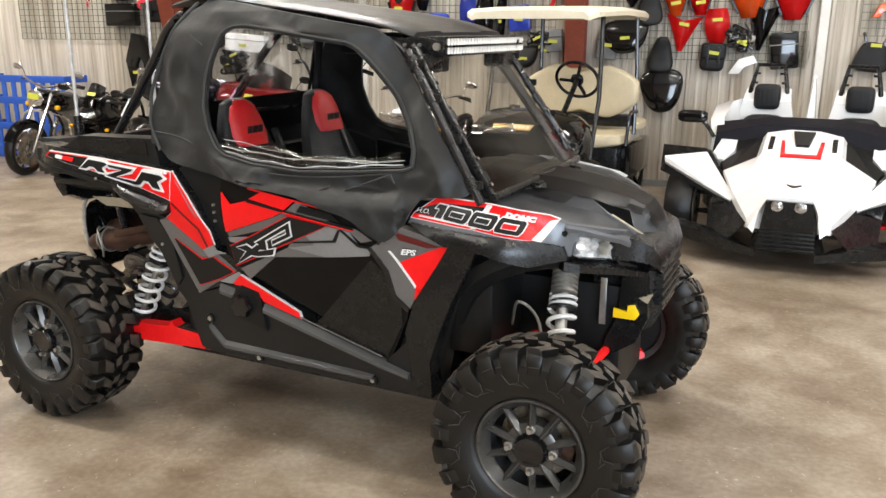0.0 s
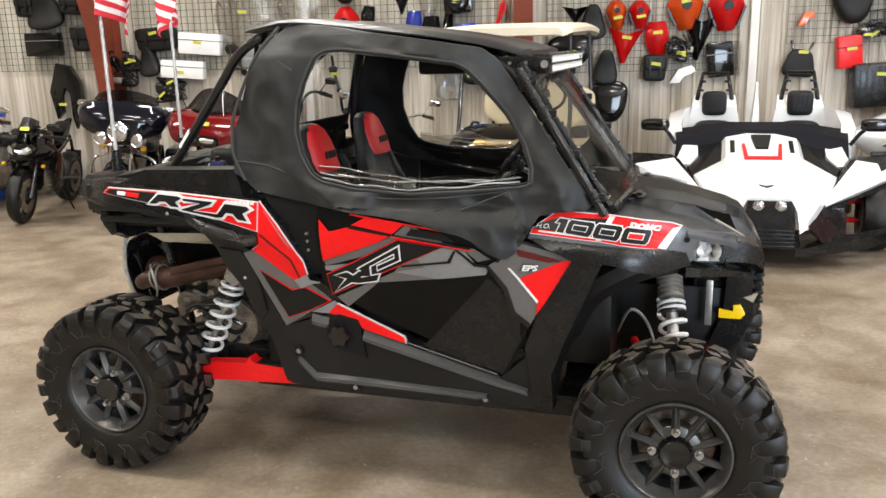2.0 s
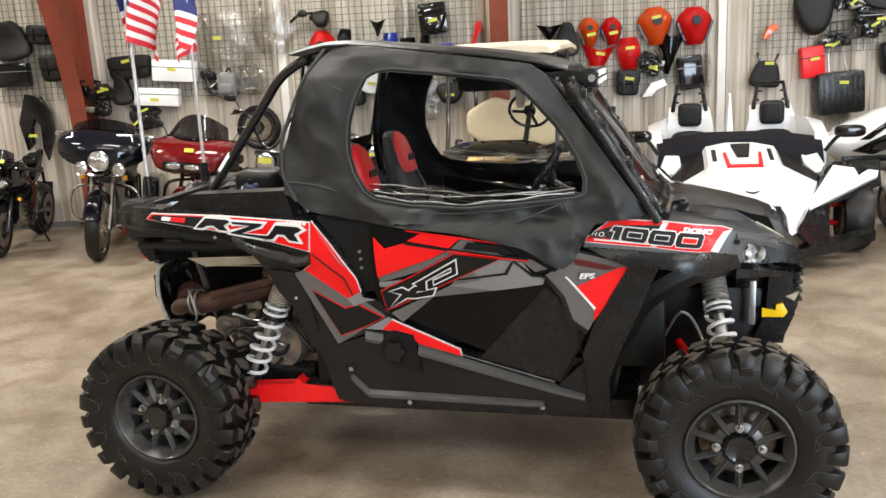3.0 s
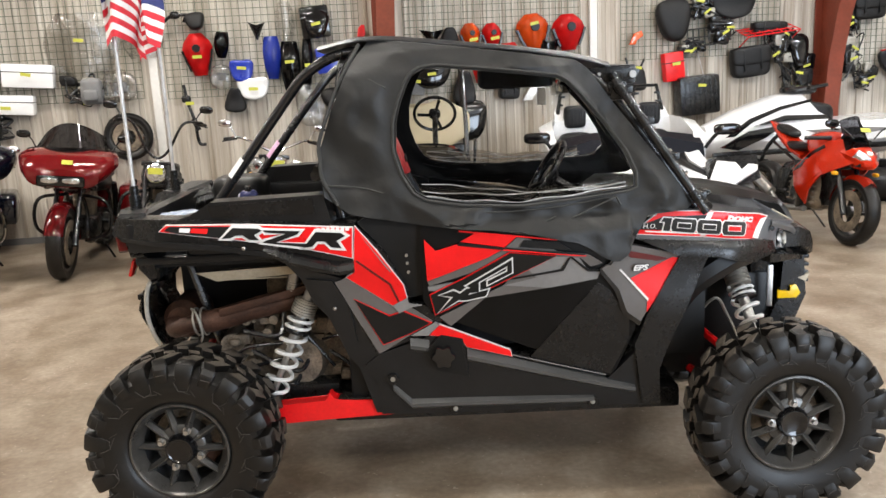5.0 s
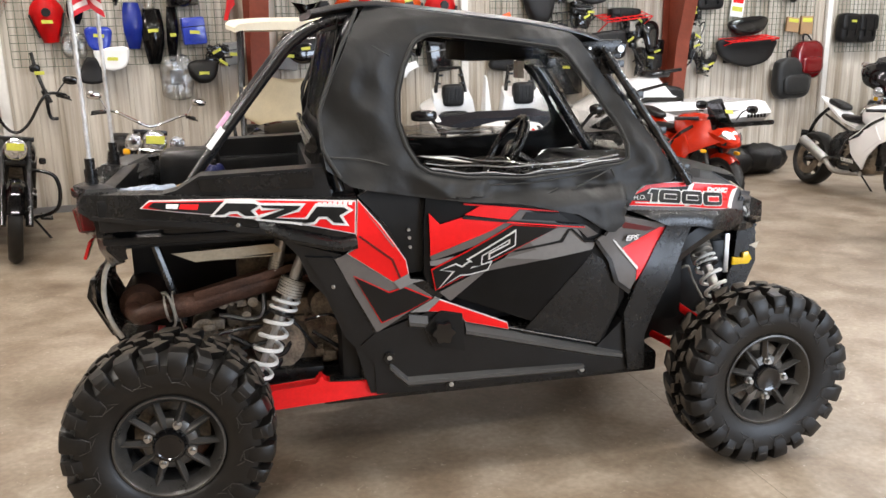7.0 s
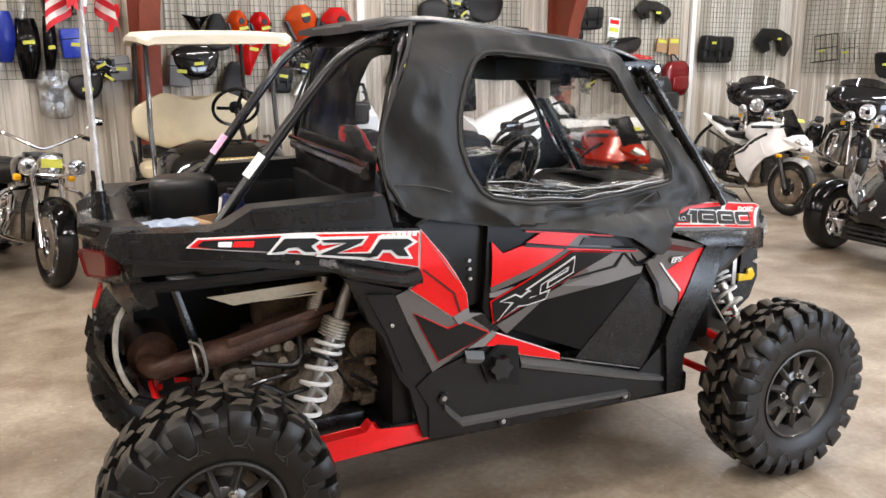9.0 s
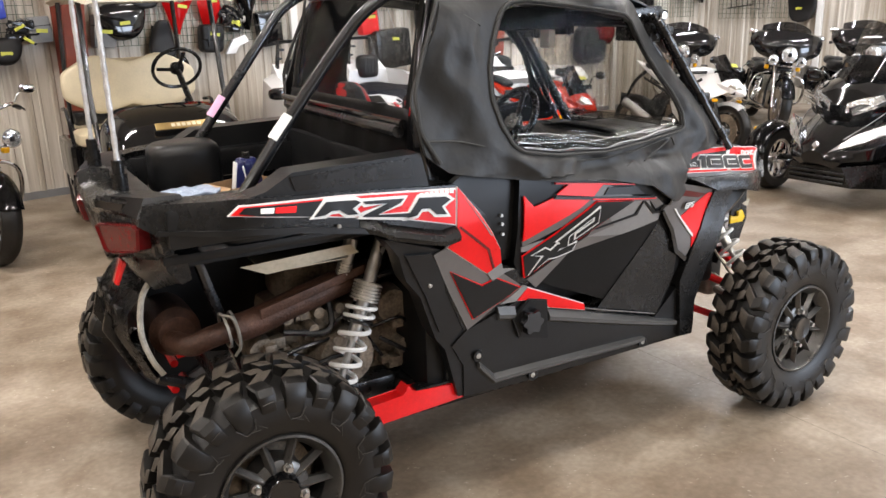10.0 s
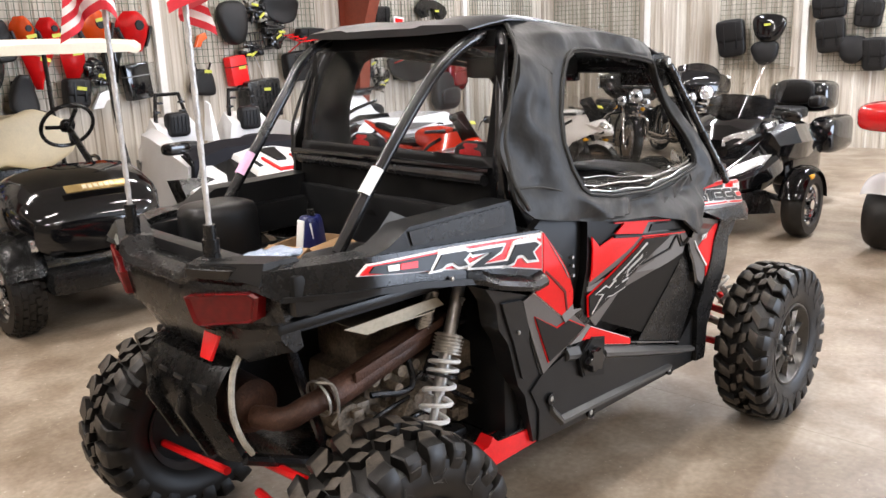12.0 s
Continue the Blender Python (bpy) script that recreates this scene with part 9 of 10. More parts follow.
    for s in (-1, 1):
        for i in range(6):
            x = -0.46 + 0.042 * i
            bm = B()
            faces_from(bm, [[Vector((xx, s * yy, lerp(xx, [-0.62, -0.50, -0.15], [0.880, 0.848, 0.744]) + d)) for xx, yy in ((x, 0.225), (x + 0.028, 0.223), (x + 0.028, 0.26), (x, 0.262))] for d in (-0.02, 0.006)])
            part("name_bar", bm, "black_vinyl", hood)
    bm = B()
    faces_from(bm, [[Vector((xx, yy, lerp(xx, [0.12, 0.50, 0.85], [0.676, 0.584, 0.562]) + d)) for xx, yy in ((0.54, 0.0), (0.47, 0.055), (0.49, 0.0), (0.47, -0.055))] for d in (-0.01, 0.006)])
    part("emblem", bm, "black_vinyl", hood)
    disc_wheel(t, "rear_wheel", -2.35, 0.33, 0.26, "cast_wheel", "cast", 0.0, 8)
    return t


roadster(pose(1.695, 4.0, 0, 0, 0, -90))


# ---- golf cart ----
def golf_cart(m):
    t = thing("golf_cart", "black golf cart with cream seats and cream roof", "golf cart", m)
    for s in (-1, 1):
        disc_wheel(t, "front_wheel", 0.0, 0.305, 0.21, "chrome", "knobbly", s * 0.50, 8)
        disc_wheel(t, "rear_wheel", -1.65, 0.305, 0.21, "chrome", "knobbly", s * 0.50, 8)
        arc_fender(t, "front_fender", 0.0, 0.305, 0.13, 20, 170, "black_plastic", s * 0.50, 0.08)
        bm = B()
        tube(bm, [(-0.20, s * 0.50, 0.62), (-0.42, s * 0.50, 1.15), (-0.50, s * 0.48, 1.82)], 0.020, 8, False)
        part("roof_strut", bm, "black_tube", t)
        bm = B()
        tube(bm, [(-1.72, s * 0.52, 0.70), (-1.80, s * 0.50, 1.30), (-1.76, s * 0.48, 1.82)], 0.020, 8, False)
        tube(bm, [(-1.15, s * 0.58, 0.66), (-1.18, s * 0.60, 0.95), (-1.45, s * 0.60, 0.95)], 0.016, 8)
        part("arm_rail", bm, "black_tube", t)
        bm = B()
        box(bm, (-2.1, -1.25), (s * 0.56 - 0.05, s * 0.56 + 0.05), (0.32, 0.66), 0.04)
        part("rear_body_side", bm, "gloss_black", t)
        bm = B()
        box(bm, (0.22, 0.27), (s * 0.36 - 0.09, s * 0.36 + 0.09), (0.58, 0.66), 0.015)
        part("headlight", bm, "lamp_glass", t)
    bm = B()
    rings = []
    for x, w, z0, z1 in ((0.34, 0.30, 0.54, 0.74), (0.28, 0.42, 0.50, 0.87), (0.12, 0.49, 0.50, 1.00), (-0.10, 0.51, 0.50, 1.07), (-0.28, 0.50, 0.50, 1.04)):
        rings.append([Vector((x, w * spow(math.cos(q), 0.55), (z0 + z1) / 2 + (z1 - z0) / 2 * spow(math.sin(q), 0.7))) for q in [2 * math.pi * j / 28 for j in range(28)]])
    faces_from(bm, rings)
    cowl = part("front_cowl", bm, "gloss_black", t, "glossy black front cowl")
    bm = B()
    box(bm, (-0.004, 0.008), (-0.21, 0.21), (-0.032, 0.032), 0.004, Matrix.Translation((0.262, 0.02, 0.945)) @ Matrix.Rotation(radians(-52), 4, "Y"))
    pl = part("badge_plate", bm, "brass", cowl, "bronze badge plate")
    for i in range(6):
        bm = B()
        y = -0.10 + 0.036 * i
        box(bm, (0.008, 0.012), (y, y + 0.026), (-0.016, 0.016), 0.002, Matrix.Translation((0.262, 0.02, 0.945)) @ Matrix.Rotation(radians(-52), 4, "Y"))
        part("badge_bar", bm, "cream", pl)
    bm = B()
    box(bm, (0.20, 0.44), (-0.40, 0.40), (0.30, 0.46), 0.05)
    part("bumper", bm, "black_plastic", t)
    bm = B()
    box(bm, (-1.3, -0.1), (-0.52, 0.52), (0.26, 0.33), 0.02)
    part("floor_mat", bm, "black_plastic", t)
    bm = B()
    box(bm, (-1.75, -1.10), (-0.52, 0.52), (0.32, 0.64), 0.04)
    part("seat_box", bm, "black_plastic", t)
    bm = B()
    blob(bm, (-1.32, 0.0, 0.70), (0.26, 0.55, 0.075), 0.45, 0.3, None, 40, 12, lambda p: Vector((p.x, p.y, p.z + 0.012 * math.cos(2 * math.pi * p.y / 0.52))))
    part("seat_cushion", bm, "cream", t, "cream bench cushion")
    bm = B()
    blob(bm, (-1.62, 0.0, 1.12), (0.075, 0.57, 0.22), 0.5, 0.3, None, 48, 14, lambda p: Vector((p.x, p.y, p.z * (1 - 0.16 * math.cos(2 * math.pi * p.y / 0.54)))))
    part("backrest", bm, "cream", t, "cream bench backrest with a waved top")
    bm = B()
    box(bm, (-1.75, -1.60), (-0.5, 0.5), (0.78, 0.90), 0.02)
    part("back_panel", bm, "black_plastic", t)
    bm = B()
    blob(bm, (-2.30, 0, 0.74), (0.28, 0.50, 0.06), 0.4, 0.4)
    part("rear_seat", bm, "cream", t, "cream rear-facing seat")
    bm = B()
    rings = []
    for x, w, dz in ((0.02, 0.50, -0.03), (-0.05, 0.57, 0.0), (-0.9, 0.60, 0.025), (-1.85, 0.57, 0.01), (-1.95, 0.52, -0.02)):
        rings.append([Vector((x, w * k, 1.845 + dz + h)) for k, h in ((-1, -0.035), (-1.0, 0.0), (-0.93, 0.03), (-0.5, 0.045), (0.5, 0.045), (0.93, 0.03), (1.0, 0.0), (1, -0.035), (0.9, -0.02), (-0.9, -0.02))])
    faces_from(bm, rings)
    part("roof", bm, "cream_pale", t, "cream moulded roof")
    wm = Matrix.Translation((-0.70, 0.22, 1.28)) @ Matrix.Rotation(radians(-55), 4, "Y")
    bm = B()
    tube(bm, [wm @ Vector((0.19 * math.cos(a), 0.19 * math.sin(a), 0)) for a in [2 * math.pi * j / 28 for j in range(29)]], 0.015, 8, False)
    for a in (0.3, 2.84, 4.7):
        tube(bm, [wm @ Vector((0, 0, -0.02)), wm @ Vector((0.16 * math.cos(a), 0.16 * math.sin(a), 0))], 0.016, 6)
    blob(bm, (0, 0, 0), (0.055, 0.055, 0.03), 0.7, 0.7, wm)
    tube(bm, [wm @ Vector((0, 0, -0.02)), wm @ Vector((0, 0, -0.55))], 0.025, 8)
    part("steering_wheel", bm, "black_plastic", t, "black steering wheel")
    return t


golf_cart(pose(-0.42, 3.46, 0, 0, 0, -90))

# ---- jet ski on its stand along the back wall ----
jm = wall_pose(3.91, 0.0, 0.95)
t = thing("jet_ski", "white and black personal watercraft on a low stand", "jet ski", Matrix.Translation(jm.translation) @ Matrix.Rotation(WALL, 4, "Z") @ Matrix.Diagonal((0.905, 1.0, 1.0, 1.0)))
bm = B()
rings = []
for x, w, z0, z1 in ((-1.58, 0.05, 0.70, 0.80), (-1.35, 0.24, 0.55, 0.86), (-0.9, 0.44, 0.46, 0.93), (-0.2, 0.53, 0.42, 0.93), (0.6, 0.55, 0.42, 0.88), (1.3, 0.52, 0.50, 0.90), (1.45, 0.48, 0.54, 0.87)):
    rings.append([Vector((x, w * k, z0 + (z1 - z0) * h)) for k, h in ((-0.15, 0), (-0.7, 0.25), (-1.0, 0.60), (-0.97, 0.70), (-0.75, 1.0), (0.75, 1.0), (0.97, 0.70), (1.0, 0.60), (0.7, 0.25), (0.15, 0))])
faces_from(bm, rings)
hull = part("hull", bm, "white_paint", t, "white hull", 40)
bm = B()
rings = []
for x, w, z0, z1 in ((-1.40, 0.10, 0.84, 0.90), (-0.95, 0.32, 0.86, 1.06), (-0.45, 0.36, 0.88, 1.20), (-0.15, 0.28, 0.88, 1.22), (0.05, 0.22, 0.88, 1.05), (0.2, 0.2, 0.86, 0.98)):
    rings.append([Vector((x, w * spow(math.cos(q), 0.7), z0 + (z1 - z0) * max(0.0, math.sin(q)))) for q in [2 * math.pi * j / 20 for j in range(20)]])
faces_from(bm, rings)
part("bow_cowl", bm, "white_paint", t, "white bow cowl")
bm = B()
prism(bm, [(-1.42, 0.70), (-1.05, 0.86), (-0.62, 0.90), (-0.85, 0.78), (-1.2, 0.66)], Matrix.Translation((0, -0.44, 0)) @ XZ, 0.05, 0.005)
part("bow_graphic", bm, "gloss_black", hull)
for poly, mat in (([(-1.30, 0.80), (-1.0, 0.985), (-0.60, 1.10), (-0.20, 1.16), (-0.22, 1.13), (-0.62, 1.06), (-0.98, 0.945), (-1.20, 0.80)], "gloss_black"), ([(-0.95, 0.90), (-0.55, 1.00), (0.0, 0.98), (0.05, 0.93), (-0.5, 0.94)], "gloss_black"), ([(-0.40, 0.84), (0.35, 0.84), (0.85, 0.80), (0.30, 0.76), (-0.2, 0.79)], "grey_vinyl_light")):
    bm = B()
    prism(bm, poly, Matrix.Translation((0, -0.375 if poly[2][1] > 0.95 else -0.54, 0)) @ XZ, 0.03, 0.003)
    part("side_graphic", bm, mat, hull)
bm = B()
box(bm, (-1.55, 1.44), (-0.56, -0.50), (0.60, 0.66), 0.02)
box(bm, (-1.55, 1.44), (0.50, 0.56), (0.60, 0.66), 0.02)
part("rub_rail", bm, "black_plastic", hull)
for i in range(6):
    bm = B()
    box(bm, (0.98 + 0.055 * i, 1.018 + 0.055 * i), (-0.545, -0.535), (0.70, 0.745), 0.003)
    part("name_bar", bm, "black_vinyl", hull)
bm = B()
blob(bm, (0.10, 0, 0.98), (0.22, 0.17, 0.12), 0.5, 0.6, None, 24, 12, lambda p: Vector((p.x, p.y, p.z - 0.16 * p.x)))
part("saddle", bm, "leather", t)
bm = B()
tube(bm, [(0.02, -0.36, 1.30), (-0.08, -0.15, 1.27), (-0.08, 0.15, 1.27), (0.02, 0.36, 1.30)], 0.020, 8)
blob(bm, (-0.12, 0, 1.24), (0.20, 0.16, 0.05), 0.6, 0.6)
part("handlebar", bm, "black_tube", t)
bm = B()
for x in (-0.8, 0.8):
    box(bm, (x - 0.05, x + 0.05), (-0.45, 0.45), (0.30, 0.44), 0.01)
    for s in (-1, 1):
        box(bm, (x - 0.04, x + 0.04), (s * 0.4 - 0.04, s * 0.4 + 0.04), (0.0, 0.32), 0.006)
box(bm, (-1.0, 1.0), (-0.45, -0.38), (0.06, 0.12), 0.006)
part("stand", bm, "black_plastic", t, "low black metal stand")
for x, y, sx in ((1.16, -0.42, 0.40), (0.62, -0.50, 0.34)):
    b = thing("cloth_bundle", "black crumpled cover lying on the floor", "bundle", Matrix.Translation(jm.translation) @ Matrix.Rotation(WALL, 4, "Z") @ Matrix.Translation((x, y, 0)))
    bm = B()
    blob(bm, (0, 0, 0.18), (sx, 0.26, 0.18), 0.8, 0.8, None, 30, 16, lambda p: p + p.normalized() * (0.05 * noise.noise(p * 7) + 0.02 * noise.noise(p * 19)))
    part("cover", bm, "leather", b)


# ---- gridwall and the goods hung on it ----
def gridwall(m, w, h):
    t = thing("gridwall_panel", "dark green-grey wire gridwall panel on the siding", "wire panel", m, "gridwall panels")
    bm = B()
    n, k = max(1, round(w / 0.076)), max(1, round(h / 0.076))
    r = 0.0032
    for i in range(n + 1):
        x = w * i / n - w / 2
        box(bm, (x - r, x + r), (-h / 2, h / 2), (0.030, 0.030 + 2 * r))
    for j in range(k + 1):
        y = h * j / k - h / 2
        box(bm, (-w / 2, w / 2), (y - r, y + r), (0.030 + 2 * r, 0.030 + 4 * r))
    part("wire_mesh", bm, "grid_wire", t)


for u0, u1, zb in ((-8.2, -6.0, 1.55), (-5.45, -3.45, 1.52), (-3.2, -1.05, 1.50), (-0.55, 1.55, 1.40), (2.05, 4.1, 1.66), (5.05, 7.2, 1.42), (7.65, 9.6, 1.40)):
    gridwall(wall_pose((u0 + u1) / 2, (zb + 2.9) / 2), u1 - u0, 2.9 - zb)
for v0, v1, zb in ((0.3, 1.95, 1.35), (3.35, 4.45, 1.20), (4.85, 6.4, 1.15)):
    gridwall(side_pose((v0 + v1) / 2, (zb + 2.9) / 2), v1 - v0, 2.9 - zb)

PAINT = {"black": "leather", "white": "white_paint", "grey": "grey_plastic", "red": "red_paint", "orange": "orange_paint", "blue": "blue_paint", "steel": "dull_steel", "clear": "bag_clear", "cardboard": "cardboard"}
hang_rnd = random.Random(11)


def hang(kind, colour, u, z, w, h, where=wall_pose):
    """One thing hanging on the wall: its middle at u, z; w wide and h high."""
    r = hang_rnd
    m = where(u, z, 0.045, r.uniform(-7, 7))
    mat = PAINT[colour]
    glossy = {"leather": "gloss_black"}.get(mat, mat)
    bm = B()
    a, b = w / 2, h / 2
    tag = r.random() < 0.34
    d = 0.10

    def start(name, label, cat, group):
        return thing(name, label, cat, m, group)

    if kind == "bag":
        t = start("saddlebag", colour + " leather saddlebag with flap hanging on the gridwall", "bag", "hung saddlebags")
        blob(bm, (0, -0.05 * h, 0.08), (a, b * 0.95, 0.075), 0.35, 0.4)
        p = part("pouch", bm, mat, t)
        bm = B()
        blob(bm, (0, b * 0.35, 0.095), (a * 1.04, b * 0.62, 0.075), 0.35, 0.4)
        part("flap", bm, mat, p)
        for s in (-0.45, 0.45):
            bm = B()
            box(bm, (a * s - 0.012, a * s + 0.012), (-b * 0.6, b * 0.7), (0.155, 0.178), 0.003)
            part("strap", bm, "black_vinyl", p)
    elif kind == "seat":
        t = start("spare_saddle", colour + " motorcycle seat hanging on the gridwall", "seat", "hung seats")
        blob(bm, (0, 0, 0.075), (a * 0.92, b, 0.065), 0.6, 0.6, None, 24, 16, lambda p: Vector((p.x * (1 - 0.45 * p.y / b * (1 if w < h else -0.4)), p.y + 0.12 * abs(p.x), p.z + 0.25 * p.y * p.y / max(b, 0.1))))
        p = part("cushion", bm, mat, t)
        bm = B()
        box(bm, (-a * 0.6, a * 0.6), (-b * 0.7, b * 0.7), (0.0, 0.03), 0.01)
        part("seat_pan", bm, "black_plastic", p)
    elif kind == "case":
        t = start("hard_case", colour + " hard luggage case hanging on the wall", "case", "hung cases")
        box(bm, (-a, a), (-b, b), (0.0, 0.13), min(a, b) * 0.22)
        p = part("shell", bm, glossy, t)
        bm = B()
        box(bm, (-a * 1.01, a * 1.01), (b * 0.28, b * 0.34), (0.01, 0.135), 0.004)
        part("rim", bm, "black_plastic" if colour != "black" else "grey_plastic", p)
    elif kind == "suitcase":
        t = start("touring_case", "large black ribbed touring case hanging on wire", "case", "hung cases")
        box(bm, (-a, a), (-b, b), (0.0, 0.22), 0.05)
        for i in range(7):
            x = -a * 0.75 + a * 0.25 * i
            box(bm, (x - 0.008, x + 0.008), (-b * 0.8, b * 0.75), (0.215, 0.232), 0.004)
        p, *ribs = pieces("shell", bm, "black_plastic", t)
        bm = B()
        tube(bm, [(-0.1, b, 0.1), (-0.06, b + 0.26, 0.03), (0.06, b + 0.26, 0.03), (0.1, b, 0.1)], 0.006, 6)
        part("hook", bm, "steel", p)
        tag = True
    elif kind == "tank":
        t = start("tank_cover", "glossy " + colour + " motorcycle tank cover hanging on the gridwall", "tank cover", "hung tank covers")
        rings = []
        for k in range(15):
            v = 1 - 2 * k / 14
            ww = a * float(np.interp(v, [-1, -0.8, -0.3, 0.25, 0.6, 0.9, 1.0], [0.42, 0.50, 0.80, 1.0, 0.86, 0.50, 0.40]))
            dd = 0.15 * float(np.interp(v, [-1, -0.7, 0.2, 0.8, 1.0], [0.45, 0.75, 1.0, 0.8, 0.5]))
            rings.append([Vector((ww * q, b * v, 0.02 + dd * (1 - abs(q) ** 2.4))) for q in (-1, -0.86, -0.6, -0.3, 0, 0.3, 0.6, 0.86, 1)])
        faces_from(bm, rings, False, False)
        bmesh.ops.solidify(bm, geom=bm.faces[:], thickness=0.005)
        p = part("shell", bm, glossy, t)
        bm = B()
        lathe(bm, [(0.0, 0.004), (a * 0.24, 0.004), (a * 0.27, -0.012)], Matrix.Translation((0, b * 0.28, 0.168)), 20)
        part("filler_hole", bm, "matte_panel", p, "dark filler opening")
        for q in (-1, 1):
            bm = B()
            faces_from(bm, [[Vector((q * a * x, b * y, z)) for x, y in ((0.92, 0.25), (0.70, -0.35), (0.52, -0.75), (0.62, -0.78), (0.84, -0.30), (1.02, 0.20))] for z in (0.01, 0.075)])
            part("side_trim", bm, "black_plastic", p)
    elif kind == "wing":
        t = start("tail_fairing", colour + " pointed plastic tail fairing hanging on the gridwall", "fairing", "hung fairings")
        rings = []
        for k in range(9):
            y = b - 2 * b * k / 8
            ww = a * (1 - 0.88 * (k / 8) ** 0.8)
            notch = 0.35 * b * math.exp(-k * 0.9)
            rings.append([Vector((ww * q, y - notch * (1 - abs(q)), 0.03 + 0.09 * (1 - q * q))) for q in (-1, -0.7, -0.35, 0, 0.35, 0.7, 1)])
        faces_from(bm, rings, False, False)
        bmesh.ops.solidify(bm, geom=bm.faces[:], thickness=0.006)
        p = part("shell", bm, glossy, t)
    elif kind == "fender":
        t = start("fender", "glossy " + colour + " curved mudguard hanging on the gridwall", "fender", "hung fenders")
        rings = []
        for k in range(13):
            y = b - 2 * b * k / 12
            ww = a * (0.55 + 0.45 * math.sin(math.pi * min(1, 0.15 + 0.85 * k / 12)))
            rings.append([Vector((ww * q, y, 0.03 + 0.10 * math.sin(math.pi * (0.12 + 0.76 * k / 12)) - 0.05 * q * q)) for q in (-1, -0.75, -0.4, 0, 0.4, 0.75, 1)])
        faces_from(bm, rings, False, False)
        bmesh.ops.solidify(bm, geom=bm.faces[:], thickness=0.006)
        p = part("shell", bm, glossy, t)
    elif kind == "pod":
        t = start("seat_pad", "rounded " + colour + " motorcycle seat pad hanging on the wall", "seat", "hung seats")
        blob(bm, (0, 0, 0.09), (a, b, 0.085), 0.65, 0.75, None, 26, 16, lambda p: Vector((p.x * (1 + 0.28 * p.y / b), p.y, p.z * (1 - 0.3 * p.y / b))))
        p = part("pad", bm, glossy if r.random() < 0.5 else mat, t)
        bm = B()
        pts = [Vector((a * 0.9 * math.cos(q) * (1 + 0.28 * 0.9 * math.sin(q)), b * 0.9 * math.sin(q), 0.105)) for q in [2 * math.pi * j / 28 for j in range(29)]]
        tube(bm, pts, 0.006, 6, False)
        part("piping", bm, "black_vinyl", p)
    elif kind == "fairing":
        t = start("fairing_panel", colour + " cut-out plastic fairing panel hanging on the wall", "fairing", "hung fairings")
        outer = [(-0.6, 1.0), (0.25, 0.95), (0.85, 0.5), (1.0, -0.1), (0.6, -1.0), (0.35, -0.6), (0.3, 0.1), (-0.1, 0.35), (-0.35, 0.0), (-0.2, -0.5), (-0.55, -0.75), (-1.0, 0.1)]
        prism(bm, [(x * a, y * b) for x, y in outer], Matrix.Translation((0, 0, 0.03)), 0.07, 0.012)
        p = part("shell", bm, glossy, t)
    elif kind == "shield":
        t = start("windshield", "clear curved windshield hanging on the gridwall", "windshield", "hung windshields")
        rings = [[Vector((a * (0.35 + 0.65 * math.sin(math.pi * min(1.0, 0.1 + 0.8 * k / 10))) * q, b - 2 * b * k / 10, 0.12 - 0.09 * q * q)) for q in (-1, -0.66, -0.33, 0, 0.33, 0.66, 1)] for k in range(11)]
        faces_from(bm, rings, False, False)
        bmesh.ops.solidify(bm, geom=bm.faces[:], thickness=0.003)
        p = part("sheet", bm, "bag_clear", t)
    elif kind == "pack":
        t = start("backpack", colour + " fabric backpack hanging on the wall", "backpack", "hung packs")
        blob(bm, (0, -0.05 * h, 0.10), (a, b * 0.92, 0.10), 0.5, 0.55, None, 26, 16, lambda p: p + p.normalized() * 0.018 * noise.noise(p * 11))
        p = part("body", bm, {"black": "canvas", "red": "deep_red"}.get(colour, mat), t)
        bm = B()
        blob(bm, (0, -0.35 * b, 0.19), (a * 0.72, b * 0.42, 0.05), 0.5, 0.5)
        part("pocket", bm, {"black": "canvas", "red": "deep_red"}.get(colour, mat), p)
        bm = B()
        tube(bm, [(-a * 0.3, b * 0.8, 0.1), (-a * 0.15, b * 1.1, 0.05), (a * 0.15, b * 1.1, 0.05), (a * 0.3, b * 0.8, 0.1)], 0.012, 6)
        part("strap", bm, "black_vinyl", p)
    elif kind == "polybag":
        t = start("poly_bag", "clear plastic bag of parts hanging on the gridwall", "bag", "hung poly bags")
        blob(bm, (0, -0.1 * h, 0.06), (a, b * 0.9, 0.05), 0.7, 0.6, None, 24, 14, lambda p: p + p.normalized() * 0.03 * noise.noise(p * 13))
        p = part("film", bm, "bag_clear", t)
        bm = B()
        box(bm, (-a * 0.4, a * 0.4), (-b * 0.5, b * 0.1), (0.04, 0.07), 0.01)
        part("contents", bm, "grey_plastic", p)
        tag = False
    elif kind == "bar":
        t = start("handlebar", "black handlebar with grips and levers hanging on the wall", "handlebar", "hung handlebars")
        if w > h:
            tube(bm, [(-a, -b * 0.6, 0.06), (-a * 0.5, b * 0.4, 0.10), (0, b * 0.6, 0.08), (a * 0.5, b * 0.4, 0.10), (a, -b * 0.6, 0.06)], 0.018, 8)
        else:
            tube(bm, [(-a * 0.4, b, 0.05), (-a * 0.2, b * 0.4, 0.09), (a * 0.2, -b * 0.2, 0.09), (a * 0.2, -b * 0.9, 0.05), (a, -b, 0.05)], 0.018, 8)
        p = part("bar", bm, "black_tube", t)
        bm = B()
        cyl(bm, (a * 0.1, -b * 0.1, 0.1), (a * 0.5, -b * 0.5, 0.1), 0.03, n=10)
        blob(bm, (-a * 0.3, b * 0.55, 0.10), (0.05, 0.04, 0.04))
        pieces("switch_block", bm, "black_plastic", p)
    elif kind == "bracket":
        t = start("bracket", colour + " plastic trim bracket hanging on the gridwall", "bracket", "hung brackets")
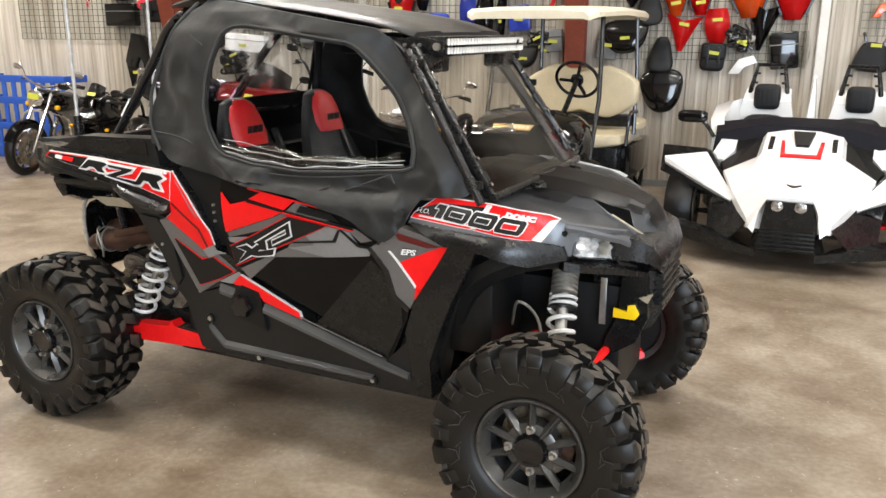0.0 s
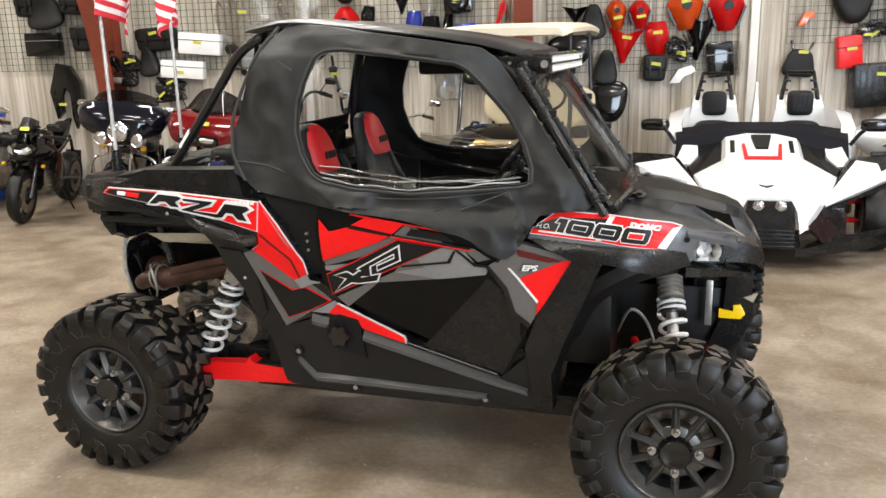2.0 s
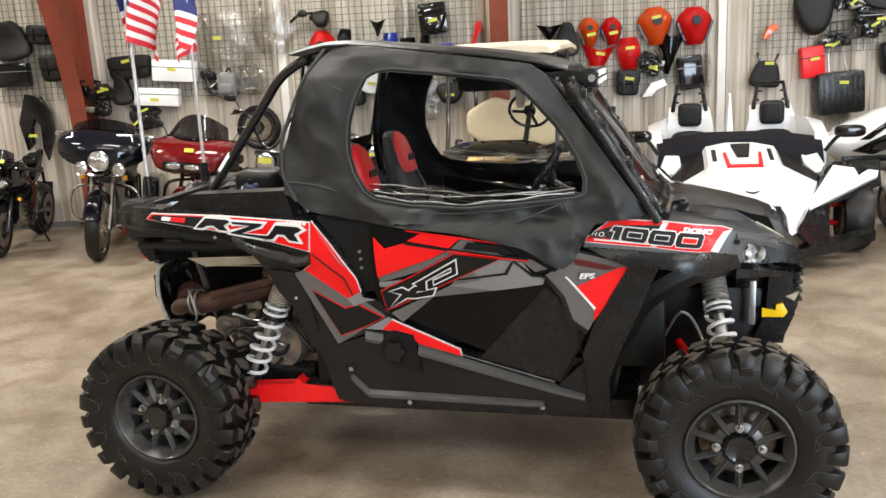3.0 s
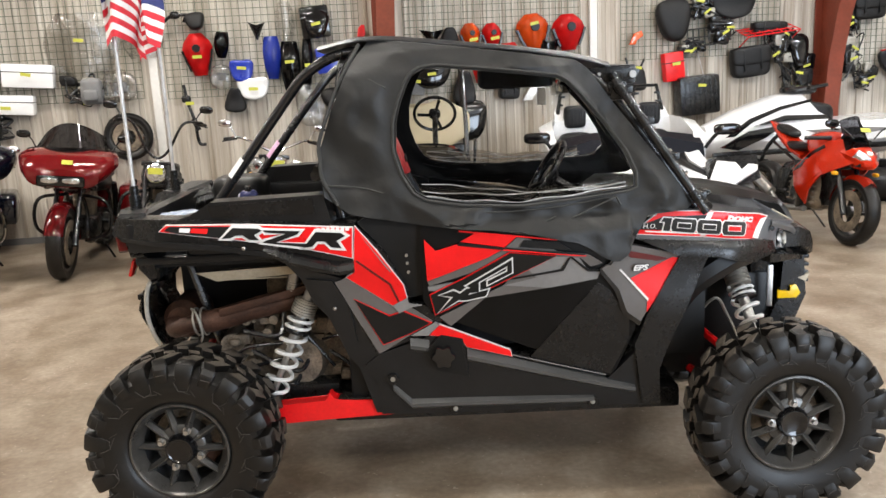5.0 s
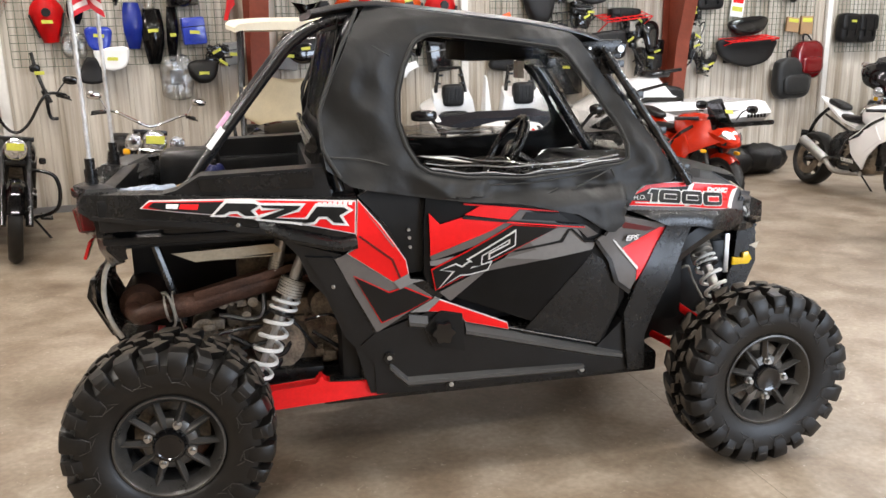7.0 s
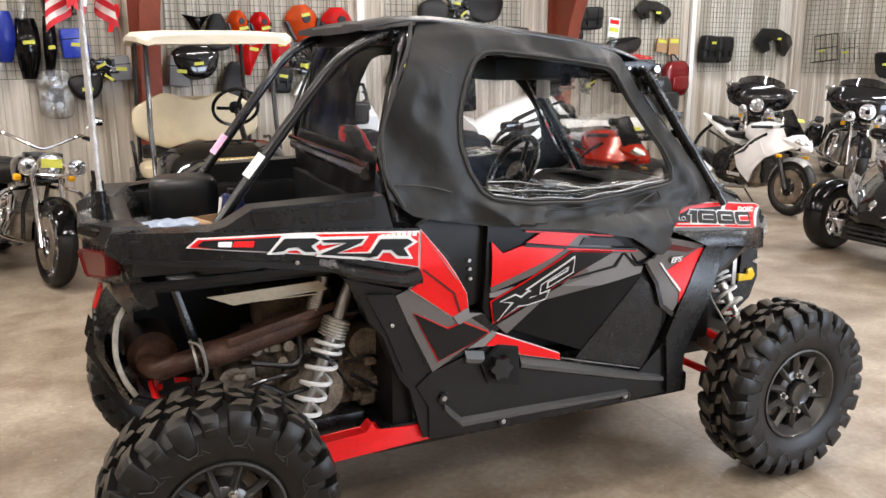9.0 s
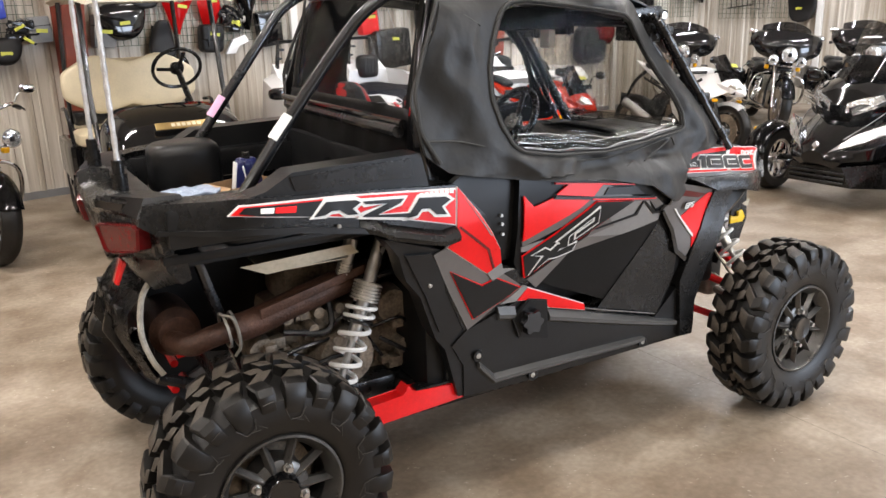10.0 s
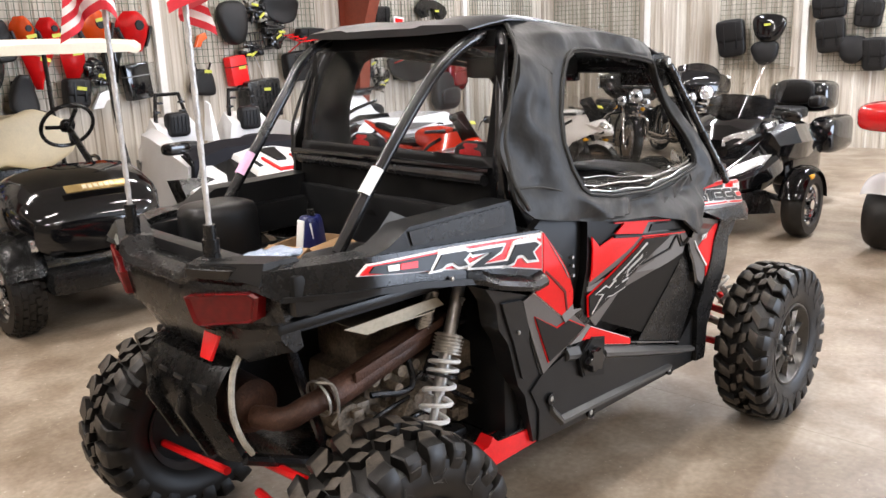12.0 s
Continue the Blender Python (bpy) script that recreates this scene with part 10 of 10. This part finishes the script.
        prism(bm, [(-a, -b), (-a * 0.2, -b), (a * 0.1, -b * 0.2), (a, b * 0.2), (a * 0.7, b), (-a * 0.3, b * 0.6)], Matrix.Translation((0, 0, 0.02)), 0.05, 0.006)
        p = part("moulding", bm, mat, t)
        tag = False
    elif kind == "plate":
        t = start("backrest", "black leather backrest pad on prongs hanging on the wall", "backrest", "hung seats")
        blob(bm, (0, -0.2 * b, 0.07), (a * 0.9, b * 0.78, 0.05), 0.5, 0.5, None, 24, 14, lambda p: Vector((p.x * (1 - 0.35 * p.y / b), p.y, p.z)))
        p = part("pad", bm, mat, t)
        for s in (-1, 1):
            bm = B()
            tube(bm, [(s * a * 0.4, b * 0.3, 0.06), (s * a * 0.6, b * 0.8, 0.06), (s * a * 0.7, b, 0.05)], 0.014, 6)
            part("prong", bm, "black_tube", p)
    elif kind == "rack":
        t = start("luggage_rack", ("chrome" if colour == "steel" else "black") + " wire luggage rack hanging on the gridwall", "rack", "hung racks")
        for k in range(5):
            x = -a + 2 * a * k / 4
            tube(bm, [(x, -b, 0.05), (x, b, 0.05)], 0.007, 6)
        for y in (-b, 0, b):
            tube(bm, [(-a, y, 0.06), (a, y, 0.06)], 0.008, 6)
        tube(bm, [(-a, -b, 0.05), (-a, -b, 0.16), (a, -b, 0.16), (a, -b, 0.05)], 0.008, 6, False)
        p = part("wire_frame", bm, "chrome" if colour == "steel" else "black_tube", t)
    elif kind == "shelf":
        t = start("wire_shelf", "red wire shelf bracket on the gridwall", "shelf", "red shelves")
        for k in range(7):
            x = -a + 2 * a * k / 6
            tube(bm, [(x, b, 0.0), (x, b * 0.2, 0.30)], 0.006, 6)
        for q in (0.02, 0.10, 0.20, 0.30):
            tube(bm, [(-a, b - 0.8 * b * q / 0.3, q), (a, b - 0.8 * b * q / 0.3, q)], 0.007, 6)
        for s in (-1, 1):
            tube(bm, [(s * a, b * 0.2, 0.30), (s * a, -b, 0.02)], 0.008, 6)
        p = part("wire_frame", bm, "red_paint", t)
        tag = False
    elif kind == "tangle":
        t = start("parts_bundle", "tangled bundle of black brackets, levers and cables on the wall", "parts", "hung part bundles")
        for k in range(9):
            q = [(r.uniform(-a, a), r.uniform(-b, b), r.uniform(0.03, 0.14)) for _ in range(4)]
            tube(bm, q, r.choice((0.006, 0.010, 0.016)), 6)
        p, *more = pieces("cable", bm, "black_tube", t)
        for k in range(5):
            bm = B()
            x, y = r.uniform(-a, a) * 0.8, r.uniform(-b, b) * 0.8
            blob(bm, (x, y, 0.08), (r.uniform(0.25, 0.5) * a, r.uniform(0.15, 0.4) * b, 0.05), 0.4, 0.5, None, 14, 8, lambda v: v + v.normalized() * 0.02 * noise.noise(v * 14 + Vector((k, x, y))))
            part("bracket", bm, r.choice(("black_plastic", "gloss_black", "leather", "dull_steel")), p)
        for k in range(2):
            bm = B()
            x, y = r.uniform(-a, a) * 0.6, r.uniform(-b, b) * 0.7
            box(bm, (x - 0.05, x + 0.05), (y - 0.014, y + 0.014), (0.14, 0.146), 0.002, Matrix.Rotation(radians(r.uniform(-40, 40)), 4, "Z"))
            part("price_tag", bm, "tag_yellow", p, "yellow price tag")
        tag = False
    elif kind == "sign":
        t = start("card_sign", ("white card sign with red and yellow print" if colour == "white" else "small brown packaged part on a card") + " on the gridwall", "sign", "card signs")
        box(bm, (-a, a), (-b, b), (0.0, 0.008 if colour == "white" else 0.03), 0.002)
        p = part("card", bm, "tag_white" if colour == "white" else mat, t)
        for k, c in enumerate(("reflector_red", "tag_yellow") if colour == "white" else ("tag_yellow",)):
            bm = B()
            box(bm, (-a * 0.8, a * 0.8), (b * (0.35 - 0.8 * k), b * (0.8 - 0.8 * k)), (0.009 if colour == "white" else 0.031, 0.012 if colour == "white" else 0.034))
            part("print_bar", bm, c, p)
        tag = False
    if tag:
        bm = B()
        y = r.uniform(-0.3, 0.5) * b
        zt = 0.185 if kind == "bag" else (0.24 if kind == "suitcase" else (0.21 if kind == "pack" else 0.18))
        box(bm, (-min(0.05, a * 0.5), min(0.05, a * 0.5)), (y - 0.017, y + 0.017), (zt - 0.004, zt), 0, Matrix.Rotation(radians(r.uniform(-8, 8)), 4, "Z"))
        part("price_tag", bm, "tag_yellow", t, "yellow price tag")
    return t


hang("bag", "black", -6.72, 2.32, 0.23, 0.27)
hang("seat", "black", -6.49, 2.25, 0.42, 0.45)
hang("case", "black", -6.56, 1.86, 0.44, 0.28)
hang("bag", "black", -6.11, 2.31, 0.32, 0.22)
hang("bag", "black", -6.00, 1.93, 0.34, 0.31)
hang("fairing", "black", -6.35, 1.24, 0.42, 0.78)
hang("bag", "black", -5.11, 1.89, 0.49, 0.27)
hang("seat", "black", -5.24, 1.63, 0.22, 0.36)
hang("case", "white", -4.59, 1.82, 0.52, 0.25)
hang("case", "white", -4.83, 1.53, 0.53, 0.21)
hang("pack", "grey", -3.96, 1.64, 0.22, 0.30)
hang("rack", "steel", -3.72, 1.70, 0.22, 0.27)
hang("bar", "black", -2.96, 2.34, 0.43, 0.14)
hang("polybag", "clear", -3.68, 1.69, 0.34, 0.35)
hang("pod", "black", -2.82, 2.31, 0.20, 0.19)
hang("tank", "red", -2.83, 1.96, 0.33, 0.45)
hang("fender", "black", -2.57, 2.05, 0.16, 0.28)
hang("wing", "black", -2.18, 2.18, 0.19, 0.19)
hang("shield", "clear", -1.87, 2.26, 0.23, 0.43)
hang("case", "black", -1.54, 2.25, 0.32, 0.35)
hang("fender", "blue", -2.04, 1.89, 0.19, 0.46)
hang("fender", "black", -1.85, 1.78, 0.22, 0.56)
hang("fender", "black", -1.66, 1.80, 0.12, 0.56)
hang("case", "blue", -1.44, 1.83, 0.24, 0.28)
hang("bracket", "red", -1.05, 2.07, 0.11, 0.28)
hang("polybag", "clear", -2.60, 1.74, 0.24, 0.28)
hang("seat", "blue", -2.38, 1.76, 0.27, 0.24)
hang("seat", "white", -2.27, 1.56, 0.36, 0.24)
hang("seat", "black", -2.48, 1.45, 0.22, 0.27)
hang("bar", "black", -2.96, 1.31, 0.18, 0.67)
hang("polybag", "clear", -1.65, 1.41, 0.34, 0.53)
hang("pod", "black", -1.38, 1.41, 0.30, 0.25)
hang("case", "grey", -1.05, 1.59, 0.20, 0.24)
hang("pod", "black", -1.53, 2.23, 0.27, 0.32)
hang("bracket", "red", -1.05, 2.10, 0.10, 0.22)
hang("seat", "black", -0.04, 1.94, 0.26, 0.38)
hang("wing", "black", -0.23, 2.03, 0.31, 0.18)
hang("tank", "orange", 0.22, 2.01, 0.24, 0.32)
hang("tank", "red", 0.47, 2.01, 0.24, 0.30)
hang("tank", "orange", 0.96, 2.04, 0.40, 0.41)
hang("tank", "red", 1.39, 2.02, 0.40, 0.41)
hang("wing", "red", 0.31, 1.68, 0.40, 0.38)
hang("fender", "red", 0.66, 1.75, 0.25, 0.36)
hang("bag", "black", 0.64, 1.44, 0.25, 0.29)
hang("seat", "black", 0.11, 1.45, 0.25, 0.38)
hang("pod", "black", 0.14, 1.07, 0.43, 0.47)
hang("pod", "black", -0.28, 1.64, 0.47, 0.37)
hang("case", "grey", -0.46, 1.55, 0.22, 0.31)
hang("wing", "black", 1.11, 1.75, 0.38, 0.49)
hang("case", "black", 1.34, 1.51, 0.28, 0.38)
hang("shield", "clear", 1.54, 1.52, 0.12, 0.37)
hang("bracket", "white", 0.95, 1.36, 0.29, 0.19)
hang("plate", "black", 2.18, 1.49, 0.34, 0.38)
hang("case", "red", 2.68, 1.56, 0.25, 0.34)
hang("suitcase", "black", 2.97, 1.21, 0.52, 0.47)
hang("bracket", "orange", 2.22, 1.92, 0.17, 0.16)
hang("pod", "black", 2.67, 2.10, 0.40, 0.50)
hang("rack", "black", 3.02, 1.89, 0.29, 0.20)
hang("seat", "black", 3.42, 2.23, 0.62, 0.30)
hang("shelf", "red", 3.86, 1.87, 0.67, 0.23)
hang("bag", "black", 3.90, 1.96, 0.43, 0.16)
hang("bag", "black", 3.67, 1.58, 0.49, 0.37)
hang("bar", "black", 4.10, 1.44, 0.38, 0.49)
hang("pod", "black", 4.30, 1.67, 0.24, 0.42)
hang("bag", "black", 5.23, 2.17, 0.44, 0.31)
hang("pod", "black", 5.92, 1.79, 0.63, 0.25)
hang("shelf", "red", 5.90, 1.59, 0.80, 0.12)
hang("seat", "black", 5.92, 1.42, 1.07, 0.36)
hang("sign", "white", 5.79, 2.05, 0.22, 0.27)
hang("sign", "cardboard", 6.78, 1.80, 0.22, 0.20)
hang("sign", "cardboard", 7.04, 1.79, 0.22, 0.25)
hang("pack", "red", 7.02, 1.34, 0.51, 0.57)
hang("pack", "black", 6.76, 1.09, 0.65, 0.63)
hang("fairing", "black", 6.50, 2.27, 0.75, 0.32)
hang("bag", "black", 7.77, 1.75, 0.35, 0.41)
hang("bag", "black", 8.11, 1.74, 0.35, 0.41)
for u, z, w, h in ((4.02, 1.78, 0.42, 0.40), (4.28, 1.40, 0.46, 0.55), (5.02, 1.55, 0.34, 0.60), (5.22, 1.30, 0.30, 0.34), (3.28, 1.98, 0.40, 0.34), (3.05, 2.25, 0.34, 0.30), (4.95, 1.98, 0.30, 0.34), (2.92, 1.78, 0.30, 0.18), (0.90, 1.66, 0.30, 0.34), (-1.20, 1.58, 0.26, 0.26), (-4.05, 1.62, 0.40, 0.30), (-5.55, 1.55, 0.45, 0.40), (-5.0, 1.30, 0.40, 0.30)):
    hang("tangle", "black", u, z, w, h)
hang("shield", "clear", -4.02, 2.12, 0.78, 0.66)
hang("shield", "clear", -3.40, 2.25, 0.50, 0.60)
hang("fairing", "black", 9.40, 1.84, 0.99, 0.46)
hang("seat", "black", 1.84, 1.48, 0.48, 0.40, side_pose)
hang("bag", "black", 3.56, 1.70, 0.43, 0.58, side_pose)
hang("pod", "black", 4.14, 1.82, 0.48, 0.44, side_pose)
hang("pod", "black", 4.10, 1.45, 0.40, 0.38, side_pose)
hang("bag", "black", 5.04, 1.69, 0.40, 0.51, side_pose)
hang("pod", "black", 5.36, 1.46, 0.40, 0.41, side_pose)
hang("bag", "black", 5.00, 2.10, 0.47, 0.33, side_pose)
hang("bag", "black", 5.66, 1.40, 0.33, 0.48, side_pose)
hang("bag", "black", 5.54, 1.98, 0.37, 0.40, side_pose)
hang("rack", "black", 0.75, 1.75, 0.40, 0.42, side_pose)
hang("rack", "steel", 1.15, 1.75, 0.34, 0.50, side_pose)

# wheel hung low on the wall
t = thing("hung_tyre", "black motorcycle wheel with tyre hanging on the siding", "wheel", wall_pose(-3.66, 1.12, 0.10) @ Matrix.Rotation(radians(-90), 4, "X") @ Matrix.Translation((0, 0, -0.26)))
disc_wheel(t, "tyre", 0.0, 0.26, 0.10, "cast_wheel", "cast", 0.0, 6)
